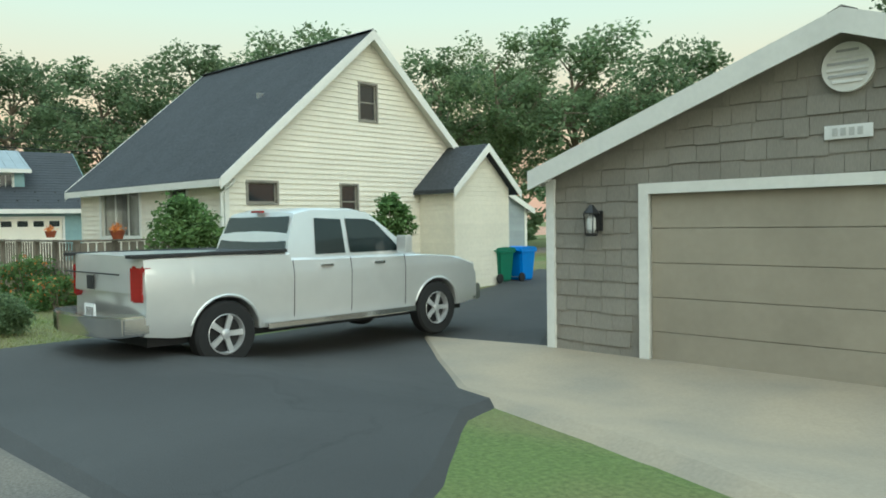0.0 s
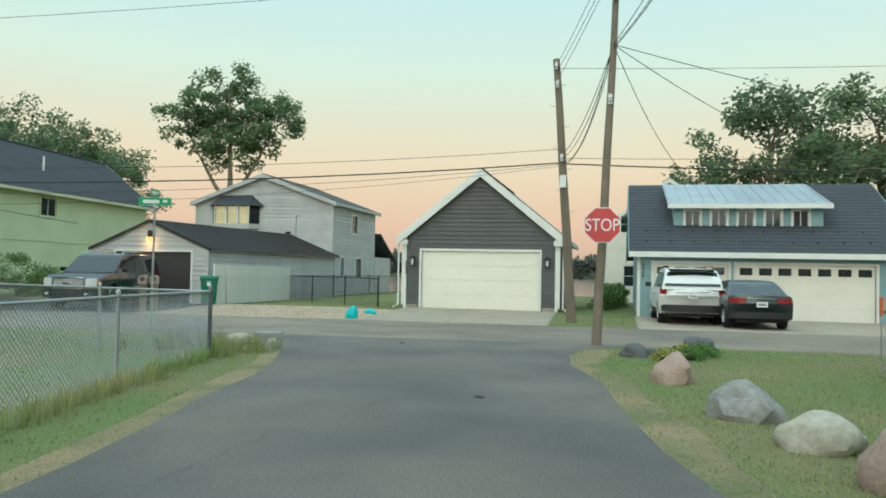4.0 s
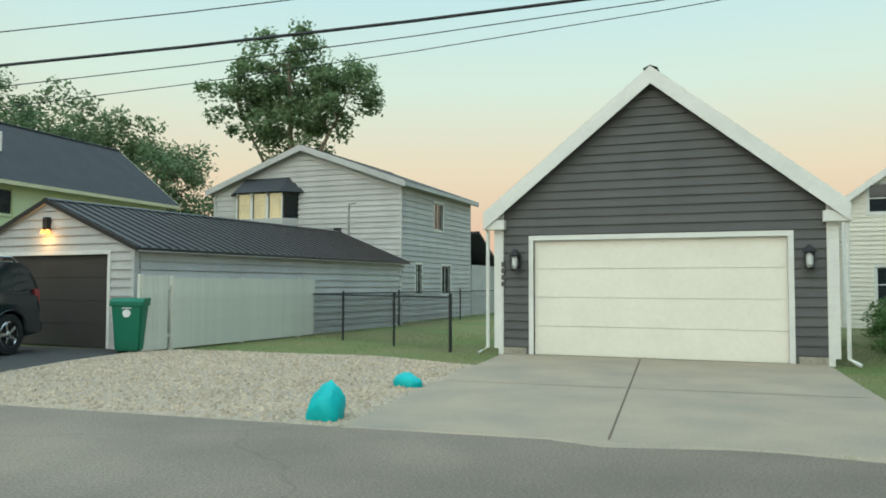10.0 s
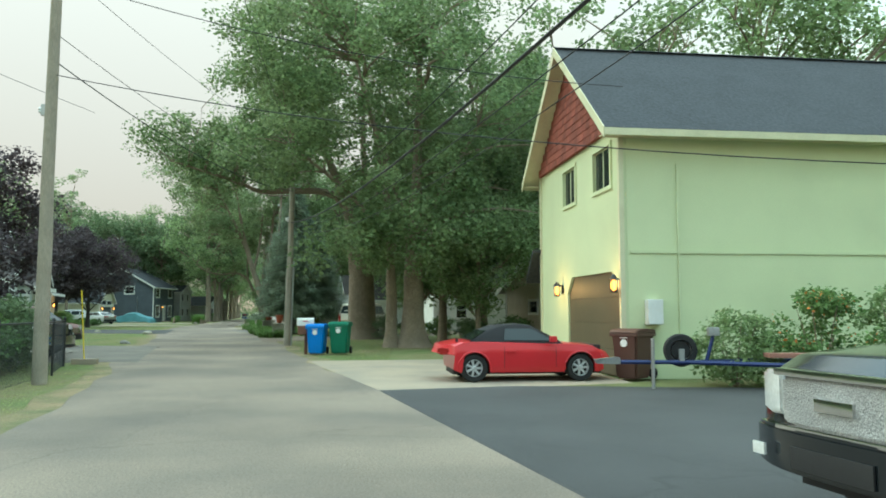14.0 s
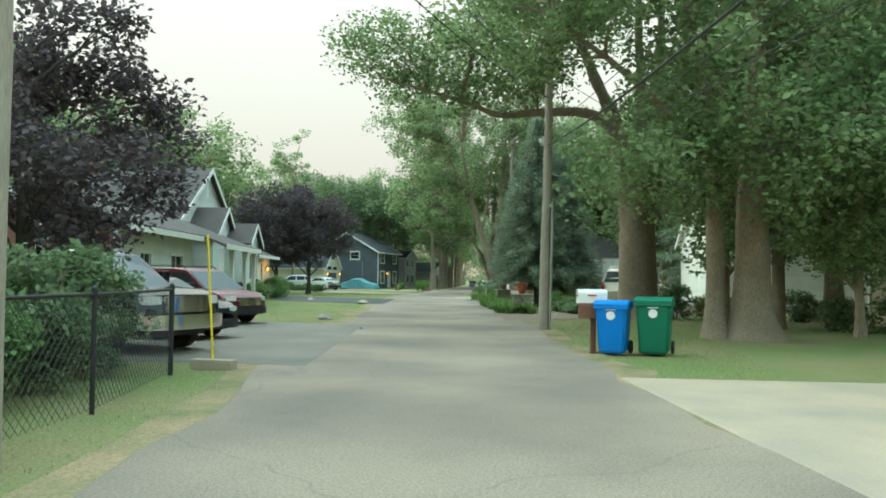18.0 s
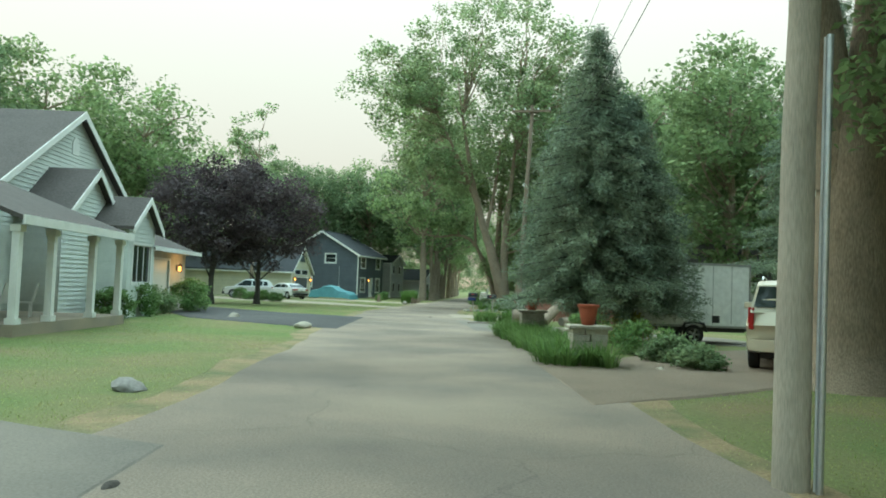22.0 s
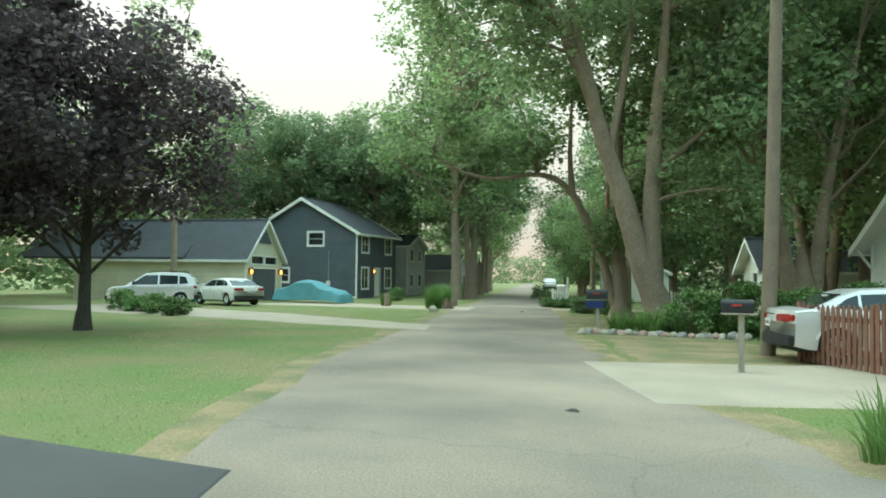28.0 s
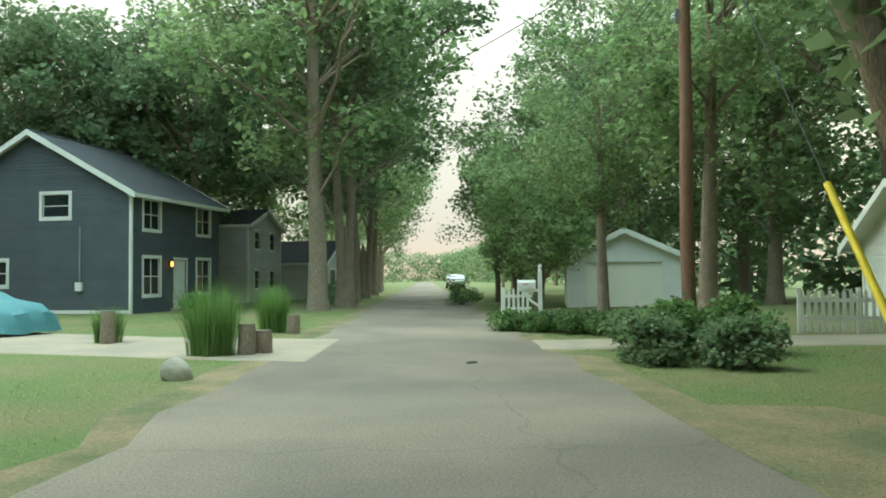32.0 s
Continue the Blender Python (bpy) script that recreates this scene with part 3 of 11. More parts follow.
def roof(parent, W, y0, y1, eave, ridge, material, trim, over=0.35, thick=0.12, x0=None, fascia=True, ribs=0.0, pk=None, rake=0.12, rakemat=None):
    """Two slopes over x in 0..W (or from x0), ridge along y."""
    x0 = 0.0 if x0 is None else x0
    pk = x0 + W / 2 if pk is None else pk
    r = part_root = None
    for side, xe in ((-1, x0), (1, x0 + W)):
        run = abs(xe - pk)
        s = (ridge - eave) / run
        xo = xe + side * over
        zo = eave - s * over
        bm = B()
        hull(bm, [(pk, y0, ridge), (xo, y0, zo), (xo, y0, zo + thick * 0.9), (pk, y0, ridge + thick)], (0, y1 - y0, 0))
        bmesh.ops.recalc_face_normals(bm, faces=bm.faces)
        r = part("roof_slope", bm, material, parent)
        bm = B()
        hull(bm, [(pk, y0 + 0.01, ridge - 0.003), (xo, y0 + 0.01, zo - 0.003), (xo, y0 + 0.01, zo - 0.018), (pk, y0 + 0.01, ridge - 0.018)], (0, y1 - y0 - 0.02, 0))
        bmesh.ops.recalc_face_normals(bm, faces=bm.faces)
        part("roof_lining", bm, trim, r)
        if ribs:
            y = y0 + 0.05
            while y < y1:
                bm = B()
                hull(bm, [(pk, y, ridge + thick), (xo, y, zo + thick * 0.9), (xo, y, zo + thick * 0.9 + 0.035), (pk, y, ridge + thick + 0.035)], (0, 0.035, 0))
                bmesh.ops.recalc_face_normals(bm, faces=bm.faces)
                part("roof_rib", bm, material, r)
                y += ribs
        if fascia:
            bm = B()
            box(bm, xo - 0.02 if side < 0 else xo, xo if side < 0 else xo + 0.02, y0, y1, zo - 0.06, zo + thick * 0.8)
            part("eave_board", bm, trim, parent)
            bm = B()
            lo, hi = sorted((xe, xo))
            box(bm, lo, hi, y0 + 0.02, y1 - 0.02, zo - 0.02, zo)
            part("soffit", bm, trim, parent)
        for y, o in ((y0, -0.025), (y1, 0.025)):
            bm = B()
            hull(bm, [(pk, y, ridge - rake), (xo, y, zo - rake), (xo, y, zo + thick + 0.01), (pk, y, ridge + thick + 0.01)], (0, o, 0))
            bmesh.ops.recalc_face_normals(bm, faces=bm.faces)
            part("rake_board", bm, rakemat or trim, parent)
    bm = B()
    hull(bm, [(pk - 0.14, y0, ridge + thick * 0.78), (pk, y0, ridge + thick + 0.035), (pk + 0.14, y0, ridge + thick * 0.78)], (0, y1 - y0, 0))
    bmesh.ops.recalc_face_normals(bm, faces=bm.faces)
    part("ridge_cap", bm, material, parent)


def window(parent, p0, turn, u0, u1, z0, z1, cols=1, rows=2, frame_w=0.09, trim=None, glow=None, curtain=False, clear=False):
    """Window in a wall's opening: frame, bars, glass, and what hangs behind it."""
    trim = trim or WHITE
    m = pose(p0[0], p0[1], 0, 0, 0, turn)
    bm = B()
    panel_boxes(bm, [(u0 - frame_w, u1 + frame_w, z1, z1 + frame_w), (u0 - frame_w, u1 + frame_w, z0 - frame_w, z0), (u0 - frame_w, u0, z0, z1), (u1, u1 + frame_w, z0, z1)], -0.045, 0.03)
    w = part("window", bm, trim, parent, at=m)
    bm = B()
    wd, hg = u1 - u0, z1 - z0
    t = 0.035
    for i in range(cols + 1):
        x = u0 + wd * i / cols
        box(bm, max(u0, x - t / 2) if i else u0, min(u1, x + t / 2) if i < cols else u1, 0.02, 0.06, z0, z1) if 0 < i < cols else box(bm, u0 if i == 0 else u1 - t, u0 + t if i == 0 else u1, 0.02, 0.06, z0, z1)
    for i in range(rows + 1):
        z = z0 + hg * i / rows
        lo, hi = (z0, z0 + t) if i == 0 else (z1 - t, z1) if i == rows else (z - t / 2, z + t / 2)
        box(bm, u0, u1, 0.024, 0.056, lo, hi)
    part("sash", bm, trim, w)
    for i in range(cols):
        for k in range(rows):
            bm = B()
            a, b = u0 + wd * i / cols, u0 + wd * (i + 1) / cols
            lo, hi = z0 + hg * k / rows, z0 + hg * (k + 1) / rows
            box(bm, a + 0.012, b - 0.012, 0.036, 0.042, lo + 0.012, hi - 0.012)
            part("pane", bm, CLEARPANE if clear else GLASS, w)
    if curtain:
        for a, b in ((u0, u0 + wd * (0.42 if clear else 0.3)), (u1 - wd * (0.42 if clear else 0.3), u1)):
            bm = B()
            n = 10
            for i in range(n):
                xa, xb = a + (b - a) * i / n, a + (b - a) * (i + 1) / n
                box(bm, xa, xb, 0.10 + 0.012 * (i % 2), 0.112 + 0.012 * (i % 2), z0, z1)
            part("curtain", bm, CURTAIN, w)
    # added glowing panel behind the glass, in place of a reflection
    if glow:
        bm = B()
        box(bm, u0 + 0.02, u1 - 0.02, 0.16, 0.17, z0 + 0.02, z1 - 0.02)
        part("glint_panel", bm, glow, w)
    return w


def sectional_door(parent, p0, turn, u0, u1, z0, z1, material, rows=4, trim=None, trim_w=0.1, lights=0, label=""):
    m = pose(p0[0], p0[1], 0, 0, 0, turn)
    bm = B()
    box(bm, u0, u1, 0.085, 0.1, z0, z1)
    d = part("garage_door", bm, material, parent, label, at=m)
    h = (z1 - z0) / rows
    for r in range(rows):
        if lights and r == rows - 1:
            n = lights
            wd = (u1 - u0) / n
            bm = B()
            zl, zh = z0 + r * h + h * 0.25, z1 - h * 0.22
            for i in range(n):
                a = u0 + i * wd
                panel_boxes(bm, [(a, a + wd * 0.17, zl, zh), (a + wd * 0.83, a + wd, zl, zh)], 0.05, 0.08)
            box(bm, u0, u1, 0.05, 0.08, z0 + r * h + 0.006, zl)
            box(bm, u0, u1, 0.05, 0.08, zh, z1)
            part("door_panel", bm, material, d)
            for i in range(n):
                a = u0 + i * wd
                bm = B()
                box(bm, a + wd * 0.17, a + wd * 0.83, 0.062, 0.068, zl, zh)
                part("pane", bm, GLASS, d)
        else:
            bm = B()
            box(bm, u0, u1, 0.05, 0.08, z0 + r * h + 0.006, z0 + (r + 1) * h - 0.002, 0.004)
            part("door_panel", bm, material, d)
    if trim:
        bm = B()
        panel_boxes(bm, [(u0 - trim_w, u0, z0, z1 + trim_w), (u1, u1 + trim_w, z0, z1 + trim_w), (u0, u1, z1, z1 + trim_w)], -0.04, 0.05)
        part("door_trim", bm, trim, d)
    return d


def wall_lamp(parent, x, y, z, turn, lit_up=False, scale=1.0, material=None):
    """Carriage lamp on a wall plate; its bulb may be on."""
    m = pose(x, y, z, 0, 0, turn) @ Matrix.Scale(scale, 4)
    bm = B()
    box(bm, -0.05, 0.05, -0.02, 0.0, -0.1, 0.1, 0.008)
    tube(bm, [(0, 0, 0.05), (0, -0.08, 0.1), (0, -0.13, 0.08)], 0.012)
    lathe(bm, [(0.02, 0.16), (0.05, 0.12), (0.085, 0.08), (0.085, 0.07)], 8, (0, -0.13, 0))
    for k in range(4):
        a = math.pi / 4 + k * math.pi / 2
        tube(bm, [(0.06 * math.cos(a), -0.13 + 0.06 * math.sin(a), -0.13), (0.075 * math.cos(a), -0.13 + 0.075 * math.sin(a), 0.075)], 0.006, 5)
    lathe(bm, [(0.055, -0.15), (0.065, -0.13), (0.065, -0.12)], 8, (0, -0.13, 0))
    w = part("wall_lamp", bm, material or BLACKMETAL, parent, "black carriage lamp on the wall", at=m)
    bm = B()
    lathe(bm, [(0.02, -0.12), (0.045, -0.08), (0.045, 0.02), (0.02, 0.06)], 10, (0, -0.13, 0))
    part("bulb", bm, LAMPGLOW if lit_up else CLEAR, w)
    return w


def shell_house(name, m, label, W, L, eave, ridge, wallmat, roofmat, trim, fronts=(), backs=(), lefts=(), rights=(), board=0.15, skin=None, over=0.35,
                category="house", pk=None, upright=False, ribs=0.0, roof_over_ends=0.3, sides_board=None, group="", fascia=True, thick=0.12, rake=0.12, rakemat=None):
    """A gabled building: the gable front lies on y = 0 from x = 0 to W, the depth runs to y = L. Openings are (u0, u1, z0, z1)."""
    h = thing(name, m, label, category, group)
    walls = {}
    walls["front"] = wall(h, "wall_front", (0, 0), 0, W, eave, ridge, fronts, wallmat, board, pk, skin=skin, upright=upright)
    walls["back"] = wall(h, "wall_back", (W, L), 180, W, eave, ridge, backs, wallmat, 0, pk and W - pk, skin=skin)
    sb = board if sides_board is None else sides_board
    # side walls stop short of the gable walls
    walls["right"] = wall(h, "wall_right", (W, 0.142), 90, L - 0.284, eave, 0, rights, wallmat, sb, skin=skin, upright=upright)
    walls["left"] = wall(h, "wall_left", (0, L - 0.142), -90, L - 0.284, eave, 0, lefts, wallmat, sb, skin=skin, upright=upright)
    roof(h, W, -roof_over_ends, L + roof_over_ends, eave, ridge, roofmat, trim, over, thick, ribs=ribs, pk=pk, fascia=fascia, rake=rake, rakemat=rakemat)
    bm = B()
    box(bm, 0.15, W - 0.15, 0.15, L - 0.15, 0.0, 0.05)
    part("floor_slab", bm, CONCRETE, h)
    for x in (0, W):
        bm = B()
        box(bm, x - 0.05 if x == 0 else x - 0.06, x + 0.06 if x == 0 else x + 0.05, -0.05, 0.06, 0, eave - 0.02)
        part("corner_board", bm, trim, h)
    return h

# ---- ground, roads and water ----
def soft(a, b, v):
    k = min(1.0, max(0.0, (v - a) / (b - a)))
    return k * k * (3 - 2 * k)


def land(x, y):
    """Height of the ground: it dips by the truck's driveway and falls to the lake."""
    side = (y + 8.6) - 0.21 * (x + 28)
    return -0.30 * soft(-0.6, -3.2, side) * soft(-20, -27, x) - 0.45 * soft(24, 34, x) * soft(-200, -190, y)


def grid_ground():
    xs = sorted({*np.arange(-60, 40, 1.0).tolist(), *np.arange(-140, -60, 8.0).tolist(), *np.arange(40, 120, 8.0).tolist(), -4000, -1200, -400, 400, 1200, 4000})
    ys = sorted({*np.arange(-40, 150, 1.5).tolist(), *np.arange(-120, -40, 8.0).tolist(), *np.arange(150, 300, 8.0).tolist(), -4000, -1200, -400, 400, 1200, 4000})
    verts = [(x, y, land(x, y) + (0.02 * noise.noise(Vector((x * 0.3, y * 0.3, 0))) if abs(x) < 60 else 0)) for y in ys for x in xs]
    n = len(xs)
    faces = [(j * n + i, j * n + i + 1, (j + 1) * n + i + 1, (j + 1) * n + i) for j in range(len(ys) - 1) for i in range(n - 1)]
    me = quads("ground", verts, faces, GRASS)
    for p in me.polygons:
        p.use_smooth = True
    return tagged(new("ground", me), "mown lawn with dry brownish patches", "ground", kind="structure")


grid_ground()


PAVED = []


def sheet(name, left, right, z, material, label, category, kind="structure", across=6, step=1.5, thick=0.05, jag=0.0, feather=0.22):
    """A paved strip between two edge lines, laid on the land, with its edges worn uneven."""
    if name != "dry_verge":
        PAVED.append([*left, *reversed(right)])
    pts = []
    for i in range(len(left) - 1):
        a, b, c, d = (Vector(p) for p in (left[i], left[i + 1], right[i], right[i + 1]))
        n = max(1, int((b - a).length / step))
        for k in range(n + (i == len(left) - 2)):
            pts.append((a.lerp(b, k / n), c.lerp(d, k / n)))
    # both ends are ramped down into the ground too
    (a, b), (c, d) = pts[0], pts[1]
    (e, f), (g, h) = pts[-1], pts[-2]
    ends = ((a + b - c - d).normalized() * feather, (e + f - g - h).normalized() * feather)
    pts = [(a + ends[0], b + ends[0])] + pts + [(e + ends[1], f + ends[1])]
    verts, faces = [], []
    for j, (l, r) in enumerate(pts):
        w = (r - l).normalized()
        rise = -thick if j in (0, len(pts) - 1) else z + 0.02
        l = l + w * jag * noise.noise(Vector((l.x * 0.7, l.y * 0.7, 3)))
        r = r + w * jag * noise.noise(Vector((r.x * 0.7, r.y * 0.7, 9)))
        for k in range(across + 1):
            p = l.lerp(r, k / across)
            verts.append((p.x, p.y, land(p.x, p.y) + rise))
        for p in (l - w * feather, r + w * feather):
            verts.append((p.x, p.y, land(p.x, p.y) - thick))
    n = across + 3
    for j in range(len(pts) - 1):
        for i in range(across):
            faces.append((j * n + i, j * n + i + 1, (j + 1) * n + i + 1, (j + 1) * n + i))
        faces.append((j * n + across + 1, j * n, (j + 1) * n, (j + 1) * n + across + 1))
        faces.append((j * n + across, j * n + across + 2, (j + 1) * n + across + 2, (j + 1) * n + across))
    me = quads(name, verts, faces, material)
    return tagged(new(name, me), label, category, kind=kind)


STREET_L = [(-13.2, -120), (-13.6, -30), (-13.75, -9), (-14.2, -5.2), (-14.6, 3), (-15.4, 10), (-16.9, 20), (-18.6, 26.6), (-20.7, 33), (-23.2, 44), (-25.6, 53), (-27.6, 60),
            (-29.9, 70), (-31.9, 78), (-33.0, 87), (-33.9, 95), (-34.8, 103), (-36.3, 116), (-38.2, 130), (-53, 250), (-70, 390)]
STREET_R = [(-7.9, -120), (-8.3, -30), (-8.4, -9), (-8.5, -4.4), (-8.6, 2), (-9.2, 9.8), (-11.5, 20.6), (-13.4, 27.5), (-15.2, 33.7), (-17.5, 45.3), (-19.7, 54.5), (-22.2, 62.5),
            (-24.6, 70.5), (-26.7, 78.5), (-27.9, 85), (-29.3, 97), (-30.4, 105), (-31.8, 116), (-33.5, 130), (-48.5, 250), (-65.5, 390)]
sheet("road", STREET_L, STREET_R, 0.0, ASPHALT, "worn grey asphalt street with cracked crumbling edges", "road", across=8, jag=0.35)
sheet("road_side", [(-90, -15.2), (-50, -6.6), (-26, -1.55), (-19.5, -0.15), (-17.6, 0.7), (-16.0, 2.6), (-15.0, 5.2)],
      [(-90, -20.4), (-50, -11.8), (-26.4, -6.45), (-18.0, -4.9), (-16.6, -4.75), (-15.2, -5.0), (-14.0, -5.8)], 0.004, SIDEASPHALT,
      "grey asphalt side street that ends at the main street", "road", across=6, jag=0.3)
sheet("driveway", [(-38.6, -9.2), (-31.0, -17.6), (-24.5, -26)], [(-30.7, -7.8), (-28.6, -15.6), (-22.5, -25)], 0.035, DRIVE, "dark asphalt driveway beside the cream house", "driveway", jag=0.2)
apron = sheet("driveway", [(-8.75, 2.1), (-5.6, 2.5), (-0.12, 3.05)], [(-8.25, -3.45), (-4.5, -3.3), (-0.1, -3.05)], 0.012, CONCRETE, "pale concrete driveway before the charcoal garage", "driveway", jag=0.03)
for a, b in (((-8.45, -0.55), (-0.14, 0.25)), ((-4.5, -3.2), (-4.9, 2.5))):
    a, b = Vector(a), Vector(b)
    n = (b - a).orthogonal().normalized() * 0.011
    groove = []
    for k in range(13):
        p = a.lerp(b, k / 12)
        groove += [(q.x, q.y, land(q.x, q.y) + 0.037) for q in (p - n, p + n)]
    strip = new("joint", quads("joint", groove, [(2 * k, 2 * k + 1, 2 * k + 3, 2 * k + 2) for k in range(12)], SOIL))
    strip.parent = apron
sheet("gravel_yard", [(-9.25, 9.6), (-6.8, 9.6), (-3.0, 10.5), (-1.9, 10.0)], [(-8.75, 2.15), (-5.6, 2.55), (-2.6, 2.8), (-1.6, 5.2)], 0.006, GRAVEL, "pale gravel parking bed", "gravel", jag=0.3)
sheet("driveway", [(-12.0, 22.2), (-9.4, 22.9), (-2.9, 22.0)], [(-9.25, 9.65), (-6.9, 9.7), (-2.5, 10.9)], 0.012, DRIVE, "dark asphalt driveway before the small grey garage", "driveway", jag=0.1)
sheet("driveway", [(-14.3, 30.9), (-9.5, 31.5), (-7.2, 31.3)], [(-12.0, 22.25), (-9.4, 22.95), (-6.9, 23.75)], 0.010, CONCRETE, "pale concrete apron of the green house", "driveway", jag=0.05)
sheet("driveway", [(-8.4, -6.3), (-1.55, -6.2)], [(-8.3, -16.5), (-1.55, -16.2)], 0.010, CONCRETE, "dusty concrete apron of the blue-green garage", "driveway", jag=0.1)
sheet("driveway", [(-21.9, 41.2), (-28.5, 42.9), (-36, 45)], [(-19.4, 31.1), (-24.5, 30.6), (-33, 33)], 0.010, PATCHED, "cracked grey parking strip with sandy patches", "driveway", jag=0.3)
sheet("driveway", [(-29.4, 69.9), (-34, 70.8), (-44, 76.5)], [(-27.1, 59.9), (-34.3, 62.8), (-40.5, 70)], 0.010, DRIVE, "blackish asphalt driveway of the porch house", "driveway", jag=0.2)
sheet("driveway", [(-32.7, 88.9), (-40, 94), (-52, 100)], [(-32.3, 86.5), (-42, 90.6), (-56, 95)], 0.010, WORN, "worn concrete driveway across the lawn", "driveway", jag=0.1)
sheet("driveway", [(-34.6, 105.6), (-39, 106.3), (-46, 109)], [(-34.1, 101.2), (-40, 102.7), (-47, 104)], 0.010, CONCRETE, "pale concrete driveway of the slate house", "driveway", jag=0.1)
sheet("driveway", [(-18.2, 45.8), (-12, 53.0), (-4, 60)], [(-19.5, 51.3), (-15, 58.5), (-6, 68)], 0.008, surf("dirt_drive", (0.20, 0.155, 0.11), 0.95, grain=30, stain=0.8, vary=0.25, bump=0.8, bump_scale=50),
      "dusty dirt drive strewn with gravel", "driveway", jag=0.4)
sheet("driveway", [(-25.3, 71.4), (-20.5, 68.9), (-14, 66)], [(-22.8, 63.0), (-18, 62.5), (-12, 61)], 0.008, PATCHED, "patchy sand and concrete drive by the fence", "driveway", jag=0.3)
sheet("driveway", [(-27.2, 79.1), (-23.6, 79.6), (-14, 84)], [(-26.0, 74.4), (-20, 75.5), (-14, 76)], 0.008, WORN, "worn concrete drive with a parked sedan", "driveway", jag=0.2)
sheet("driveway", [(-30.4, 105.3), (-24, 106.6), (-14, 108)], [(-30.2, 103.4), (-24, 104.4), (-14, 105)], 0.008, CONCRETE, "narrow pale concrete drive", "driveway", jag=0.1)
for line, a, b in ((STREET_R, -0.4, 0.55), (STREET_L, -0.5, 0.4)):
    run = [p for p in line if 8 < p[1] < 140]
    sheet("dry_verge", [(x + a, y) for x, y in run], [(x + b, y) for x, y in run], -0.008, DRYGRASS, "sandy dried-out grass along the asphalt edge", "verge", across=3, jag=0.5)
sheet("dry_verge", [(-48, -5.9), (-26, -1.2), (-19.5, 0.2), (-17.5, 1.1)], [(-48, -6.7), (-26, -1.9), (-19.2, -0.5), (-17.2, 0.3)], -0.008, DRYGRASS, "sandy dried-out grass along the asphalt edge", "verge", across=3, jag=0.3)
sheet("dry_verge", [(-26.4, -6.2), (-18.0, -4.65), (-15.2, -4.8)], [(-26.4, -6.9), (-18.0, -5.4), (-15.2, -5.6)], -0.008, DRYGRASS, "sandy dried-out grass along the asphalt edge", "verge", across=3, jag=0.3)
sheet("dry_verge", [(-25.5, 75.2), (-26.9, 83.8), (-28.4, 92)], [(-21, 76.2), (-23.0, 83), (-25.8, 91)], -0.009, DRYGRASS, "sun-browned strip of lawn", "lawn", jag=0.8)
sheet("dry_verge", [(-28.7, 92.4), (-29.0, 95.0), (-29.3, 97.3)], [(-25.6, 92.0), (-26.0, 94.2), (-27.6, 97.2)], -0.009, DRYGRASS, "trodden sun-browned verge beside the road", "lawn", jag=0.8)

water = B()
box(water, 34, 420, -260, 300, -0.42, -0.32)
solo("water", water, WATER, "calm lake that mirrors the evening sky", "lake", kind="structure")

# ---- buildings ----
def at_wall(x0, y0, n):
    """Pose of a building whose gable front begins at (x0, y0), at the left as seen from outside; n: the way the front faces, in degrees."""
    return pose(x0, y0, land(x0, y0), 0, 0, n + 90)


def downspout(h, x, y, top, side=1, material=None):
    bm = B()
    tube(bm, [(x - side * 0.3, y, top), (x - side * 0.22, y, top - 0.12), (x + side * 0.02, y, top - 0.3), (x + side * 0.02, y, 0.15), (x + side * 0.2, y - 0.12, 0.04)], 0.04, 6)
    part("downspout", bm, material or WHITE, h, "white metal downspout")


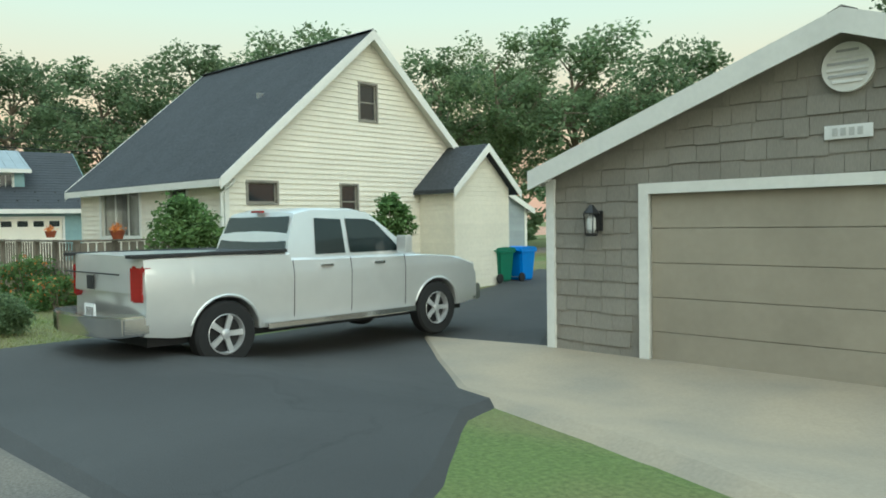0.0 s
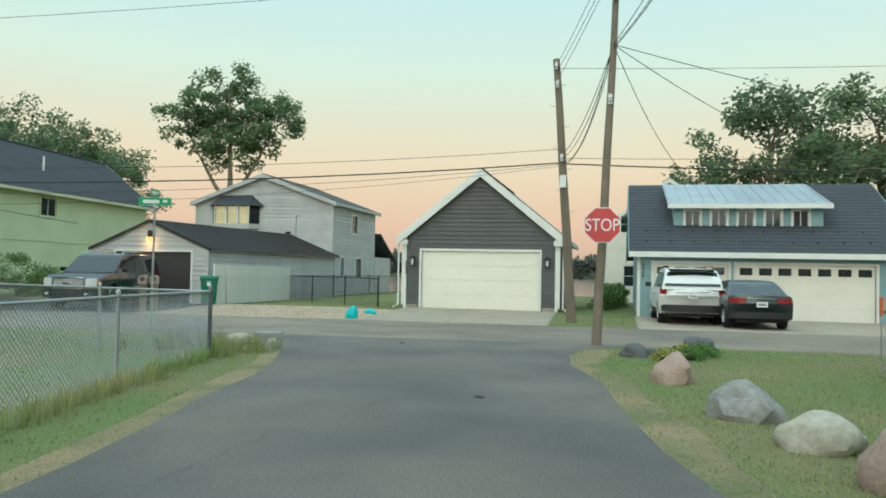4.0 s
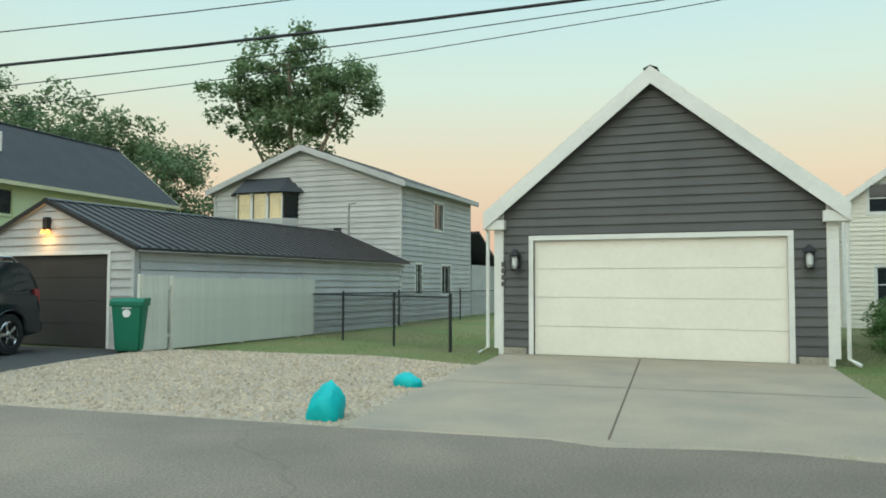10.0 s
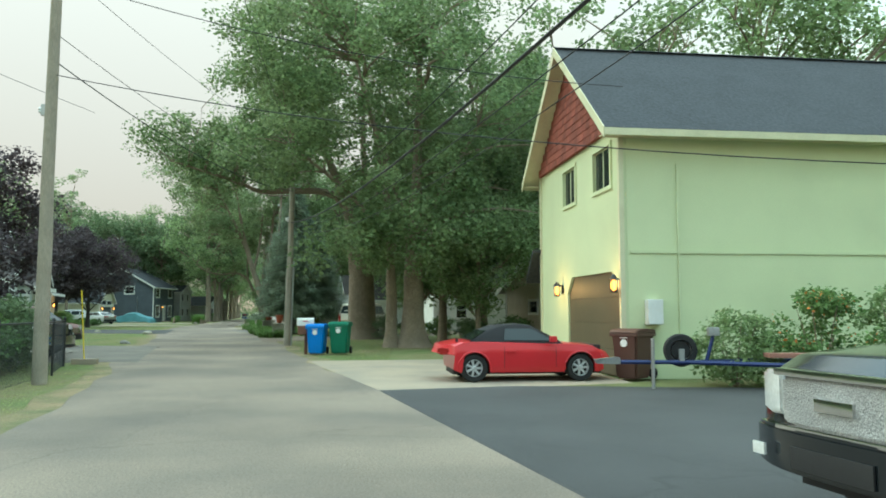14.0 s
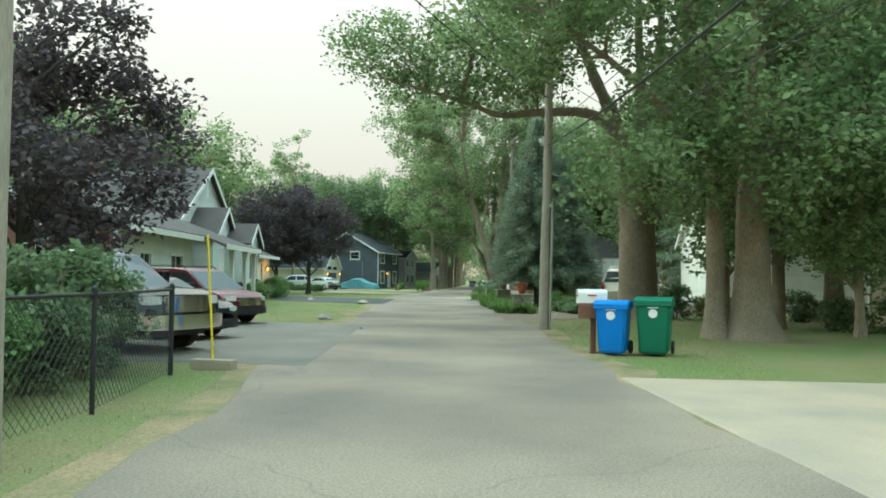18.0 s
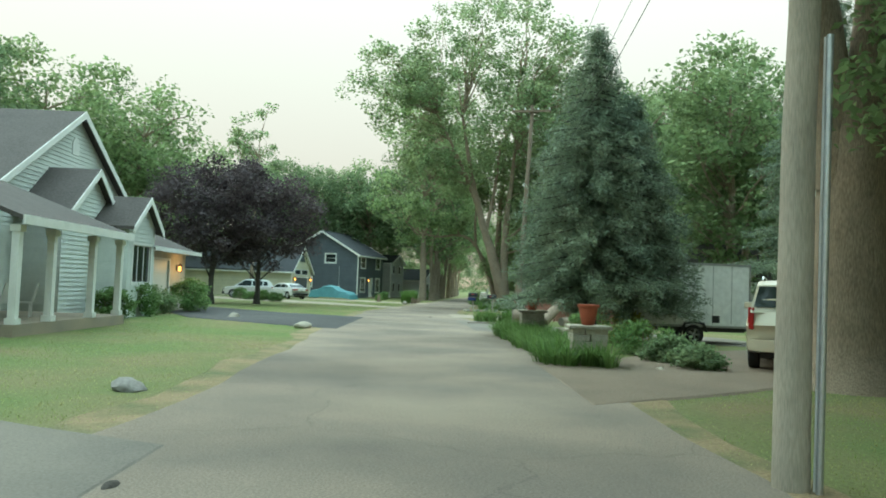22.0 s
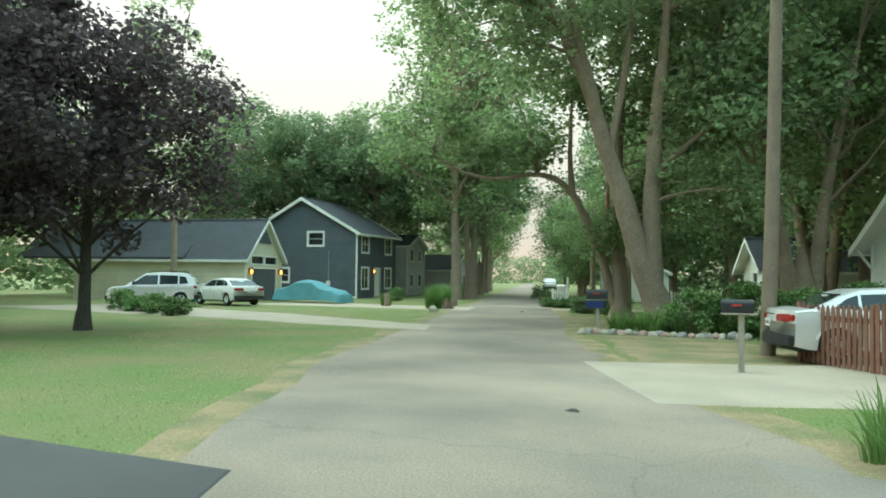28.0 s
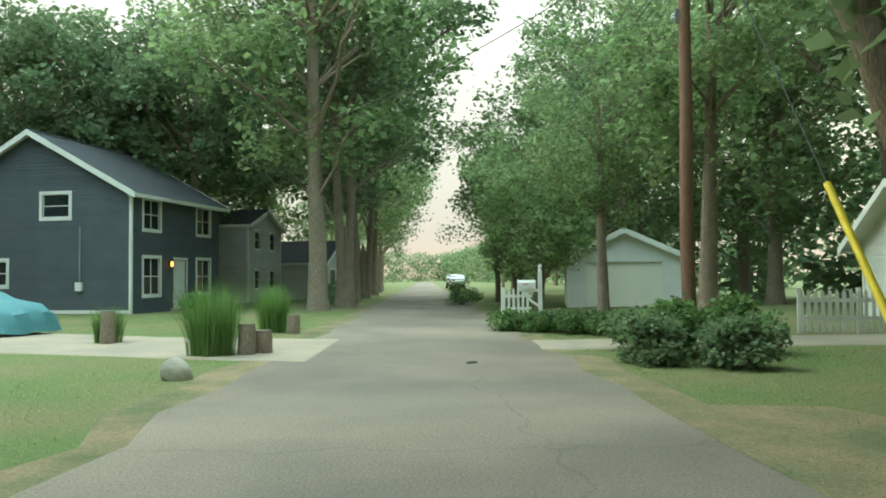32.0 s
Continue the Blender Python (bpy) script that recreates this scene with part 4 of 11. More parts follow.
def charcoal_garage():
    W, L, E, R = 6.3, 9.5, 3.14, 5.68
    h = shell_house("garage", at_wall(0, 3.15, 180), "charcoal clapboard garage with white trim and steep gable", W, L, E, R, CHARCOAL, SHINGLE, WHITE,
                    fronts=[(0.71, 5.59, 0.0, 2.4)], board=0.18, over=0.32, category="garage", roof_over_ends=0.22)
    sectional_door(h, (0, 0), 0, 0.71, 5.59, 0.02, 2.4, WHITEDOOR, 4, WHITE, 0.1, label="closed white sectional garage door")
    wall_lamp(h, 0.36, -0.02, 1.98, 0, scale=1.5)
    wall_lamp(h, 5.94, -0.02, 1.98, 0, scale=1.5)
    for sd in (-1, 1):
        # broad white boards along the gable, and the boxed ends of the eaves
        a = W / 2 + sd * (W / 2 + 0.3)
        bm = B()
        hull(bm, [(W / 2, -0.25, R - 0.22), (a, -0.25, E - 0.27 - 0.22), (a, -0.25, E - 0.27 - 0.02), (W / 2, -0.25, R - 0.02)], (0, 0.03, 0))
        bmesh.ops.recalc_face_normals(bm, faces=bm.faces)
        part("rake_board", bm, WHITE, h)
        bm = B()
        lo, hi = sorted((W / 2 + sd * (W / 2 + 0.34), W / 2 + sd * (W / 2 - 0.12)))
        box(bm, lo, hi, -0.21, 0.03, E - 0.5, E - 0.3, 0.008)
        part("eave_return", bm, WHITE, h)
    for x in (0.0, 5.75):
        bm = B()
        box(bm, x, x + 0.55, -0.04, 0.0, 0.0, 0.16)
        part("footing", bm, LIMESTONE, h, "bare concrete footing")
    for x, s in ((-0.05, -1), (W + 0.05, 1)):
        bm = B()
        box(bm, x - 0.09, x + 0.09, -0.06, 0.0, 0.14, E)
        part("corner_trim", bm, WHITE, h)
    downspout(h, W + 0.25, -0.1, E - 0.1, 1)
    downspout(h, -0.25, -0.1, E - 0.1, -1)
    for k in range(4):
        bm = B()
        z = 1.86 - k * 0.14
        box(bm, 0.02, 0.09, -0.072, -0.066, z, z + 0.1)
        part("number_bar", bm, PAPER, h, "dark upright number bar")
    bm = B()
    lathe(bm, [(0.05, R + 0.1), (0.05, R + 0.5), (0.07, R + 0.52), (0.07, R + 0.6)], 10, (1.2, 4.5, -1.0))
    part("flue", bm, BROWNROOF, h, "short rusty roof flue")
    return h


charcoal_garage()


def small_grey_garage():
    W, L, E, R = 5.7, 12.4, 2.3, 3.42
    n = 176
    c, s = math.cos(radians(n + 90)), math.sin(radians(n + 90))
    x0, y0 = -2.4 - W * c, 10.9 - W * s
    h = shell_house("garage", at_wall(x0, y0, n), "long low pale grey garage with a dark ribbed metal roof", W, L, E, R, GREYBOARD, METALROOF, GREYBOARD,
                    fronts=[(1.15, 4.9, 0.0, 2.15)], board=0.2, over=0.2, category="garage", ribs=0.3, roof_over_ends=0.1, fascia=False, thick=0.07, rake=0.03, rakemat=METALROOF)
    sectional_door(h, (0, 0), 0, 1.15, 4.9, 0.02, 2.15, DARKDOOR, 4, WHITE, 0.09, label="closed dark brown garage door")
    bm = B()
    box(bm, 2.82, 2.98, -0.14, -0.02, 2.75, 3.05, 0.01)
    lamp = part("flood_lamp", bm, BLACKMETAL, h, "lit amber flood lamp under the gable")
    for x in (2.80, 2.97):
        bm = B()
        lathe(bm, [(0.03, 2.76), (0.06, 2.70), (0.06, 2.66)], 10, (x + 0.02, -0.12, 0))
        part("bulb", bm, LAMPGLOW, lamp)
    bulb = new("lamp_light", bpy.data.lights.new("lamp_light", "POINT"))
    bulb.data.energy, bulb.data.color, bulb.data.shadow_soft_size = 12, (1.0, 0.5, 0.16), 0.06
    bulb.matrix_world = h.matrix_basis @ pose(2.9, -0.3, 2.55)
    bm = B()
    tube(bm, [(W + 0.05, L - 0.3, 2.2), (W + 0.05, L - 0.3, 0.1)], 0.045, 6)
    part("downspout", bm, GREYBOARD, h)
    return h


small_grey_garage()


def board_fence(name, p0, p1, height, material, label, board=0.14, gap=0.004, post_every=2.4, pointed=False, slope=None, group=""):
    """A close-boarded fence of single boards, rails and posts."""
    a, b = Vector(p0), Vector(p1)
    L = (b - a).length
    f = thing(name, pose(a.x, a.y, land(a.x, a.y), 0, 0, math.degrees(math.atan2(b.y - a.y, b.x - a.x))), label, "fence", group)
    for z in (0.3, height - 0.3):
        bm = B()
        box(bm, 0, L, 0.0, 0.04, z, z + 0.09)
        part("rail", bm, material, f)
    x = 0.0
    while x <= L:
        bm = B()
        box(bm, x - 0.045, x + 0.045, 0.0, 0.09, 0, height + 0.03, 0.006)
        part("post", bm, material, f)
        x += post_every
    me = {}
    n = int(L / (board + gap))
    rnd = random.Random(int(L * 100))
    for i in range(n):
        hh = round(height + (slope(i / n) if slope else 0) + rnd.uniform(-0.012, 0.012), 2)
        if hh not in me:
            bm = B()
            if pointed:
                hull(bm, [(0, 0, 0.04), (board, 0, 0.04), (board, 0, hh - 0.07), (board / 2, 0, hh), (0, 0, hh - 0.07)], (0, -0.02, 0))
            else:
                hull(bm, [(0, 0, 0.04), (board, 0, 0.04), (board, 0, hh), (0, 0, hh)], (0, -0.02, 0))
            bmesh.ops.recalc_face_normals(bm, faces=bm.faces)
            me[hh] = mesh_of(bm, "board", material)
        ob = new("board", me[hh])
        ob.parent = f
        ob.matrix_basis = pose(i * (board + gap), rnd.uniform(-0.003, 0.003), 0)
    return f


PALEFENCE = surf("pale_fence_paint", (0.62, 0.61, 0.53), 0.7, grain=20, stain=1, vary=0.08, bump=0.15, obj=0.03, stretch=(6, 6, 0.6))
board_fence("board_fence", (-1.9, 10.25), (3.65, 9.95), 1.62, PALEFENCE, "pale painted close-boarded fence panel", gap=0.002)
board_fence("board_fence", (-2.75, 10.35), (-1.95, 10.28), 1.66, PALEFENCE, "pale painted narrow fence gate")


def grey_house():
    W, L, E, R = 8.9, 8.1, 5.5, 7.1
    h = shell_house("house", at_wall(11.7, 15.4 + 4.45, 180), "two-storey pale grey clapboard house with low gable", W, L, E, R, GREYBOARD, BROWNROOF, GREYBOARD,
                    fronts=[(1.35, 4.0, 4.25, 5.25)], rights=[(3.2, 4.2, 3.85, 5.0), (1.25, 1.85, 1.05, 2.3), (4.1, 5.1, 1.05, 2.3)], board=0.22, over=0.3, roof_over_ends=0.3)
    # bay window under its own small hipped roof
    bm = B()
    ring = [(1.1, 0), (1.5, -0.55), (3.8, -0.55), (4.25, 0)]
    hull(bm, [(x, y, 3.9) for x, y in ring], (0, 0, 0.3))
    bmesh.ops.recalc_face_normals(bm, faces=bm.faces)
    bay = part("bay_window", bm, GREYBOARD, h, "projecting bay window with pale blinds")
    bm = B()
    a = [bm.verts.new((x * 1.0 + (-0.3 if x < 2 else 0.3) * (y == 0), y - 0.25 * (y < 0), 5.28)) for x, y in ring]
    t = [bm.verts.new(p) for p in ((1.6, 0, 5.95), (3.75, 0, 5.95))]
    for q in ((a[0], a[1], t[0]), (a[1], a[2], t[1], t[0]), (a[2], a[3], t[1]), (a[3], a[0], t[0], t[1]), (a[0], a[3], a[2], a[1])):
        bm.faces.new(q)
    bmesh.ops.recalc_face_normals(bm, faces=bm.faces)
    part("bay_roof", bm, SHINGLE, bay)
    for (xa, ya), (xb, yb), n in ((ring[0], ring[1], 1), (ring[1], ring[2], 3), (ring[2], ring[3], 1)):
        d = Vector((xb - xa, yb - ya, 0))
        for i in range(n):
            p, q = Vector((xa, ya, 0)) + d * (i / n), Vector((xa, ya, 0)) + d * ((i + 1) / n)
            for s, e in ((p, p + d.normalized() * 0.06), (q - d.normalized() * 0.06, q)):
                bm = hull(B(), [(s.x, s.y, 4.2), (e.x, e.y, 4.2), (e.x, e.y + 0.06, 4.2), (s.x, s.y + 0.06, 4.2)], (0, 0, 1.08))
                bmesh.ops.recalc_face_normals(bm, faces=bm.faces)
                part("mullion", bm, WHITE if n == 3 else DARKDOOR, bay)
            bm = B()
            u = d.normalized() * 0.06
            hull(bm, [(p.x + u.x, p.y + u.y + 0.03, 4.2), (q.x - u.x, q.y - u.y + 0.03, 4.2), (q.x - u.x, q.y - u.y + 0.036, 4.2), (p.x + u.x, p.y + u.y + 0.036, 4.2)], (0, 0, 1.08))
            bmesh.ops.recalc_face_normals(bm, faces=bm.faces)
            part("pane", bm, CLEARPANE if n == 3 else GLASS, bay)
            # the blinds of the middle panes emit a faint yellow themselves
            if n == 3:
                bm = B()
                hull(bm, [(p.x + u.x, p.y + 0.12, 4.2), (q.x - u.x, q.y + 0.12, 4.2), (q.x - u.x, q.y + 0.13, 4.2), (p.x + u.x, p.y + 0.13, 4.2)], (0, 0, 1.05))
                bmesh.ops.recalc_face_normals(bm, faces=bm.faces)
                part("blind", bm, lit("glowing_blind", (0.9, 0.72, 0.42), 0.5), bay, "pale yellow blind with a faint glow of its own")
    for u0, u1, z0, z1 in ((3.2, 4.2, 3.85, 5.0), (1.25, 1.85, 1.05, 2.3), (4.1, 5.1, 1.05, 2.3)):
        window(h, (W, 0.142), 90, u0, u1, z0, z1, 2, 1, curtain=True)
    # lean-to at the lake end
    bm = B()
    hull(bm, [(W - 2.4, L + 0.4, 4.1), (W - 2.4, L + 4.0, 2.4), (W - 2.4, L + 4.0, 2.3), (W - 2.4, L + 0.4, 3.95)], (2.7, 0, 0))
    bmesh.ops.recalc_face_normals(bm, faces=bm.faces)
    part("lean_to_roof", bm, SHINGLE, h)
    bm = B()
    box(bm, W - 2.2, W + 0.05, L + 0.02, L + 3.6, 0, 2.45)
    part("lean_to", bm, GREYBOARD, h)
    bm = B()
    box(bm, 6.0, 6.25, -0.2, -0.03, 3.6, 3.75)
    part("flood_lamp", bm, BLACKMETAL, h)
    bm = B()
    tube(bm, [(6.6, -0.05, 0.9), (6.6, -0.05, 4.7), (6.9, -0.05, 4.75)], 0.03, 6)
    part("conduit", bm, STEEL, h)
    bm = B()
    box(bm, 6.9, 7.8, -1.4, -0.5, 0.05, 0.95, 0.03)
    part("air_conditioner", bm, surf("grey_unit", (0.12, 0.12, 0.12), 0.6), h, "boxy dark grey air conditioner unit")
    return h


grey_house()


def blue_garage():
    # front faces the street; the ridge runs along it
    x0, y0, Lf, D = -1.5, -6.3, 9.2, 11.6
    E, R = 2.55, 5.45
    h = thing("garage", pose(x0, y0 - Lf, 0, 0, 0, 90), "blue-green garage house with dark roof and a long dormer", "garage")
    # local: x runs along the front (to +y), y runs to the street side; turned so that the outer side is right
    h.matrix_basis = pose(x0, y0, 0, 0, 0, -90)
    d1, d2 = (0.55, 3.15, 0.0, 2.0), (3.45, 8.05, 0.0, 2.0)
    wall(h, "wall_front", (0, 0), 0, Lf, E, 0, [d1, d2], BLUEWALL, 0.16)
    sectional_door(h, (0, 0), 0, *d1, WHITEDOOR, 4, WHITE, 0.1, lights=4, label="closed white garage door with a row of small lights")
    sectional_door(h, (0, 0), 0, *d2, WHITEDOOR, 4, WHITE, 0.1, lights=7, label="closed wide white garage door with a row of small lights")
    wall(h, "wall_side", (0, D), -90, D - 0.142, E, R, [(5.4, 6.1, 3.0, 4.0)], BLUEWALL, 0.3, upright=True)
    window(h, (0, D), -90, 5.4, 6.1, 3.0, 4.0, 1, 2)
    wall(h, "wall_far", (Lf, 0.142), 90, D - 0.142, E, R, [], BLUEWALL, 0.16)
    wall(h, "wall_back", (Lf, D), 180, Lf, E, 0, [], BLUEWALL, 0)
    for za, zb, ya, yb, mat in ((E - 0.25, R, -0.45, D / 2, SHINGLE), (R, E - 0.25, D / 2, D + 0.45, SHINGLE)):
        bm = B()
        hull(bm, [(-0.35, ya, za), (-0.35, yb, zb), (-0.35, yb, zb + 0.12), (-0.35, ya, za + 0.12)], (Lf + 0.7, 0, 0))
        bmesh.ops.recalc_face_normals(bm, faces=bm.faces)
        r = part("roof_slope", bm, mat, h, "dark shingled roof slope")
        d = Vector((0, yb - ya, zb - za))
        foot = Vector((-0.35, ya, za + 0.12))
        for k in range(1, 22):
            # the butt edge of each course stands a little proud
            lo, hi = (foot + d * ((k - 1) / 22 + 0.006), foot + d * (k / 22)) if za < zb else (foot + d * (k / 22 - 0.006), foot + d * ((k - 1) / 22))
            bm = B()
            hull(bm, [tuple(lo), tuple(hi), tuple(hi + Vector((0, 0, 0.002))), tuple(lo + Vector((0, 0, 0.014)))], (Lf + 0.7, 0, 0))
            bmesh.ops.recalc_face_normals(bm, faces=bm.faces)
            part("shingle_course", bm, mat, r)
    for k in range(11):
        # snow guards
        for f in (0.12, 0.26):
            y, z = -0.45 + (D / 2 + 0.45) * f, E - 0.25 + (R - E + 0.25) * f + 0.13
            part("snow_guard", box(B(), 0.3 + k * 0.85 - 0.03, 0.3 + k * 0.85 + 0.03, y - 0.03, y + 0.02, z - 0.01, z + 0.06, 0.004), BLACKMETAL, h)
    bm = B()
    box(bm, -0.36, Lf + 0.36, -0.52, -0.47, E - 0.32, E - 0.12)
    part("eave_board", bm, WHITE, h)
    for x in (-0.36, Lf + 0.36):
        for ya, yb, za, zb in ((-0.47, D / 2, E - 0.25, R), (D / 2, D + 0.47, R, E - 0.25)):
            bm = B()
            hull(bm, [(x, ya, za - 0.1), (x, yb, zb - 0.1), (x, yb, zb + 0.1), (x, ya, za + 0.1)], (0.03 if x > 0 else -0.03, 0, 0))
            bmesh.ops.recalc_face_normals(bm, faces=bm.faces)
            part("rake_board", bm, BLUEWALL, h)
    # dormer with five windows
    y0d, xa, xb = 1.75, 1.35, 6.75
    wins = [(0.42 + i * 0.98, 0.42 + i * 0.98 + 0.56, 0.25, 0.88) for i in range(5)]
    dm = wall(h, "dormer", (xa, y0d), 0, xb - xa, 1.05, 0, wins, BLUEWALL, 0.16, z0=3.25)
    dm["label"] = "long shed dormer with five white windows"
    # the last window's sunset reflection is put in as a glowing panel
    for i, (u0, u1, z0, z1) in enumerate(wins):
        window(h, (xa, y0d), 0, u0, u1, z0 + 3.25, z1 + 3.25, 2, 1, frame_w=0.07, glow=SUNSETGLINT if i == 4 else None)
    for x in (xa, xb - 0.1):
        bm = B()
        hull(bm, [(x, y0d + 0.142, 3.3), (x, D / 2, R), (x, y0d + 0.142, 4.28)], (0.1, 0, 0))
        bmesh.ops.recalc_face_normals(bm, faces=bm.faces)
        part("dormer_cheek", bm, BLUEWALL, h)
    bm = B()
    hull(bm, [(xa - 0.25, y0d - 0.4, 4.24), (xa - 0.25, D / 2 + 0.1, 5.5), (xa - 0.25, D / 2 + 0.1, 5.6), (xa - 0.25, y0d - 0.4, 4.34)], (xb - xa + 0.5, 0, 0))
    bmesh.ops.recalc_face_normals(bm, faces=bm.faces)
    r = part("dormer_roof", bm, SILVERROOF, h, "silvery ribbed metal dormer roof")
    for i in range(14):
        bm = B()
        x = xa - 0.2 + i * 0.44
        hull(bm, [(x, y0d - 0.4, 4.34), (x, D / 2 + 0.1, 5.6), (x, D / 2 + 0.1, 5.63), (x, y0d - 0.4, 4.37)], (0.03, 0, 0))
        bmesh.ops.recalc_face_normals(bm, faces=bm.faces)
        part("roof_rib", bm, SILVERROOF, r)
    bm = B()
    box(bm, xa - 0.26, xb + 0.26, y0d - 0.43, y0d - 0.4, 4.17, 4.35)
    part("dormer_fascia", bm, WHITE, h)
    for x in (0.0, Lf):
        bm = B()
        box(bm, x - 0.06, x + 0.06, -0.04, 0.0, 0.0, E - 0.1)
        part("corner_board", bm, WHITE, h)
    bm = B()
    box(bm, -0.12, -0.02, 3.0, 3.25, 1.15, 1.75, 0.01)
    part("meter_box", bm, BLUEWALL, h)
    for k in range(4):
        bm = B()
        z = 1.9 - k * 0.14
        box(bm, 0.13, 0.2, -0.046, -0.04, z, z + 0.1)
        part("number_bar", bm, PAPER, h)
    return h


blue_garage()


def green_house():
    W, L, E, R = 7.0, 22.5, 5.75, 8.5
    h = shell_house("house", at_wall(-7.24, 31.48, 184), "tall pale green plastered house with dark roof and red shingled gable", W, L, E, R, GREENWALL, SHINGLE, surf("yellowish_trim", (0.62, 0.60, 0.40), 0.6),
                    fronts=[(2.55, 3.65, 4.4, 5.35), (5.2, 6.4, 4.4, 5.35), (2.8, 6.85, 0.0, 2.4)], rights=[(11.6, 12.9, 4.2, 5.2)], board=0, over=0.45, roof_over_ends=0.5)
    for u0, u1 in ((2.55, 3.65), (5.2, 6.4)):
        window(h, (0, 0), 0, u0, u1, 4.4, 5.35, 2, 1, trim=GREENWALL)
    window(h, (W, 0.142), 90, 11.6, 12.9, 4.2, 5.2, 2, 1, trim=GREENWALL)
    # the red shingles above the eaves overhang the front a little
    bm = B()
    hull(bm, [(0.05, -0.09, E - 0.1), (W - 0.05, -0.09, E - 0.1), (W / 2, -0.09, R - 0.05)], (0, 0.085, 0))
    bmesh.ops.recalc_face_normals(bm, faces=bm.faces)
    g = part("gable_skin", bm, REDSHAKE, h, "red cedar shingles in the gable")
    shingled(g, (0, -0.092), 0, W, E, R, [], REDSHAKE, 0.2, 0.24, z0=E - 0.1)
    sectional_door(h, (0, 0), 0, 2.8, 6.85, 0.02, 2.4, BROWNDOOR, 4, None, label="closed brown garage door with clipped corners")
    for x, f in ((2.8, 1), (6.85, -1)):
        bm = B()
        hull(bm, [(x, -0.02, 2.4), (x + f * 0.45, -0.02, 2.4), (x, -0.02, 1.95)], (0, 0.07, 0))
        bmesh.ops.recalc_face_normals(bm, faces=bm.faces)
        part("corner_block", bm, GREENWALL, h)
    for x in (2.35, 6.98):
        wall_lamp(h, x, -0.02, 2.1, 0, True, 1.3)
        b = new("lamp_light", bpy.data.lights.new("lamp_light", "POINT"))
        b.data.energy, b.data.color, b.data.shadow_soft_size = 14, (1.0, 0.52, 0.18), 0.08
        b.matrix_world = h.matrix_basis @ pose(x, -0.55, 2.1)
    # timber belt lines and a lower wing with its own eave
    bm = B()
    box(bm, W, W + 0.03, 0.2, L - 0.2, 2.78, 2.84)
    part("belt_line", bm, GREENWALL, h)
    bm = B()
    hull(bm, [(W + 0.01, 1.3, 0.9), (W + 0.04, 1.3, 0.9), (W + 0.04, 1.36, 0.9), (W + 0.01, 1.36, 0.9)], (0, 0, 3.9))
    bmesh.ops.recalc_face_normals(bm, faces=bm.faces)
    part("conduit", bm, GREENWALL, h)
    bm = B()
    box(bm, W + 0.01, W + 0.22, 0.5, 0.85, 1.2, 1.75, 0.02)
    part("meter_box", bm, SIGNWHITE, h)
    bm = B()
    hull(bm, [(-0.9, -0.3, 2.5), (0.05, -0.3, 3.4), (0.05, -0.3, 3.3), (-0.9, -0.3, 2.38)], (0, 4.0, 0))
    bmesh.ops.recalc_face_normals(bm, faces=bm.faces)
    part("side_canopy", bm, SHINGLE, h)
    bm = B()
    lathe(bm, [(0.06, 6.9), (0.06, 7.7)], 8, (W - 1.2, 13.5, 0))
    part("vent_pipe", bm, WHITE, h)
    return h


green_house()


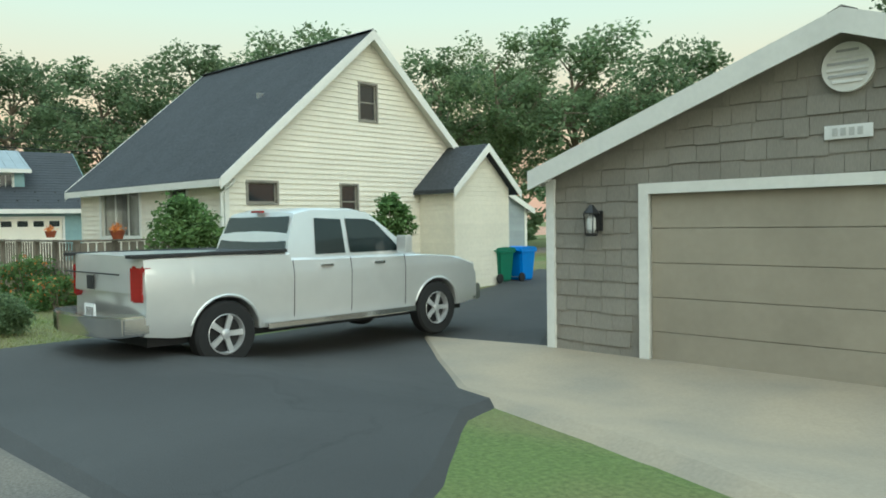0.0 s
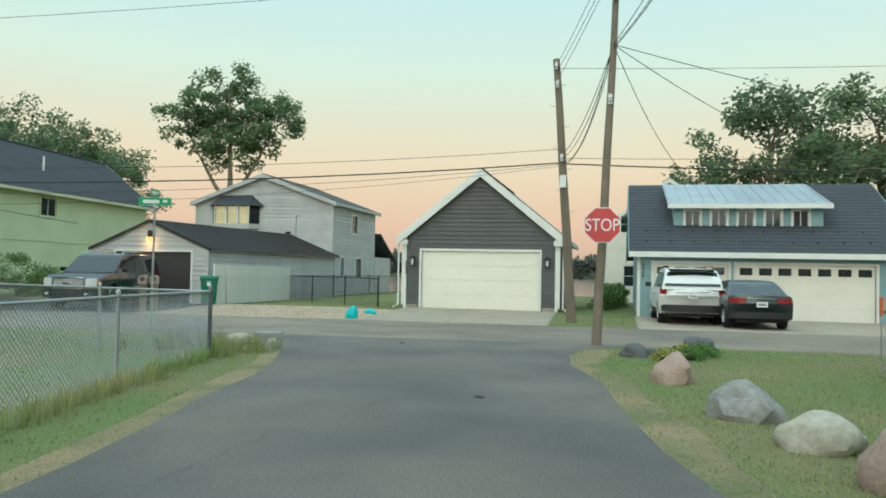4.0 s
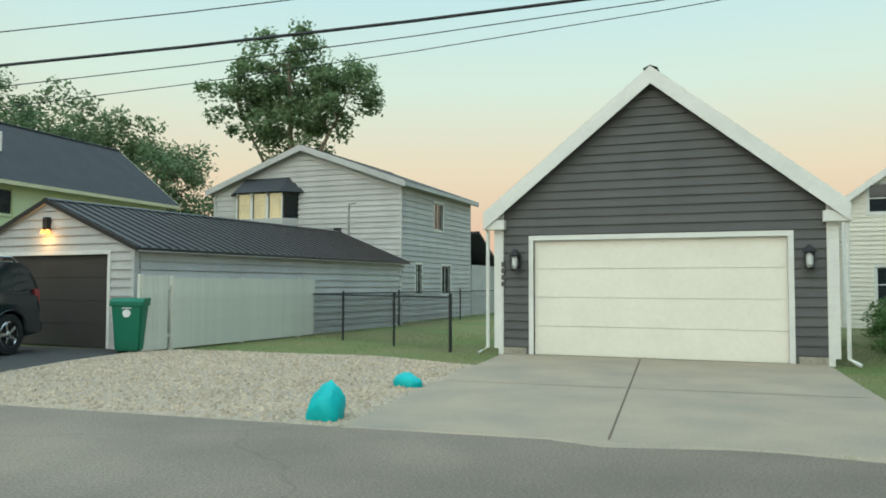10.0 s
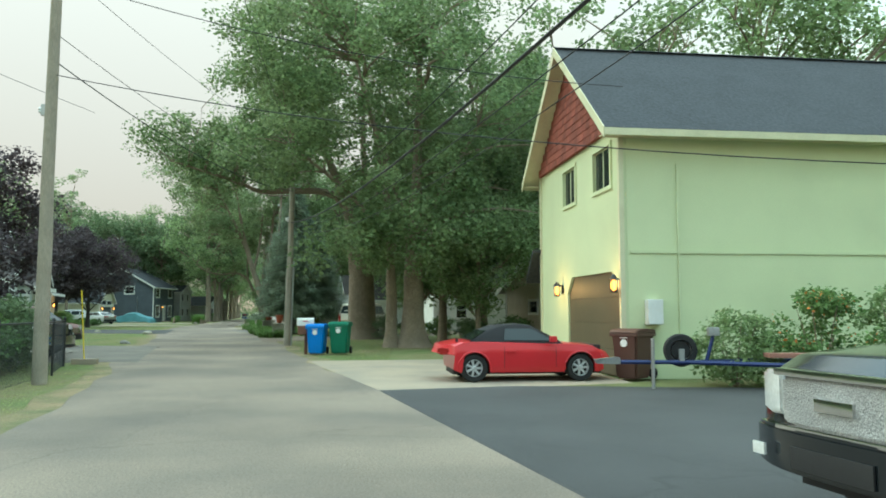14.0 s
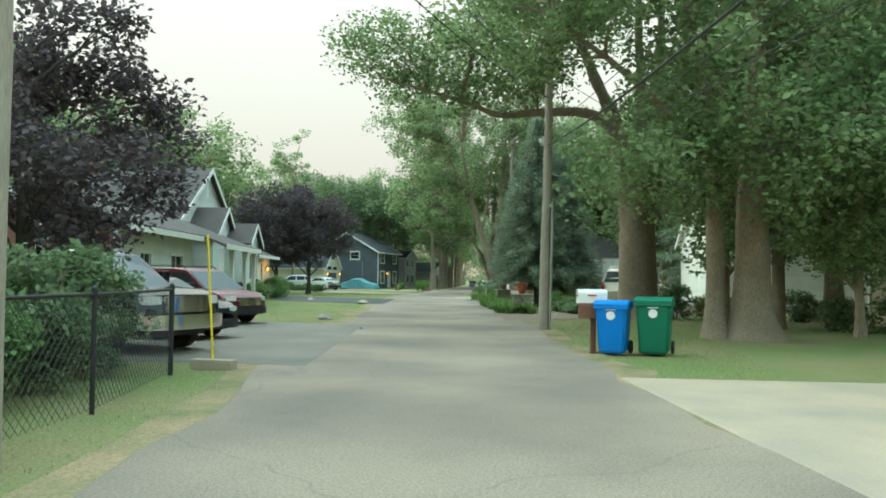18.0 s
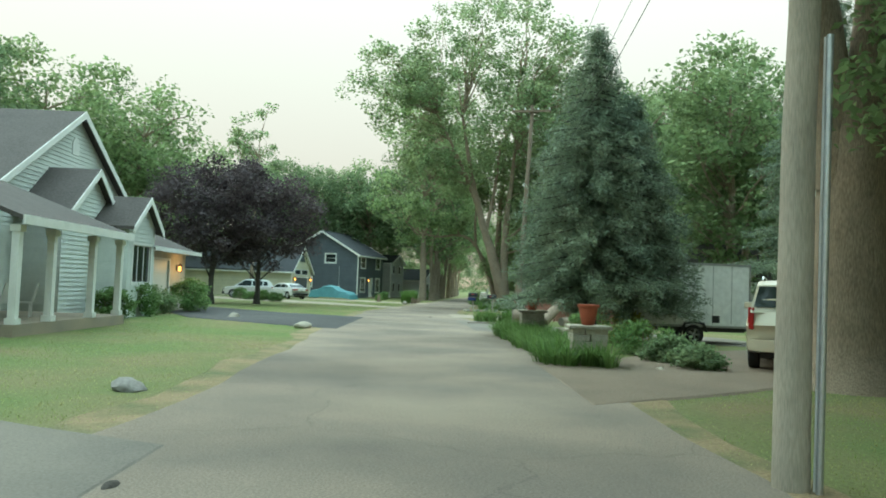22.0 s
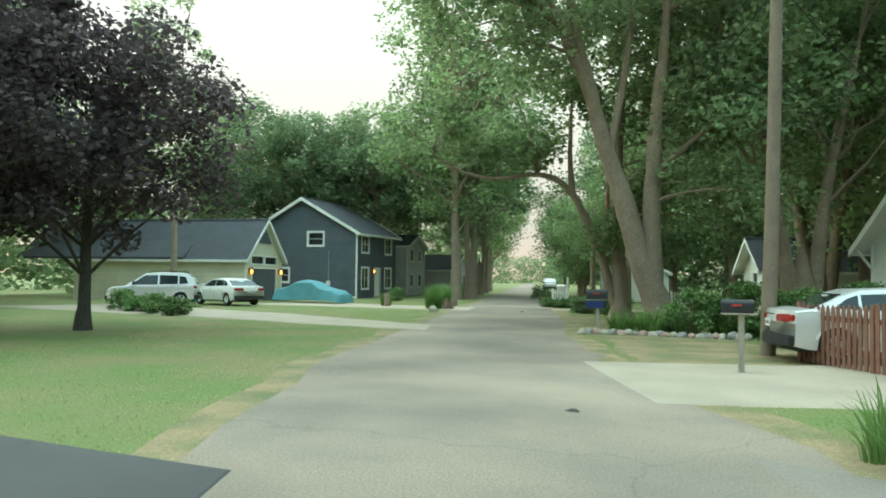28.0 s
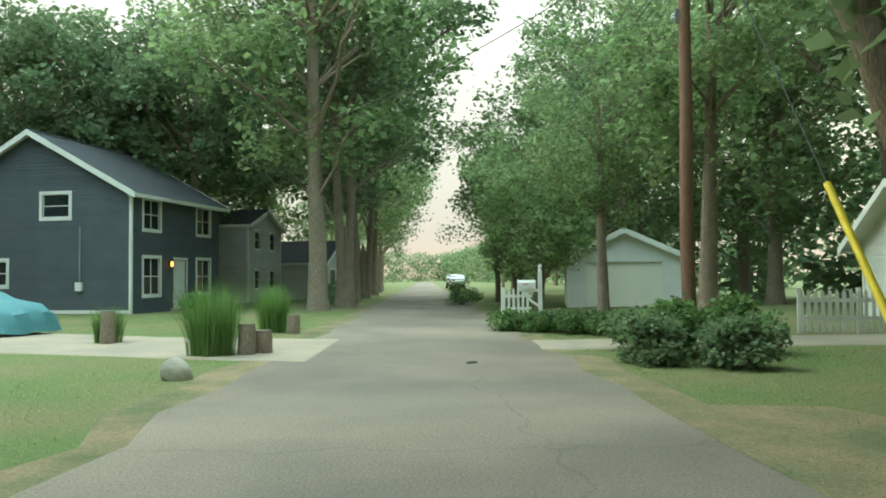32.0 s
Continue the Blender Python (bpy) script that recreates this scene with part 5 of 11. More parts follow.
def cream_house():
    W, L, E, R = 8.2, 7.4, 2.95, 6.5
    z = -0.28
    # the gable faces the truck's driveway; the eaved front with the deck faces the side street
    h = shell_house("house", at_wall(-25, -13.74, 192), "cream clapboard house with a steep dark roof", W, L, E, R, CREAM, SHINGLE, WHITE,
                    fronts=[(3.85, 4.4, 4.4, 5.3), (0.55, 1.3, 2.3, 2.75), (3.2, 3.7, 1.95, 2.75)], lefts=[(1.22, 3.38, 1.55, 2.72), (4.9, 5.65, 0.7, 2.65)], board=0.125, over=0.3)
    h.matrix_basis = h.matrix_basis @ pose(0, 0, z - land(-25, -13.74))
    window(h, (0, 0), 0, 3.85, 4.4, 4.4, 5.3, 1, 2, 0.05, SHAKE)
    window(h, (0, 0), 0, 0.55, 1.3, 2.3, 2.75, 1, 1, 0.05, SHAKE)
    window(h, (0, 0), 0, 3.2, 3.7, 1.95, 2.75, 1, 2, 0.05, SHAKE)
    p = (0, L - 0.142)
    window(h, p, -90, 1.22, 3.38, 1.55, 2.72, 3, 1, curtain=True, clear=True)
    m = pose(p[0], p[1], 0, 0, 0, -90)
    bm = B()
    box(bm, 4.9, 5.65, 0.04, 0.09, 0.7, 2.65)
    d = part("door", bm, DARKDOOR, h, "dark storm door", at=m)
    bm = B()
    panel_boxes(bm, [(4.8, 4.9, 0.7, 2.75), (5.65, 5.75, 0.7, 2.75), (4.9, 5.65, 2.65, 2.75)], -0.03, 0.04)
    part("door_frame", bm, WHITE, d)
    # back porch with its own gable beyond the driveway corner
    a = 2.3
    bm = B()
    for u, lo, ta, tb in ((0, 0, 2.75, 3.75), (a / 2, 0, 3.75, 2.75)):
        hull(bm, [(5.95 + u, -1.25, lo), (5.95 + u + a / 2, -1.25, lo), (5.95 + u + a / 2, -1.25, tb), (5.95 + u, -1.25, ta)], (0, 1.2, 0))
    bmesh.ops.recalc_face_normals(bm, faces=bm.faces)
    w = part("porch_box", bm, CREAM, h, "small gabled cream entry bay")
    zz = 0.0
    while zz < 3.65:
        k = max(0, (zz + 0.12 - 2.75)) * a / 2
        if a - 2 * k > 0.1:
            bm = B()
            box(bm, 5.95 + k, 5.95 + a - k, -1.268, -1.25, zz + 0.004, zz + 0.118)
            part("siding_board", bm, CREAM, w)
            bm = B()
            box(bm, 5.932, 5.95, -1.25, -0.02, zz + 0.004, zz + 0.118)
            if zz < 2.65:
                part("siding_board", bm, CREAM, w)
            else:
                bm.free()
        zz += 0.125
    for s in (-1, 1):
        bm = B()
        c = 5.95 + a / 2
        hull(bm, [(c, -1.5, 3.78), (c + s * (a / 2 + 0.25), -1.5, 2.55), (c + s * (a / 2 + 0.25), -1.5, 2.66), (c, -1.5, 3.9)], (0, 2.3, 0))
        bmesh.ops.recalc_face_normals(bm, faces=bm.faces)
        part("porch_roof", bm, SHINGLE, h)
        bm = B()
        hull(bm, [(c, -1.53, 3.68), (c + s * (a / 2 + 0.27), -1.53, 2.45), (c + s * (a / 2 + 0.27), -1.53, 2.66), (c, -1.53, 3.9)], (0, 0.03, 0))
        bmesh.ops.recalc_face_normals(bm, faces=bm.faces)
        part("porch_rake", bm, WHITE, h)
    downspout(h, -0.1, -0.05, E - 0.15, -1)
    for x, y, zz, r in ((2.3, 2.0, 5.0, 0.07),):
        bm = B()
        box(bm, x - r, x + r, y - r, y + r, zz - 0.3, zz + 0.14, 0.01)
        part("roof_vent", bm, STEEL, h)
    # deck before the front door
    d = thing("deck", pose(0, 0, 0), "weathered wooden deck with posts and lattice skirt", "deck")
    d.matrix_basis = h.matrix_basis @ pose(0, 0, 0)
    for i in range(16):
        bm = B()
        box(bm, -2.3 + i * 0.145, -2.3 + i * 0.145 + 0.135, 2.0, L + 0.3, 0.62, 0.66)
        part("deck_board", bm, DECKWOOD, d)
    for y in np.linspace(2.05, L + 0.25, 6):
        bm = B()
        box(bm, -2.36, -2.26, y - 0.05, y + 0.05, 0, 1.55)
        part("post", bm, DECKWOOD, d)
    for x in (-1.5, -0.7):
        bm = B()
        box(bm, x - 0.05, x + 0.05, 2.0, 2.1, 0, 1.55)
        part("post", bm, DECKWOOD, d)
    bm = B()
    box(bm, -2.4, -2.22, 2.0, L + 0.3, 1.5, 1.54)
    part("handrail", bm, DECKWOOD, d)
    bm = B()
    box(bm, -2.38, 0, 1.98, 2.12, 1.5, 1.54)
    part("handrail", bm, DECKWOOD, d)
    for i in range(34):
        bm = B()
        y = 2.2 + i * 0.16
        box(bm, -2.33, -2.3, y, y + 0.035, 0.72, 1.48)
        part("baluster", bm, DECKWOOD, d)
    for i in range(12):
        bm = B()
        box(bm, -2.25 + i * 0.18, -2.25 + i * 0.18 + 0.13, 2.0, 2.03, 0.68, 1.48)
        part("board", bm, DECKWOOD, d)
    bm = B()
    for i in range(46):
        for s in (-1, 1):
            y = 2.0 + i * 0.13
            hull(bm, [(-2.37 + 0.004 * s, y, 0.02), (-2.37 + 0.004 * s, y + 0.03, 0.02), (-2.37 + 0.004 * s, y + 0.03 + s * 0.55, 0.58), (-2.37 + 0.004 * s, y + s * 0.55, 0.58)], (0.008, 0, 0))
    bmesh.ops.recalc_face_normals(bm, faces=bm.faces)
    ob = part("lattice", bm, PALEPOLE, d, "pale diagonal wooden lattice skirt")
    ob["kind"] = "stuff"
    return h


CREAMHOUSE = cream_house()


def taupe_garage():
    W, L, E, R = 7.5, 7.5, 2.42, 3.75
    h = thing("garage", at_wall(-33.51, -15.23, 100), "taupe shingled garage with white trim and round gable vent", "garage")
    h.matrix_basis.translation.z = -0.3
    door = (1.48, 6.4, 0.0, 2.12)
    w = wall(h, "wall_front", (0, 0), 0, W, E, R, [door], SHAKE, 0)
    shingled(w, (0, 0), 0, W, E, R, [(1.36, 6.52, 0, 2.24), (3.52, 3.98, 3.1, 3.55)], SHAKE, 0.205, 0.3)
    wall(h, "wall_back", (W, L), 180, W, E, R, [], SHAKE)
    wall(h, "wall_right", (W, 0.142), 90, L - 0.284, E, 0, [], SHAKE)
    wall(h, "wall_left", (0, L - 0.142), -90, L - 0.284, E, 0, [], SHAKE, 0.205)
    roof(h, W, -0.25, L + 0.25, E, R, BROWNROOF, WHITE, 0.2)
    sectional_door(h, (0, 0), 0, *door, BEIGEDOOR, 5, WHITE, 0.13, label="closed beige sectional garage door")
    bm = B()
    box(bm, -0.06, 0.07, -0.05, 0.0, 0, E - 0.05)
    part("corner_board", bm, WHITE, h)
    bm = B()
    lathe(bm, [(0.25, -0.06), (0.25, 0.0)], 28, (3.75, 0, 3.32), 'y')
    v = part("gable_vent", bm, WHITE, h, "round white louvred gable vent", smooth=30)
    for k in range(6):
        z = 3.32 - 0.16 + k * 0.062
        r = math.sqrt(max(0.0, 0.2 ** 2 - (z + 0.02 - 3.32) ** 2))
        bm = B()
        hull(bm, [(3.75 - r, -0.075, z), (3.75 + r, -0.075, z), (3.75 + r, -0.06, z + 0.03), (3.75 - r, -0.06, z + 0.03)], (0, 0.012, 0.012))
        # every other slat is grey: shade between the louvres put into its colour
        bmesh.ops.recalc_face_normals(bm, faces=bm.faces)
        part("slat", bm, surf("vent_shadow_grey", (0.45, 0.45, 0.43), 0.6) if k % 2 else WHITE, v)
    bm = B()
    box(bm, 3.52, 3.98, -0.04, -0.02, 2.6, 2.74, 0.006)
    pl = part("plaque", bm, SIGNWHITE, h, "small white oval plaque")
    bm = B()
    for i in range(4):
        box(bm, 3.6 + i * 0.08, 3.65 + i * 0.08, -0.046, -0.04, 2.63, 2.71)
    part("number_bar", bm, surf("faded_bars", (0.5, 0.5, 0.48), 0.6), pl)
    wall_lamp(h, 0.77, -0.03, 1.8, 0, scale=1.3)
    return h


taupe_garage()
sheet("driveway", [(-31.5, -14.5), (-35, -12.6), (-41, -11.2)], [(-33.5, -15.3), (-37, -15.9), (-42.5, -17.0)], 0.065, CONCRETE, "pale concrete apron of the taupe garage", "driveway", jag=0.05)


def porch_house():
    O = (-36.15, 62.9)
    h = thing("house", pose(*O, 0, 0, 0, 104), "pale ranch house with columned porch and street-facing gables", "house")
    PALE = surf("pale_grey_lap", (0.60, 0.62, 0.57), 0.65, grain=14, stain=0.8, vary=0.05, bump=0.08, obj=0.04)
    ROOFB = BROWNROOF
    # main block behind, its gable to the street
    W, x0, y0, E, R = 16.2, -9.0, 2.9, 2.95, 7.8
    wall(h, "wall_gable", (x0, y0), 0, W, E, R, [], PALE, 0.16, label="white clapboard gable with an arched vent")
    m = Matrix.Translation((x0, y0, 0))
    for side, xe in ((-1, x0), (1, x0 + W)):
        pk = x0 + W / 2
        bm = B()
        hull(bm, [(pk, y0 - 0.35, R + 0.02), (xe + side * 0.4, y0 - 0.35, E - 0.22), (xe + side * 0.4, y0 - 0.35, E - 0.1), (pk, y0 - 0.35, R + 0.15)], (0, 11, 0))
        bmesh.ops.recalc_face_normals(bm, faces=bm.faces)
        part("roof_slope", bm, ROOFB, h)
        bm = B()
        hull(bm, [(pk, y0 - 0.38, R - 0.14), (xe + side * 0.4, y0 - 0.38, E - 0.36), (xe + side * 0.4, y0 - 0.38, E - 0.1), (pk, y0 - 0.38, R + 0.15)], (0, 0.03, 0))
        bmesh.ops.recalc_face_normals(bm, faces=bm.faces)
        part("rake_board", bm, WHITE, h)
    bm = B()
    hull(bm, [(-1.2, y0 - 0.05, 6.2), (-0.6, y0 - 0.05, 6.2), (-0.6, y0 - 0.05, 6.65), (-0.72, y0 - 0.05, 6.85), (-0.9, y0 - 0.05, 6.92), (-1.08, y0 - 0.05, 6.85), (-1.2, y0 - 0.05, 6.65)], (0, 0.04, 0))
    bmesh.ops.recalc_face_normals(bm, faces=bm.faces)
    part("arched_vent", bm, WHITE, h)
    wall(h, "wall_end", (x0, y0 + 10), -90, 10 - 0.145, E, 0, [], PALE, 0)
    bm = B()
    box(bm, -2.0, -0.9, 9.2, 10.0, 5.0, 8.9)
    part("chimney", bm, BRICK, h, "red brick chimney")
    # low front wing and porch under one long slope
    bm = B()
    hull(bm, [(-13.3, -1.6, 2.75), (-13.3, 3.2, 4.55), (-13.3, 3.2, 4.66), (-13.3, -1.6, 2.86)], (6.8, 0, 0))
    bmesh.ops.recalc_face_normals(bm, faces=bm.faces)
    part("porch_roof", bm, ROOFB, h)
    bm = B()
    box(bm, -21.62, -13.32, -0.62, -0.56, 2.98, 3.2)
    part("eave_board", bm, WHITE, h)
    bm = B()
    hull(bm, [(-21.6, -0.56, 3.14), (-21.6, 3.2, 4.55), (-21.6, 3.2, 4.66), (-21.6, -0.56, 3.25)], (8.28, 0, 0))
    bmesh.ops.recalc_face_normals(bm, faces=bm.faces)
    part("wing_roof", bm, ROOFB, h)
    bm = B()
    hull(bm, [(-21.6, 3.2, 4.6), (-21.6, 8.0, 2.9), (-21.6, 8.0, 2.8), (-21.6, 3.2, 4.5)], (12.6, 0, 0))
    bmesh.ops.recalc_face_normals(bm, faces=bm.faces)
    part("back_slope", bm, ROOFB, h)
    bm = B()
    box(bm, -13.32, -6.48, -1.66, -1.6, 2.66, 2.88)
    part("eave_board", bm, WHITE, h)
    wins = [(2.0, 3.1, 1.0, 2.3), (5.4, 6.9, 1.0, 2.3)]
    wall(h, "wall_wing", (-21.3, 0.0), 0, 8.2, 3.1, 0, wins, PALE, 0.16)
    for u0, u1, z0, z1 in wins:
        window(h, (-21.3, 0), 0, u0, u1, z0, z1, 2, 2)
    w = B()
    box(w, -21.3, -13.1, -0.1, -0.03, 0, 0.85)
    bw = part("brick_base", w, BRICK, h, "red brick wainscot")
    wall(h, "wall_wing_side", (-21.3, 6.0), -90, 5.85, 3.1, 0, [], BRICK, 0)
    wall(h, "wall_porch", (-13.1, 2.4), 0, 6.6, 2.9, 0, [(0.6, 1.5, 0.3, 2.4), (2.4, 4.2, 0.9, 2.3)], PALE, 0.16)
    bm = B()
    box(bm, -12.5, -11.6, 2.44, 2.49, 0.3, 2.4)
    part("door", bm, DARKDOOR, h, "dark panelled front door")
    window(h, (-13.1, 2.4), 0, 2.4, 4.2, 0.9, 2.3, 2, 2, curtain=True)
    bm = B()
    box(bm, -13.1, -6.3, -1.4, 2.38, 0.0, 0.3)
    part("porch_floor", bm, CONCRETE, h)
    for x in (-12.95, -11.2, -8.7, -6.7):
        bm = B()
        box(bm, x - 0.09, x + 0.09, -1.4, -1.22, 0.3, 2.66)
        box(bm, x - 0.13, x + 0.13, -1.44, -1.18, 2.5, 2.66)
        box(bm, x - 0.13, x + 0.13, -1.44, -1.18, 0.3, 0.45)
        part("porch_column", bm, WHITE, h)
    wall_lamp(h, -11.35, 2.36, 2.05, 0, True, 1.2)
    # bay and its twin gables
    for xa, xb, yy, e, r in ((-2.6, 0.2, 0.0, 3.45, 4.5), (-5.1, -0.7, 1.3, 3.6, 5.3)):
        wd = xb - xa
        op = [(0.5, 2.4, 1.3, 2.75)] if yy == 0 else []
        wall(h, "wall_bay", (xa, yy), 0, wd, e, r, op, PALE, 0.16)
        for s in (-1, 1):
            c = (xa + xb) / 2
            xo = c + s * (wd / 2 + 0.25)
            sl = (r - e) / (wd / 2)
            bm = B()
            hull(bm, [(c, yy - 0.3, r), (xo, yy - 0.3, e - 0.25 * sl), (xo, yy - 0.3, e - 0.25 * sl + 0.12), (c, yy - 0.3, r + 0.12)], (0, 3.6, 0))
            bmesh.ops.recalc_face_normals(bm, faces=bm.faces)
            part("bay_roof", bm, ROOFB, h)
            bm = B()
            hull(bm, [(c, yy - 0.33, r - 0.14), (xo, yy - 0.33, e - 0.25 * sl - 0.14), (xo, yy - 0.33, e - 0.25 * sl + 0.12), (c, yy - 0.33, r + 0.12)], (0, 0.03, 0))
            bmesh.ops.recalc_face_normals(bm, faces=bm.faces)
            part("bay_rake", bm, WHITE, h)
        wall(h, "wall_bay_side", (xa, yy + 2.9), -90, 2.75, e, 0, [], PALE, 0.16)
    window(h, (-2.6, 0), 0, 0.5, 2.4, 1.3, 2.75, 3, 1, curtain=True)
    # garage wing
    wall(h, "wall_garage", (0.35, 0.5), 0, 5.8, 2.85, 0, [(0.35, 3.4, 0, 2.3)], surf("cream_stone", (0.50, 0.47, 0.38), 0.8), 0)
    sectional_door(h, (0.35, 0.5), 0, 0.35, 3.4, 0.02, 2.3, WHITEDOOR, 4, WHITE, 0.1, label="closed pale garage door")
    wall_lamp(h, 4.75, 0.48, 2.0, 0, True, 1.3)
    b = new("lamp_light", bpy.data.lights.new("lamp_light", "POINT"))
    b.data.energy, b.data.color, b.data.shadow_soft_size = 14, (1.0, 0.5, 0.18), 0.08
    b.matrix_world = h.matrix_basis @ pose(4.75, -0.1, 2.0)
    wall(h, "wall_garage_end", (6.15, 0.645), 90, 8, 2.85, 0, [], PALE, 0.16)
    bm = B()
    v = [bm.verts.new(p) for p in ((0.0, -0.1, 2.75), (6.6, -0.1, 2.75), (6.6, 9, 2.75), (0.0, 9, 2.75), (0.0, 4.4, 4.7), (4.2, 4.4, 4.7))]
    for q in ((0, 1, 5, 4), (1, 2, 5), (2, 3, 4, 5), (3, 0, 4), (0, 3, 2, 1)):
        bm.faces.new([v[i] for i in q])
    bmesh.ops.recalc_face_normals(bm, faces=bm.faces)
    part("hip_roof", bm, ROOFB, h)
    bm = B()
    box(bm, 0.0, 6.62, -0.14, -0.1, 2.62, 2.8)
    part("eave_board", bm, WHITE, h)
    # garden chairs on the porch
    ch = None
    for i, (x, y, t) in enumerate(((-9.6, 0.2, 200), (-10.5, 0.4, 170))):
        if ch is None:
            ch = thing("porch_chair", h.matrix_basis @ pose(x, y, 0.3, 0, 0, t), "white plastic garden chair on the porch", "chair", "porch chairs")
            bm = B()
            box(bm, -0.25, 0.25, -0.25, 0.25, 0.38, 0.42, 0.01)
            part("seat", bm, SIGNWHITE, ch)
            bm = B()
            hull(bm, [(-0.25, 0.25, 0.42), (0.25, 0.25, 0.42), (0.2, 0.38, 0.95), (-0.2, 0.38, 0.95)], (0, 0.03, 0))
            bmesh.ops.recalc_face_normals(bm, faces=bm.faces)
            part("backrest", bm, SIGNWHITE, ch)
            for lx in (-0.23, 0.23):
                for ly in (-0.23, 0.23):
                    bm = B()
                    box(bm, lx - 0.02, lx + 0.02, ly - 0.02, ly + 0.02, 0, 0.38)
                    part("leg", bm, SIGNWHITE, ch)
        else:
            copy_thing(ch, h.matrix_basis @ pose(x, y, 0.3, 0, 0, t))
    return h


porch_house()


def brick_neighbour():
    h = shell_house("house", at_wall(-30.6, 33.2, 14), "low orange brick house with a lit porch lamp", 7.0, 9.0, 2.7, 4.6, BRICK, BROWNROOF, WHITE,
                    fronts=[(2.4, 4.6, 0.9, 2.2)], board=0, over=0.4)
    window(h, (0, 0), 0, 2.4, 4.6, 0.9, 2.2, 3, 1, curtain=True)
    wall_lamp(h, 5.5, -0.02, 2.0, 0, True, 1.2)


brick_neighbour()


def slate_house():
    c, s = math.cos(radians(174)), math.sin(radians(174))
    W, L, E, R = 9.2, 7.3, 5.0, 7.55
    x0, y0 = -46.3 + W * c, 118.9 + W * s
    ups = [(0.7, 1.9, 3.5, 4.75), (5.0, 6.2, 3.5, 4.75)]
    lows = [(0.7, 1.9, 0.75, 2.3), (5.0, 6.2, 0.75, 2.3), (3.1, 4.05, 0.1, 2.25)]
    h = shell_house("house", at_wall(x0, y0, -96), "dark slate-blue two-storey house with white trim", W, L, E, R, SLATE, SHINGLE, WHITE,
                    fronts=[(5.1, 6.35, 4.0, 4.95), (2.2, 3.4, 1.2, 2.2)], rights=ups + lows, board=0.14, over=0.4, roof_over_ends=0.35)
    window(h, (0, 0), 0, 5.1, 6.35, 4.0, 4.95, 1, 2, 0.14)
    window(h, (0, 0), 0, 2.2, 3.4, 1.2, 2.2, 1, 2, 0.14)
    for u0, u1, z0, z1 in ups + lows[:2]:
        window(h, (W, 0.142), 90, u0, u1, z0, z1, 2, 2, 0.12)
    bm = B()
    box(bm, 3.1, 4.05, 0.04, 0.09, 0.1, 2.25)
    d = part("door", bm, WHITE, h, "white panelled front door", at=pose(W, 0.142, 0, 0, 0, 90))
    bm = B()
    panel_boxes(bm, [(2.98, 3.1, 0.1, 2.37), (4.05, 4.17, 0.1, 2.37), (3.1, 4.05, 2.25, 2.37)], -0.03, 0.05)
    part("door_frame", bm, WHITE, d)
    wall_lamp(h, W + 0.02, 0.142 + 2.6, 2.1, 90, True, 1.3)
    bm = B()
    box(bm, W, W + 1.2, 2.9, 4.6, 0, 0.12)
    part("doorstep", bm, CONCRETE, h)
    bm = B()
    tube(bm, [(6.9, -0.05, 0.9), (6.9, -0.05, 3.6)], 0.03, 6)
    part("conduit", bm, STEEL, h)
    bm = B()
    box(bm, 6.75, 7.05, -0.16, -0.03, 0.95, 1.3, 0.01)
    part("meter_box", bm, SIGNWHITE, h)
    bm = B()
    box(bm, -0.02, W + 0.02, -0.045, 0, 0.02, 0.16)
    part("skirt_board", bm, WHITE, h)


slate_house()


def cream_garage():
    W, L, E, R = 5.4, 12.0, 2.8, 5.2
    YEL = surf("pale_yellow_lap", (0.60, 0.57, 0.42), 0.65, grain=14, stain=0.8, vary=0.05, bump=0.08, obj=0.04)
    h = shell_house("garage", at_wall(-49.6, 108.0, 2), "cream garage with a pointed white gable and transom windows", W, L, E, R, YEL, SHINGLE, WHITE,
                    fronts=[(0.9, 4.5, 0.0, 2.05), (0.8, 2.6, 2.35, 2.85), (2.8, 4.6, 2.35, 2.85)], board=0.16, over=0.35, category="garage")
    sectional_door(h, (0, 0), 0, 0.9, 4.5, 0.02, 2.05, SLATE, 4, WHITE, 0.12, label="closed slate-blue garage door")
    for a in (0.8, 2.8):
        window(h, (0, 0), 0, a, a + 1.8, 2.35, 2.85, 1, 1, 0.07)
    bm = B()
    hull(bm, [(1.7, -0.06, 3.7), (3.7, -0.06, 3.7), (2.7, -0.06, 4.75)], (0, 0.03, 0))
    bmesh.ops.recalc_face_normals(bm, faces=bm.faces)
    part("gable_panel", bm, SLATE, h)
    for x in (0.45, 4.95):
        wall_lamp(h, x, -0.02, 1.9, 0, True, 1.6)
    # long low side roof behind
    bm = B()
    hull(bm, [(-0.4, 4.0, 2.6), (2.7, 4.0, 5.0), (2.7, 4.0, 5.12), (-0.4, 4.0, 2.72)], (0, 12, 0))
    bmesh.ops.recalc_face_normals(bm, faces=bm.faces)
    part("rear_roof", bm, SHINGLE, h)


cream_garage()


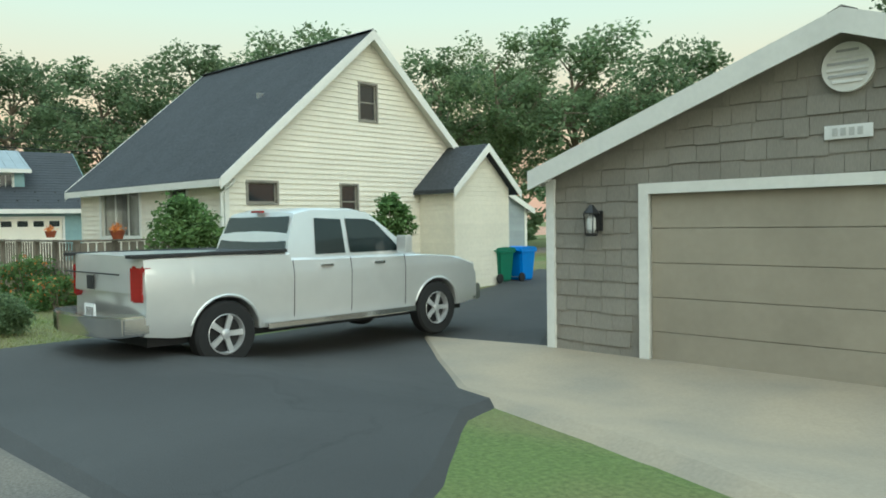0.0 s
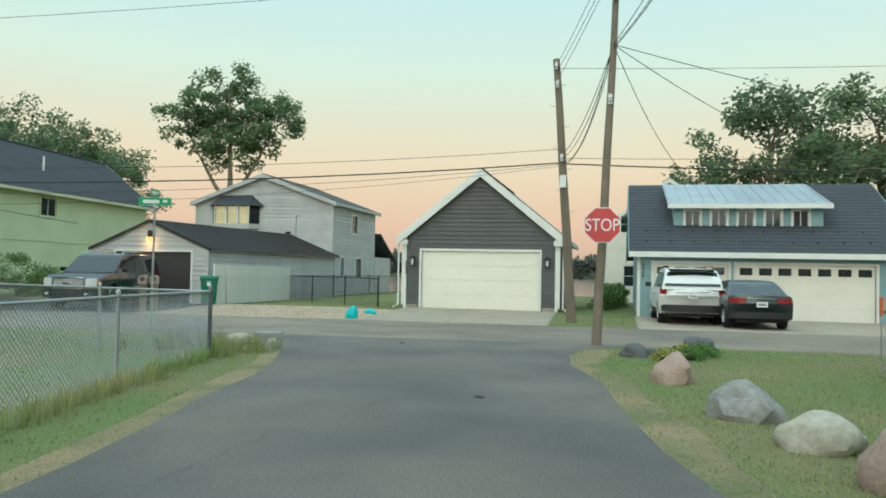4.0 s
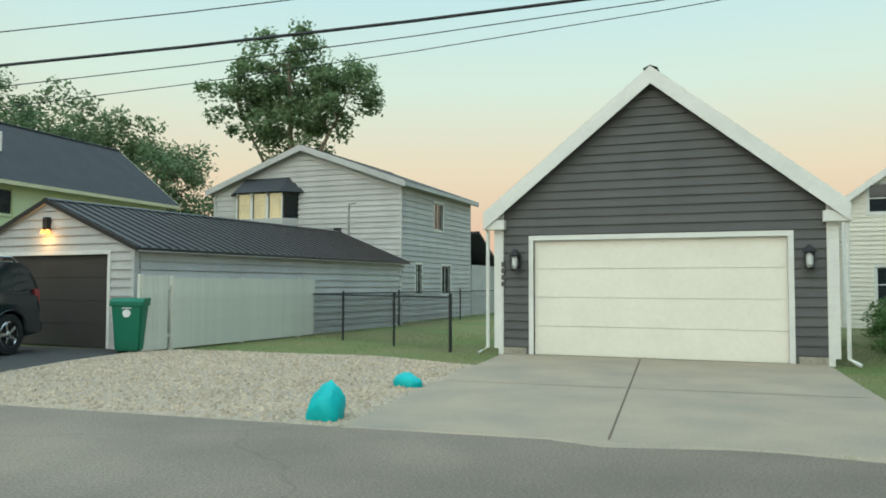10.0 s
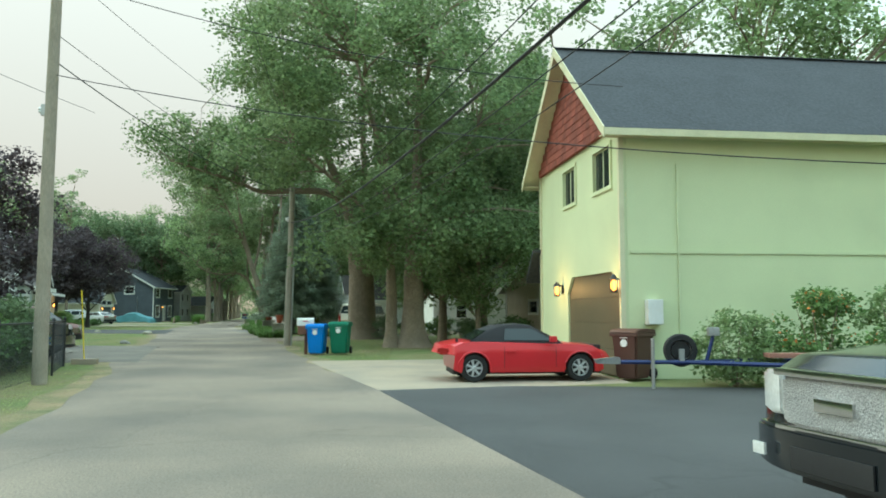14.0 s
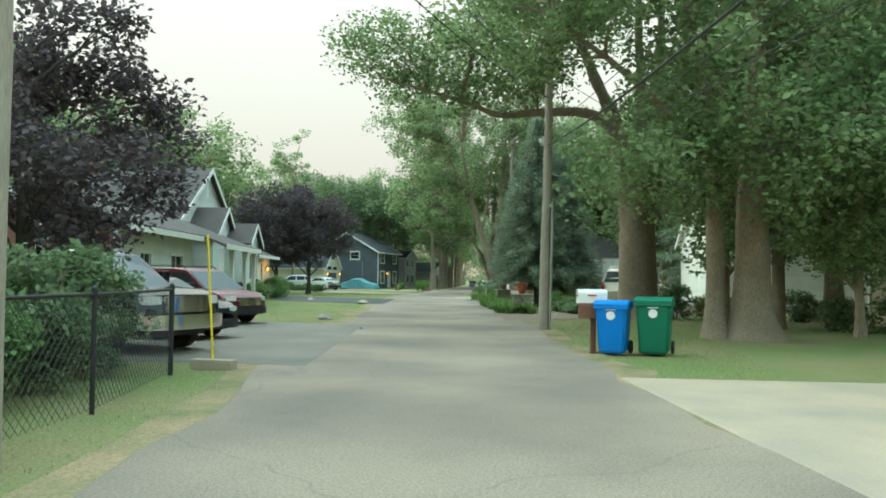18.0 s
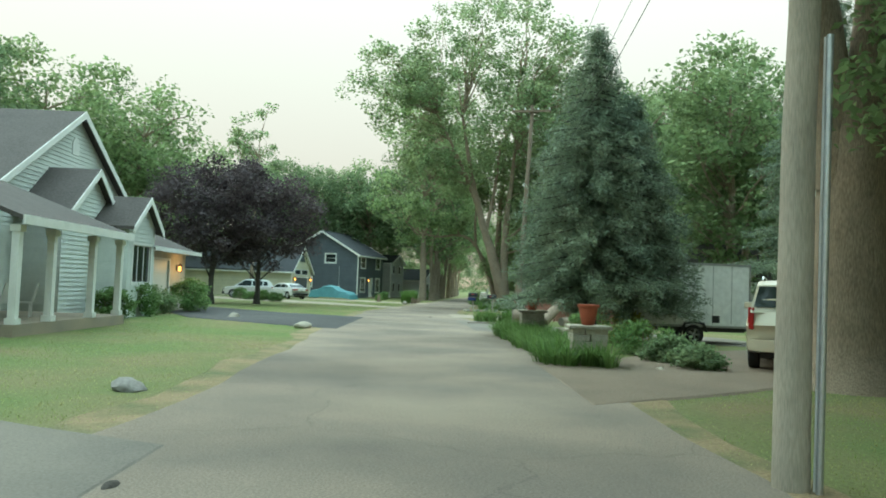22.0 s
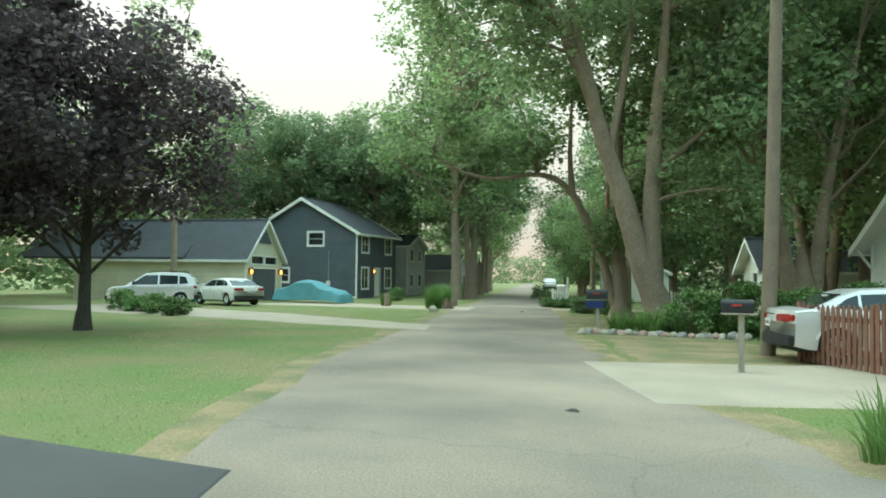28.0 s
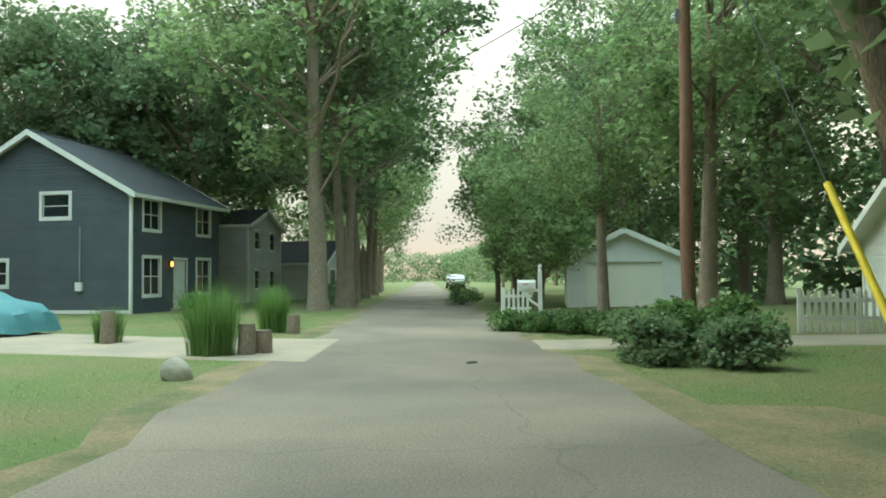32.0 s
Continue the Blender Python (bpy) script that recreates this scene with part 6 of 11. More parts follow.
def white_house(x, y, n, W, L, E, R, label, brace=False, lean=None):
    WL = surf("white_lap", (0.70, 0.71, 0.66), 0.65, grain=14, stain=0.8, vary=0.05, bump=0.08, obj=0.04)
    h = shell_house("house", at_wall(x, y, n), label, W, L, E, R, WL, lean or SHINGLE, WHITE, fronts=[(W * 0.42, W * 0.6, 1.0, 2.1)], rights=[(2.0, 3.2, 1.0, 2.1)], lefts=[(2.0, 3.2, 1.0, 2.1)], board=0.15, over=0.45, roof_over_ends=0.6)
    window(h, (0, 0), 0, W * 0.42, W * 0.6, 1.0, 2.1, 1, 2)
    window(h, (W, 0.142), 90, 2.0, 3.2, 1.0, 2.1, 2, 2)
    window(h, (0, L - 0.142), -90, 2.0, 3.2, 1.0, 2.1, 2, 2)
    if brace:
        for u in (0.05, W - 0.05):
            bm = B()
            tube(bm, [(u, -0.02, E - 0.9), (u, -0.55, E - 0.25)], 0.05, 4)
            part("brace", bm, WHITE, h)
    return h


# the right-hand side of the street
c, s = math.cos(radians(284)), math.sin(radians(284))
white_house(-16.7 - 6.2 * c, 88.0 - 6.2 * s, 194, 6.2, 9, 2.9, 5.2, "small white cottage with brown roof behind the red fence", True, BROWNROOF)
white_house(-19.56, 115.36, 188, 4.4, 13, 2.4, 4.05, "low white house with a long grey roof behind the hedge")
shed = shell_house("garage", at_wall(-28.6, 123.0, 268), "low white garage with a pale metal roof among trees", 4.8, 6.0, 2.2, 3.3, WHITE, SILVERROOF, WHITE, fronts=[(0.8, 4.0, 0.0, 1.95)], board=0.15, over=0.3, category="garage")
sectional_door(shed, (0, 0), 0, 0.8, 4.0, 0.02, 1.95, WHITEDOOR, 4, WHITE, 0.08, label="closed white garage door")


def tall_white_house():
    WL = surf("white_boards", (0.70, 0.70, 0.64), 0.65, grain=14, stain=0.8, vary=0.05, bump=0.08, obj=0.04)
    n = 194
    h = shell_house("house", at_wall(-10.6, 70.6, n), "white house with steep gable behind the trailer", 6.0, 9, 3.9, 6.9, WL, SHINGLE, WHITE, fronts=[(4.3, 4.9, 2.6, 3.5)], rights=[(1.6, 2.4, 1.0, 2.2)], board=0.16, over=0.35)
    window(h, (0, 0), 0, 4.3, 4.9, 2.6, 3.5, 1, 2)
    window(h, (6.0, 0.142), 90, 1.6, 2.4, 1.0, 2.2, 1, 2)


tall_white_house()


def garden_house():
    h = shell_house("house", at_wall(-6.0, 48.5, 194), "beige bungalow with a dark roof among the trees", 8.0, 9, 2.7, 4.4, surf("beige_wall", (0.46, 0.41, 0.30), 0.8), BROWNROOF, WHITE, fronts=[(3.0, 4.0, 1.4, 2.0)], rights=[(1.2, 2.2, 1.4, 2.0)], board=0, over=0.6)
    window(h, (0, 0), 0, 3.0, 4.0, 1.4, 2.0, 1, 1)
    window(h, (8.0, 0.142), 90, 1.2, 2.2, 1.4, 2.0, 1, 1)
    h2 = shell_house("house", at_wall(-46.5, 133.0, 0), "grey two-storey house beyond the slate house", 6.0, 7.0, 4.6, 5.6, GREYBOARD, SHINGLE, WHITE, fronts=[(1.0, 1.9, 3.2, 4.2), (3.8, 4.7, 3.2, 4.2), (1.0, 1.9, 0.8, 2.0), (3.8, 4.7, 0.8, 2.0)], board=0.16)
    for u in (1.0, 3.8):
        for z in (3.2, 0.8):
            window(h2, (0, 0), 0, u, u + 0.9, z, z + 1.1, 1, 2)
    h3 = shell_house("house", at_wall(-43.6, 139.5, -2), "low grey bungalow with a small porch", 6.0, 7.0, 2.5, 3.9, GREYBOARD, SHINGLE, WHITE, fronts=[(1.2, 2.6, 0.9, 2.0), (3.8, 4.8, 0.9, 2.0)], board=0.16)
    window(h3, (0, 0), 0, 1.2, 2.6, 0.9, 2.0, 2, 1)
    window(h3, (0, 0), 0, 3.8, 4.8, 0.9, 2.0, 1, 1)
    # neighbours of the lakeside garages
    h4 = shell_house("house", at_wall(14.5, -4.8, 182), "white clapboard lake house with a dark roof", 7.0, 9.0, 4.4, 7.0, CREAM, SHINGLE, WHITE, fronts=[(0.8, 1.5, 4.0, 5.0), (1.0, 1.8, 0.9, 2.1)], lefts=[(1.5, 2.4, 0.9, 2.1)], board=0.16)
    window(h4, (0, 0), 0, 0.8, 1.5, 4.0, 5.0, 1, 2)
    window(h4, (0, 0), 0, 1.0, 1.8, 0.9, 2.1, 1, 2)
    window(h4, (0, 9 - 0.142), -90, 1.5, 2.4, 0.9, 2.1, 1, 2)
    h5 = shell_house("house", at_wall(-3.0, -20.5, 182), "white wrapped house with gable and paired windows", 8.0, 10.0, 3.4, 6.0, WHITE, SHINGLE, WHITE, fronts=[(1.4, 3.0, 3.0, 3.9), (1.4, 2.6, 1.0, 2.2)], board=0.16)
    window(h5, (0, 0), 0, 1.4, 3.0, 3.0, 3.9, 2, 1)
    window(h5, (0, 0), 0, 1.4, 2.6, 1.0, 2.2, 1, 2)
    h6 = shell_house("shed", at_wall(-13.5, -28.0, 150), "little blue-grey garden shed with white trim", 3.4, 3.4, 2.2, 3.4, surf("blue_grey_boards", (0.32, 0.36, 0.38), 0.7, obj=0.05), SHINGLE, WHITE, fronts=[(1.3, 2.1, 0.0, 1.9)], board=0.14, category="shed")
    sectional_door(h6, (0, 0), 0, 1.3, 2.1, 0.02, 1.9, WHITE, 2, None)


garden_house()

# ---- trees ----
def leaf_mesh(name, centres, radii, per, size, material, seed, flat=0.55, droop=0.0, slim=1.0):
    """Many small bent leaves in clumps round the given centres."""
    rs = np.random.RandomState(seed)
    c = np.repeat(np.array(centres), per, 0)
    r = np.repeat(np.array(radii), per)[:, None]
    n = len(c)
    d = rs.normal(size=(n, 3))
    d /= np.linalg.norm(d, axis=1)[:, None]
    p = c + d * r * (rs.rand(n, 1) ** 0.45) * np.array([1, 1, 0.75])
    ax = rs.normal(size=(n, 3)) * np.array([1, 1, flat])
    ax[:, 2] -= droop
    ax /= np.linalg.norm(ax, axis=1)[:, None]
    up = rs.normal(size=(n, 3)) * 0.8 + np.array([0, 0, 1.0])
    sd = np.cross(ax, up)
    sd /= np.linalg.norm(sd, axis=1)[:, None] + 1e-9
    s = size * rs.uniform(0.6, 1.35, (n, 1))
    w = s * rs.uniform(0.5, 0.75, (n, 1)) * slim
    nb = np.cross(sd, ax) * s * 0.12
    v = np.stack([p, p + ax * s * 0.5 + sd * w * 0.5 + nb, p + ax * s, p + ax * s * 0.5 - sd * w * 0.5 + nb], 1).reshape(-1, 3)
    me = bpy.data.meshes.new(name)
    me.vertices.add(4 * n)
    me.vertices.foreach_set("co", v.astype(np.float32).ravel())
    me.loops.add(4 * n)
    me.loops.foreach_set("vertex_index", np.arange(4 * n, dtype=np.int32))
    me.polygons.add(n)
    me.polygons.foreach_set("loop_start", np.arange(0, 4 * n, 4, dtype=np.int32))
    me.polygons.foreach_set("loop_total", np.full(n, 4, dtype=np.int32))
    me.update(calc_edges=True)
    me.materials.append(material)
    return me


def bend(a, b, sag, rnd, n=5):
    """A limb's line from a to b that first rises, then spreads."""
    a, b = Vector(a), Vector(b)
    pts = []
    for i in range(n + 1):
        k = i / n
        p = a.lerp(b, k)
        p.z += sag * math.sin(math.pi * k) * (b - a).length
        j = 0.05 * (b - a).length * math.sin(math.pi * k)
        pts.append(p + Vector((rnd.uniform(-j, j), rnd.uniform(-j, j), 0)))
    return pts


def broadleaf(seed, H, base, R, trunk_r, stems=1, clumps=110, per=85, size=0.3, leafm=None, bark=None, flatten=1.0, gaps=0.05, lean=(0, 0), clump_r=1.0, splay=0.12, fork=0.13):
    """Meshes of a broad-leaved tree: a branching trunk and a crown of leaf clumps with gaps. base: height where the crown begins."""
    rnd = random.Random(seed)
    centres, radii = [], []
    cz = (H + base) / 2
    tries = 0
    while len(centres) < clumps and tries < clumps * 40:
        tries += 1
        d = Vector((rnd.gauss(0, 1), rnd.gauss(0, 1), rnd.gauss(0, 1))).normalized() * (rnd.random() ** 0.36)
        k = 1 + 0.3 * noise.noise(Vector((d.x * 1.7 + seed, d.y * 1.7, d.z * 1.7)))
        p = Vector((d.x * R * k + lean[0] * (d.z + 1) * 0.5, d.y * R * k + lean[1] * (d.z + 1) * 0.5, cz + d.z * (H - base) / 2 * flatten))
        if noise.noise(p * 0.42 + Vector((seed * 3.1, 0, 0))) < gaps - 0.12:
            continue
        centres.append(p)
        radii.append(clump_r * rnd.uniform(0.65, 1.25))
    crown = leaf_mesh("crown", [tuple(c) for c in centres], radii, per, size, leafm or LEAF, seed)
    bm = B()
    tops = []
    for s in range(stems):
        a = 2 * math.pi * s / stems + seed
        off = 0.0 if stems == 1 else trunk_r * 0.75
        fx, fy = off * math.cos(a), off * math.sin(a)
        sp = splay * H * (0.25 if stems == 1 else 1)
        hh = H * rnd.uniform(0.72, 0.84)
        pts, rr = [], []
        n = 9
        for i in range(n + 1):
            k = i / n
            x = fx + sp * math.cos(a) * k ** 1.4 + lean[0] * k * 0.7 + 0.12 * math.sin(k * 7 + seed) * k
            y = fy + sp * math.sin(a) * k ** 1.4 + lean[1] * k * 0.7 + 0.12 * math.cos(k * 6 + seed) * k
            pts.append((x, y, -0.15 + hh * k))
            r = trunk_r * (1 if stems == 1 else 0.72)
            rr.append(r * (1.45 if i == 0 else 1.0 - 0.82 * k))
        pts.insert(1, (pts[0][0], pts[0][1], 0.35))
        rr.insert(1, rr[0] * 0.76)
        tube(bm, pts, rr, 11)
        tops.append(pts)
    if stems > 1:
        top = H * fork
        tube(bm, [(0, 0, -0.15), (0, 0, 0.4), (0, 0, top * 0.6), (0, 0, top), (0, 0, top * 1.3)], [trunk_r * 1.75, trunk_r * 1.3, trunk_r * 1.12, trunk_r * 0.7, trunk_r * 0.12], 16)
    bmesh.ops.recalc_face_normals(bm, faces=bm.faces)
    for v in bm.verts:
        v.co += Vector((v.co.x, v.co.y, 0)).normalized() * 0.16 * trunk_r * noise.noise(Vector((v.co.x * 4, v.co.y * 4, v.co.z * 0.9)))
    trunk = mesh_of(bm, "trunk", bark or BARK, 50)
    bm = B()
    order = sorted(range(len(centres)), key=lambda i: rnd.random())[:max(14, len(centres) // 4)]
    for i in order:
        c = centres[i]
        pts = min(tops, key=lambda t: min((Vector(q) - c).length for q in t))
        z = max(base * 0.75, c.z - (0.35 + 0.3 * rnd.random()) * math.hypot(c.x, c.y) - 0.6)
        q = min(pts[2:], key=lambda q: abs(q[2] - z))
        L = (c - Vector(q)).length
        r0 = min(trunk_r * 0.32, 0.02 + 0.015 * L)
        line = bend(q, c, 0.08, rnd)
        tube(bm, line, [r0 * (1 - 0.85 * k / 5) for k in range(6)], 6)
        for _ in range(2):
            j = min(range(len(centres)), key=lambda m: (centres[m] - c).length + (99 if m == i else 0) + rnd.random() * 2)
            tube(bm, bend(line[3], centres[j], 0.05, rnd, 3), [r0 * 0.45, r0 * 0.3, r0 * 0.2, 0.008], 5)
    limbs = mesh_of(bm, "branch_frame", bark or BARK, 60)
    return trunk, limbs, crown


def swept(pts, n=4):
    """A smooth line through a few bends."""
    v = [Vector(p) for p in pts]
    v = [v[0] * 2 - v[1]] + v + [v[-1] * 2 - v[-2]]
    out = []
    for a, b, c, d in zip(v, v[1:], v[2:], v[3:]):
        for k in range(n):
            t = k / n
            out.append(0.5 * (2 * b + (c - a) * t + (2 * a - 5 * b + 4 * c - d) * t * t + (3 * b - a - 3 * c + d) * t ** 3))
    out.append(v[-2])
    return out


def shaped_tree(seed, limbs, masses, leafm=None, bark=None, per=80, size=0.26, clump_r=1.0, gaps=0.0):
    """A tree of a form of its own. limbs: (bends, thick end, thin end); masses of foliage: (centre, radii, clumps)."""
    rnd = random.Random(seed)
    bm = B()
    stations = []
    for pts, r0, r1 in limbs:
        line = swept(pts)
        n = len(line) - 1
        flare = [1.0 + (0.45 * max(0.0, 1 - p.z / 0.9) ** 2 if pts[0][2] < 0.2 else 0) for p in line]
        tube(bm, line, [(r0 + (r1 - r0) * (k / n) ** 0.8) * f for k, f in enumerate(flare)], 13)
        stations += [(p, r0 + (r1 - r0) * k / n) for k, p in enumerate(line) if p.z > 2.2]
    for v in bm.verts:
        v.co += Vector((noise.noise(Vector((v.co.x * 3.1, v.co.y * 3.1, v.co.z * 0.8 + seed))), noise.noise(Vector((v.co.y * 3.1, v.co.x * 3.1, v.co.z * 0.8 - seed))), 0)) * 0.07
    bmesh.ops.recalc_face_normals(bm, faces=bm.faces)
    trunk = mesh_of(bm, "trunk", bark or BARK, 60)
    centres, radii = [], []
    for (cx, cy, cz), (rx, ry, rz), count in masses:
        k = tries = 0
        while k < count and tries < count * 30:
            tries += 1
            d = Vector((rnd.gauss(0, 1), rnd.gauss(0, 1), rnd.gauss(0, 1))).normalized() * (rnd.random() ** 0.4)
            q = 1 + 0.25 * noise.noise(d * 1.8 + Vector((seed, 0, 0)))
            c = Vector((cx + d.x * rx * q, cy + d.y * ry * q, cz + d.z * rz * q))
            if noise.noise(c * 0.5 + Vector((seed * 3.1, 0, 0))) < gaps - 0.2:
                continue
            centres.append(c)
            radii.append(clump_r * rnd.uniform(0.6, 1.25))
            k += 1
    crown = leaf_mesh("crown", [tuple(c) for c in centres], radii, per, size, leafm or LEAF, seed)
    bm = B()
    for i, c in enumerate(centres):
        if i % 3:
            continue
        a, ra = min(stations, key=lambda q: (q[0] - c).length + 1.5 * max(0.0, q[0].z - c.z))
        L = (c - a).length
        r0 = min(ra * 0.7, 0.02 + 0.014 * L)
        tube(bm, bend(a, c, 0.08, rnd), [r0 * (1 - 0.85 * k / 5) for k in range(6)], 6)
    limbs_mesh = mesh_of(bm, "branch_frame", bark or BARK, 60)
    return trunk, limbs_mesh, crown


def conifer(seed, H, R, trunk_r, leafm=None, tiers=26, size=0.17, base=0.6, ragged=0.25):
    rnd = random.Random(seed)
    bm = B()
    tube(bm, [(0, 0, -0.1), (0, 0, 0.3), (0, 0, H * 0.5), (0, 0, H)], [trunk_r * 1.3, trunk_r, trunk_r * 0.6, 0.02], 9)
    trunk = mesh_of(bm, "trunk", DARKBARK, 50)
    bm = B()
    centres, radii = [], []
    for t in range(tiers):
        k = t / (tiers - 1)
        z = base + (H - base) * k ** 0.9
        rr = R * (1 - k) ** 0.85 * (1 + ragged * rnd.uniform(-0.6, 0.5)) + 0.12
        n = max(4, int(11 * (1 - k) + 4))
        for i in range(n):
            a = 2 * math.pi * (i + rnd.random() * 0.7) / n + t
            L = rr * rnd.uniform(0.75, 1.1)
            tip = Vector((L * math.cos(a), L * math.sin(a), z - 0.18 * L + rnd.uniform(-0.1, 0.1)))
            tube(bm, [(0, 0, z + 0.1), tuple(tip.lerp(Vector((0, 0, z + 0.15)), 0.45)), tuple(tip)], [0.035, 0.022, 0.008], 4)
            m = max(2, int(L / 0.32))
            for q in range(m):
                f = (q + 1) / m
                centres.append(tuple(Vector((0, 0, z + 0.1)).lerp(tip, f) + Vector((0, 0, -0.05 * f))))
                radii.append(0.2 + 0.24 * (1 - f) + 0.1)
    limbs = mesh_of(bm, "branch_frame", DARKBARK)
    per = 74
    crown = leaf_mesh("crown", centres, radii, per, size, leafm or NEEDLE, seed, flat=0.35, droop=0.5, slim=0.3)
    return trunk, limbs, crown


def plant_tree(meshes, x, y, turn, scale, label, category="tree", group="", name="tree", tall=1.0):
    t = thing(name, pose(x, y, land(x, y), 0, 0, turn) @ Matrix.Diagonal((scale, scale, scale * tall, 1)), label, category, group)
    for n, me in zip(("trunk", "branch_frame", "crown"), meshes):
        ob = new(n, me)
        ob.parent = t
    return t


OAK = broadleaf(11, 17.5, 6.5, 6.2, 0.42, clumps=120, per=95, size=0.34, leafm=LEAFDARK, gaps=0.1, clump_r=1.15)
OAKB = broadleaf(12, 14.0, 4.0, 5.6, 0.38, clumps=110, per=95, size=0.34, leafm=LEAFDARK, gaps=0.1, clump_r=1.15)
MAPLEB = broadleaf(22, 17.5, 5.5, 6.2, 0.42, stems=2, clumps=135, per=72, size=0.27, leafm=LEAF, gaps=0.12, clump_r=1.15, splay=0.14)
ROWTREE = broadleaf(34, 21.0, 4.6, 5.4, 0.33, clumps=170, per=60, size=0.30, leafm=LEAF, gaps=0.1, clump_r=1.2)
ROWTREEB = broadleaf(35, 20.0, 3.6, 5.6, 0.32, stems=2, clumps=190, per=60, size=0.30, leafm=LEAFDARK, gaps=0.1, clump_r=1.2, splay=0.08)
WOODTREE = broadleaf(36, 18.0, 2.5, 5.6, 0.36, clumps=180, per=58, size=0.38, leafm=LEAF, gaps=0.0, clump_r=1.4)
TALL = broadleaf(31, 19.0, 6.0, 4.8, 0.42, clumps=125, per=72, size=0.30, leafm=LEAF, gaps=0.12, clump_r=1.1)
TALLB = broadleaf(32, 18.0, 3.0, 5.2, 0.36, clumps=130, per=75, size=0.31, leafm=LEAFDARK, gaps=0.05, clump_r=1.2)
WILLOW = broadleaf(41, 20.0, 6.0, 6.2, 0.46, stems=2, clumps=140, per=80, size=0.30, leafm=LEAFLIGHT, gaps=0.16, clump_r=1.0, splay=0.14)
SMALL = broadleaf(51, 7.0, 1.2, 2.8, 0.14, clumps=90, per=150, size=0.15, leafm=LEAF, gaps=-0.05, clump_r=0.7)
PLUM = broadleaf(61, 7.6, 1.9, 3.4, 0.16, clumps=130, per=150, size=0.16, leafm=PURPLE, gaps=-0.12, clump_r=0.75, bark=DARKBARK)
THIN = broadleaf(71, 19.0, 10.0, 3.0, 0.2, clumps=34, per=60, size=0.3, leafm=LEAFLIGHT, gaps=0.1, clump_r=0.8)
SPRUCE = conifer(81, 9.8, 2.85, 0.2, tiers=32, base=1.75)
SPRUCEB = conifer(82, 17.0, 3.4, 0.28, tiers=34, size=0.22, base=2.0, ragged=0.5)

# beyond the lakeside houses
LOBED = shaped_tree(13, [([(0, 0, -0.15), (0, 0.1, 3), (0.1, 0, 7), (0, 0, 11), (0, 0.2, 16)], 0.5, 0.08), ([(0.1, 0, 6.5), (0, 2, 9.5), (0, 4.2, 13.5)], 0.22, 0.05), ([(0.1, 0, 7), (0, -2, 9.8), (0, -4, 13)], 0.22, 0.05)],
                    [((0, 4.3, 14.2), (2.2, 2.3, 2.4), 30), ((0.3, 0.2, 15.6), (2.8, 2.9, 2.9), 46), ((0, -3.9, 13.6), (2.4, 2.5, 2.6), 36), ((0, 0.2, 11.6), (3, 3.4, 1.9), 34)], leafm=LEAFDARK, per=110, size=0.3, clump_r=0.85)
plant_tree(LOBED, 27, 26.0, 0, 1.0, "lone broad oak with a lobed dark green crown")
for i, (x, y, m, s) in enumerate(((23, -15, OAKB, 1.0), (18, -20.5, OAKB, 0.95), (14, -26, OAKB, 1.0), (8, -31, OAKB, 1.05))):
    plant_tree(m, x, y, i * 70, s, "leafy dark green oak behind the garages", group="oaks behind the garages")
for i, (x, y, m, s) in enumerate(((-6, -37, TALL, 0.66), (-9.5, -40, OAKB, 0.9), (-2, -36, OAKB, 0.85), (-16.5, -40, OAKB, 0.72), (-22, -56, OAKB, 0.95), (-27, -44, OAKB, 0.9), (2, -44, OAKB, 0.9))):
    plant_tree(m, x, y, i * 50, s, "full green tree behind the cream house", group="trees behind the cream house")
for i, (x, y, m, s) in enumerate(((7, 47, TALL, 1.1), (11, 45, TALL, 1.05), (3, 50, TALLB, 1.05), (17, 44, TALLB, 0.9), (22, 44, OAK, 0.9), (27, 41, OAK, 0.82), (33, 42, OAKB, 0.95), (14, 52, TALLB, 0.9), (-1, 45, MAPLEB, 1.0))):
    plant_tree(m, x, y, i * 80 + 20, s, "tall green tree behind the pale green house", group="trees behind the green house")

# along the street
plant_tree(TALLB, -9.6, 45.0, 60, 0.62, "slim tree with low drooping leaves before the white house")
plant_tree(SMALL, -8.2, 41.6, 200, 1.0, "small leafy tree beside the huge maple")
plant_tree(shaped_tree(24, [([(0.35, 0, -0.15), (0.33, 0, 1.2), (0.3, 0, 3.5), (0.38, 0, 6), (0.5, 0.1, 9), (0.6, 0.2, 13)], 0.60, 0.1),
                           ([(-0.6, -0.1, -0.15), (-0.6, -0.1, 1.2), (-0.65, -0.12, 3.5), (-0.85, -0.2, 6.5), (-1.3, -0.4, 9), (-2.1, -0.5, 12)], 0.30, 0.07),
                           ([(0.3, 0, 3.6), (0.9, 0.2, 5.2), (1.7, 0.3, 7), (3.1, 0.5, 9.5)], 0.26, 0.06),
                           ([(0.3, 0, 4.2), (-0.2, 0.5, 6), (-1.4, 1.0, 9.5)], 0.24, 0.06),
                           ([(-0.7, -0.15, 4.4), (-2.2, -0.6, 6.2), (-4.6, -1.1, 8.2)], 0.16, 0.05)],
                       [((0, 0, 11.5), (6.6, 6.4, 6.3), 215), ((-0.6, -2.2, 4.9), (3.8, 2.0, 2.2), 46), ((3.6, 0, 6.4), (3.6, 3.4, 3.4), 52), ((-4.6, -1.0, 9.2), (3.2, 3.0, 3.2), 44), ((-5.2, 0, 14.2), (3.4, 3.4, 3.6), 56)], per=170, size=0.175, clump_r=1.05),
           -11.4, 40.2, 0, 1.0, "huge twin-trunked maple with low hanging leaves")
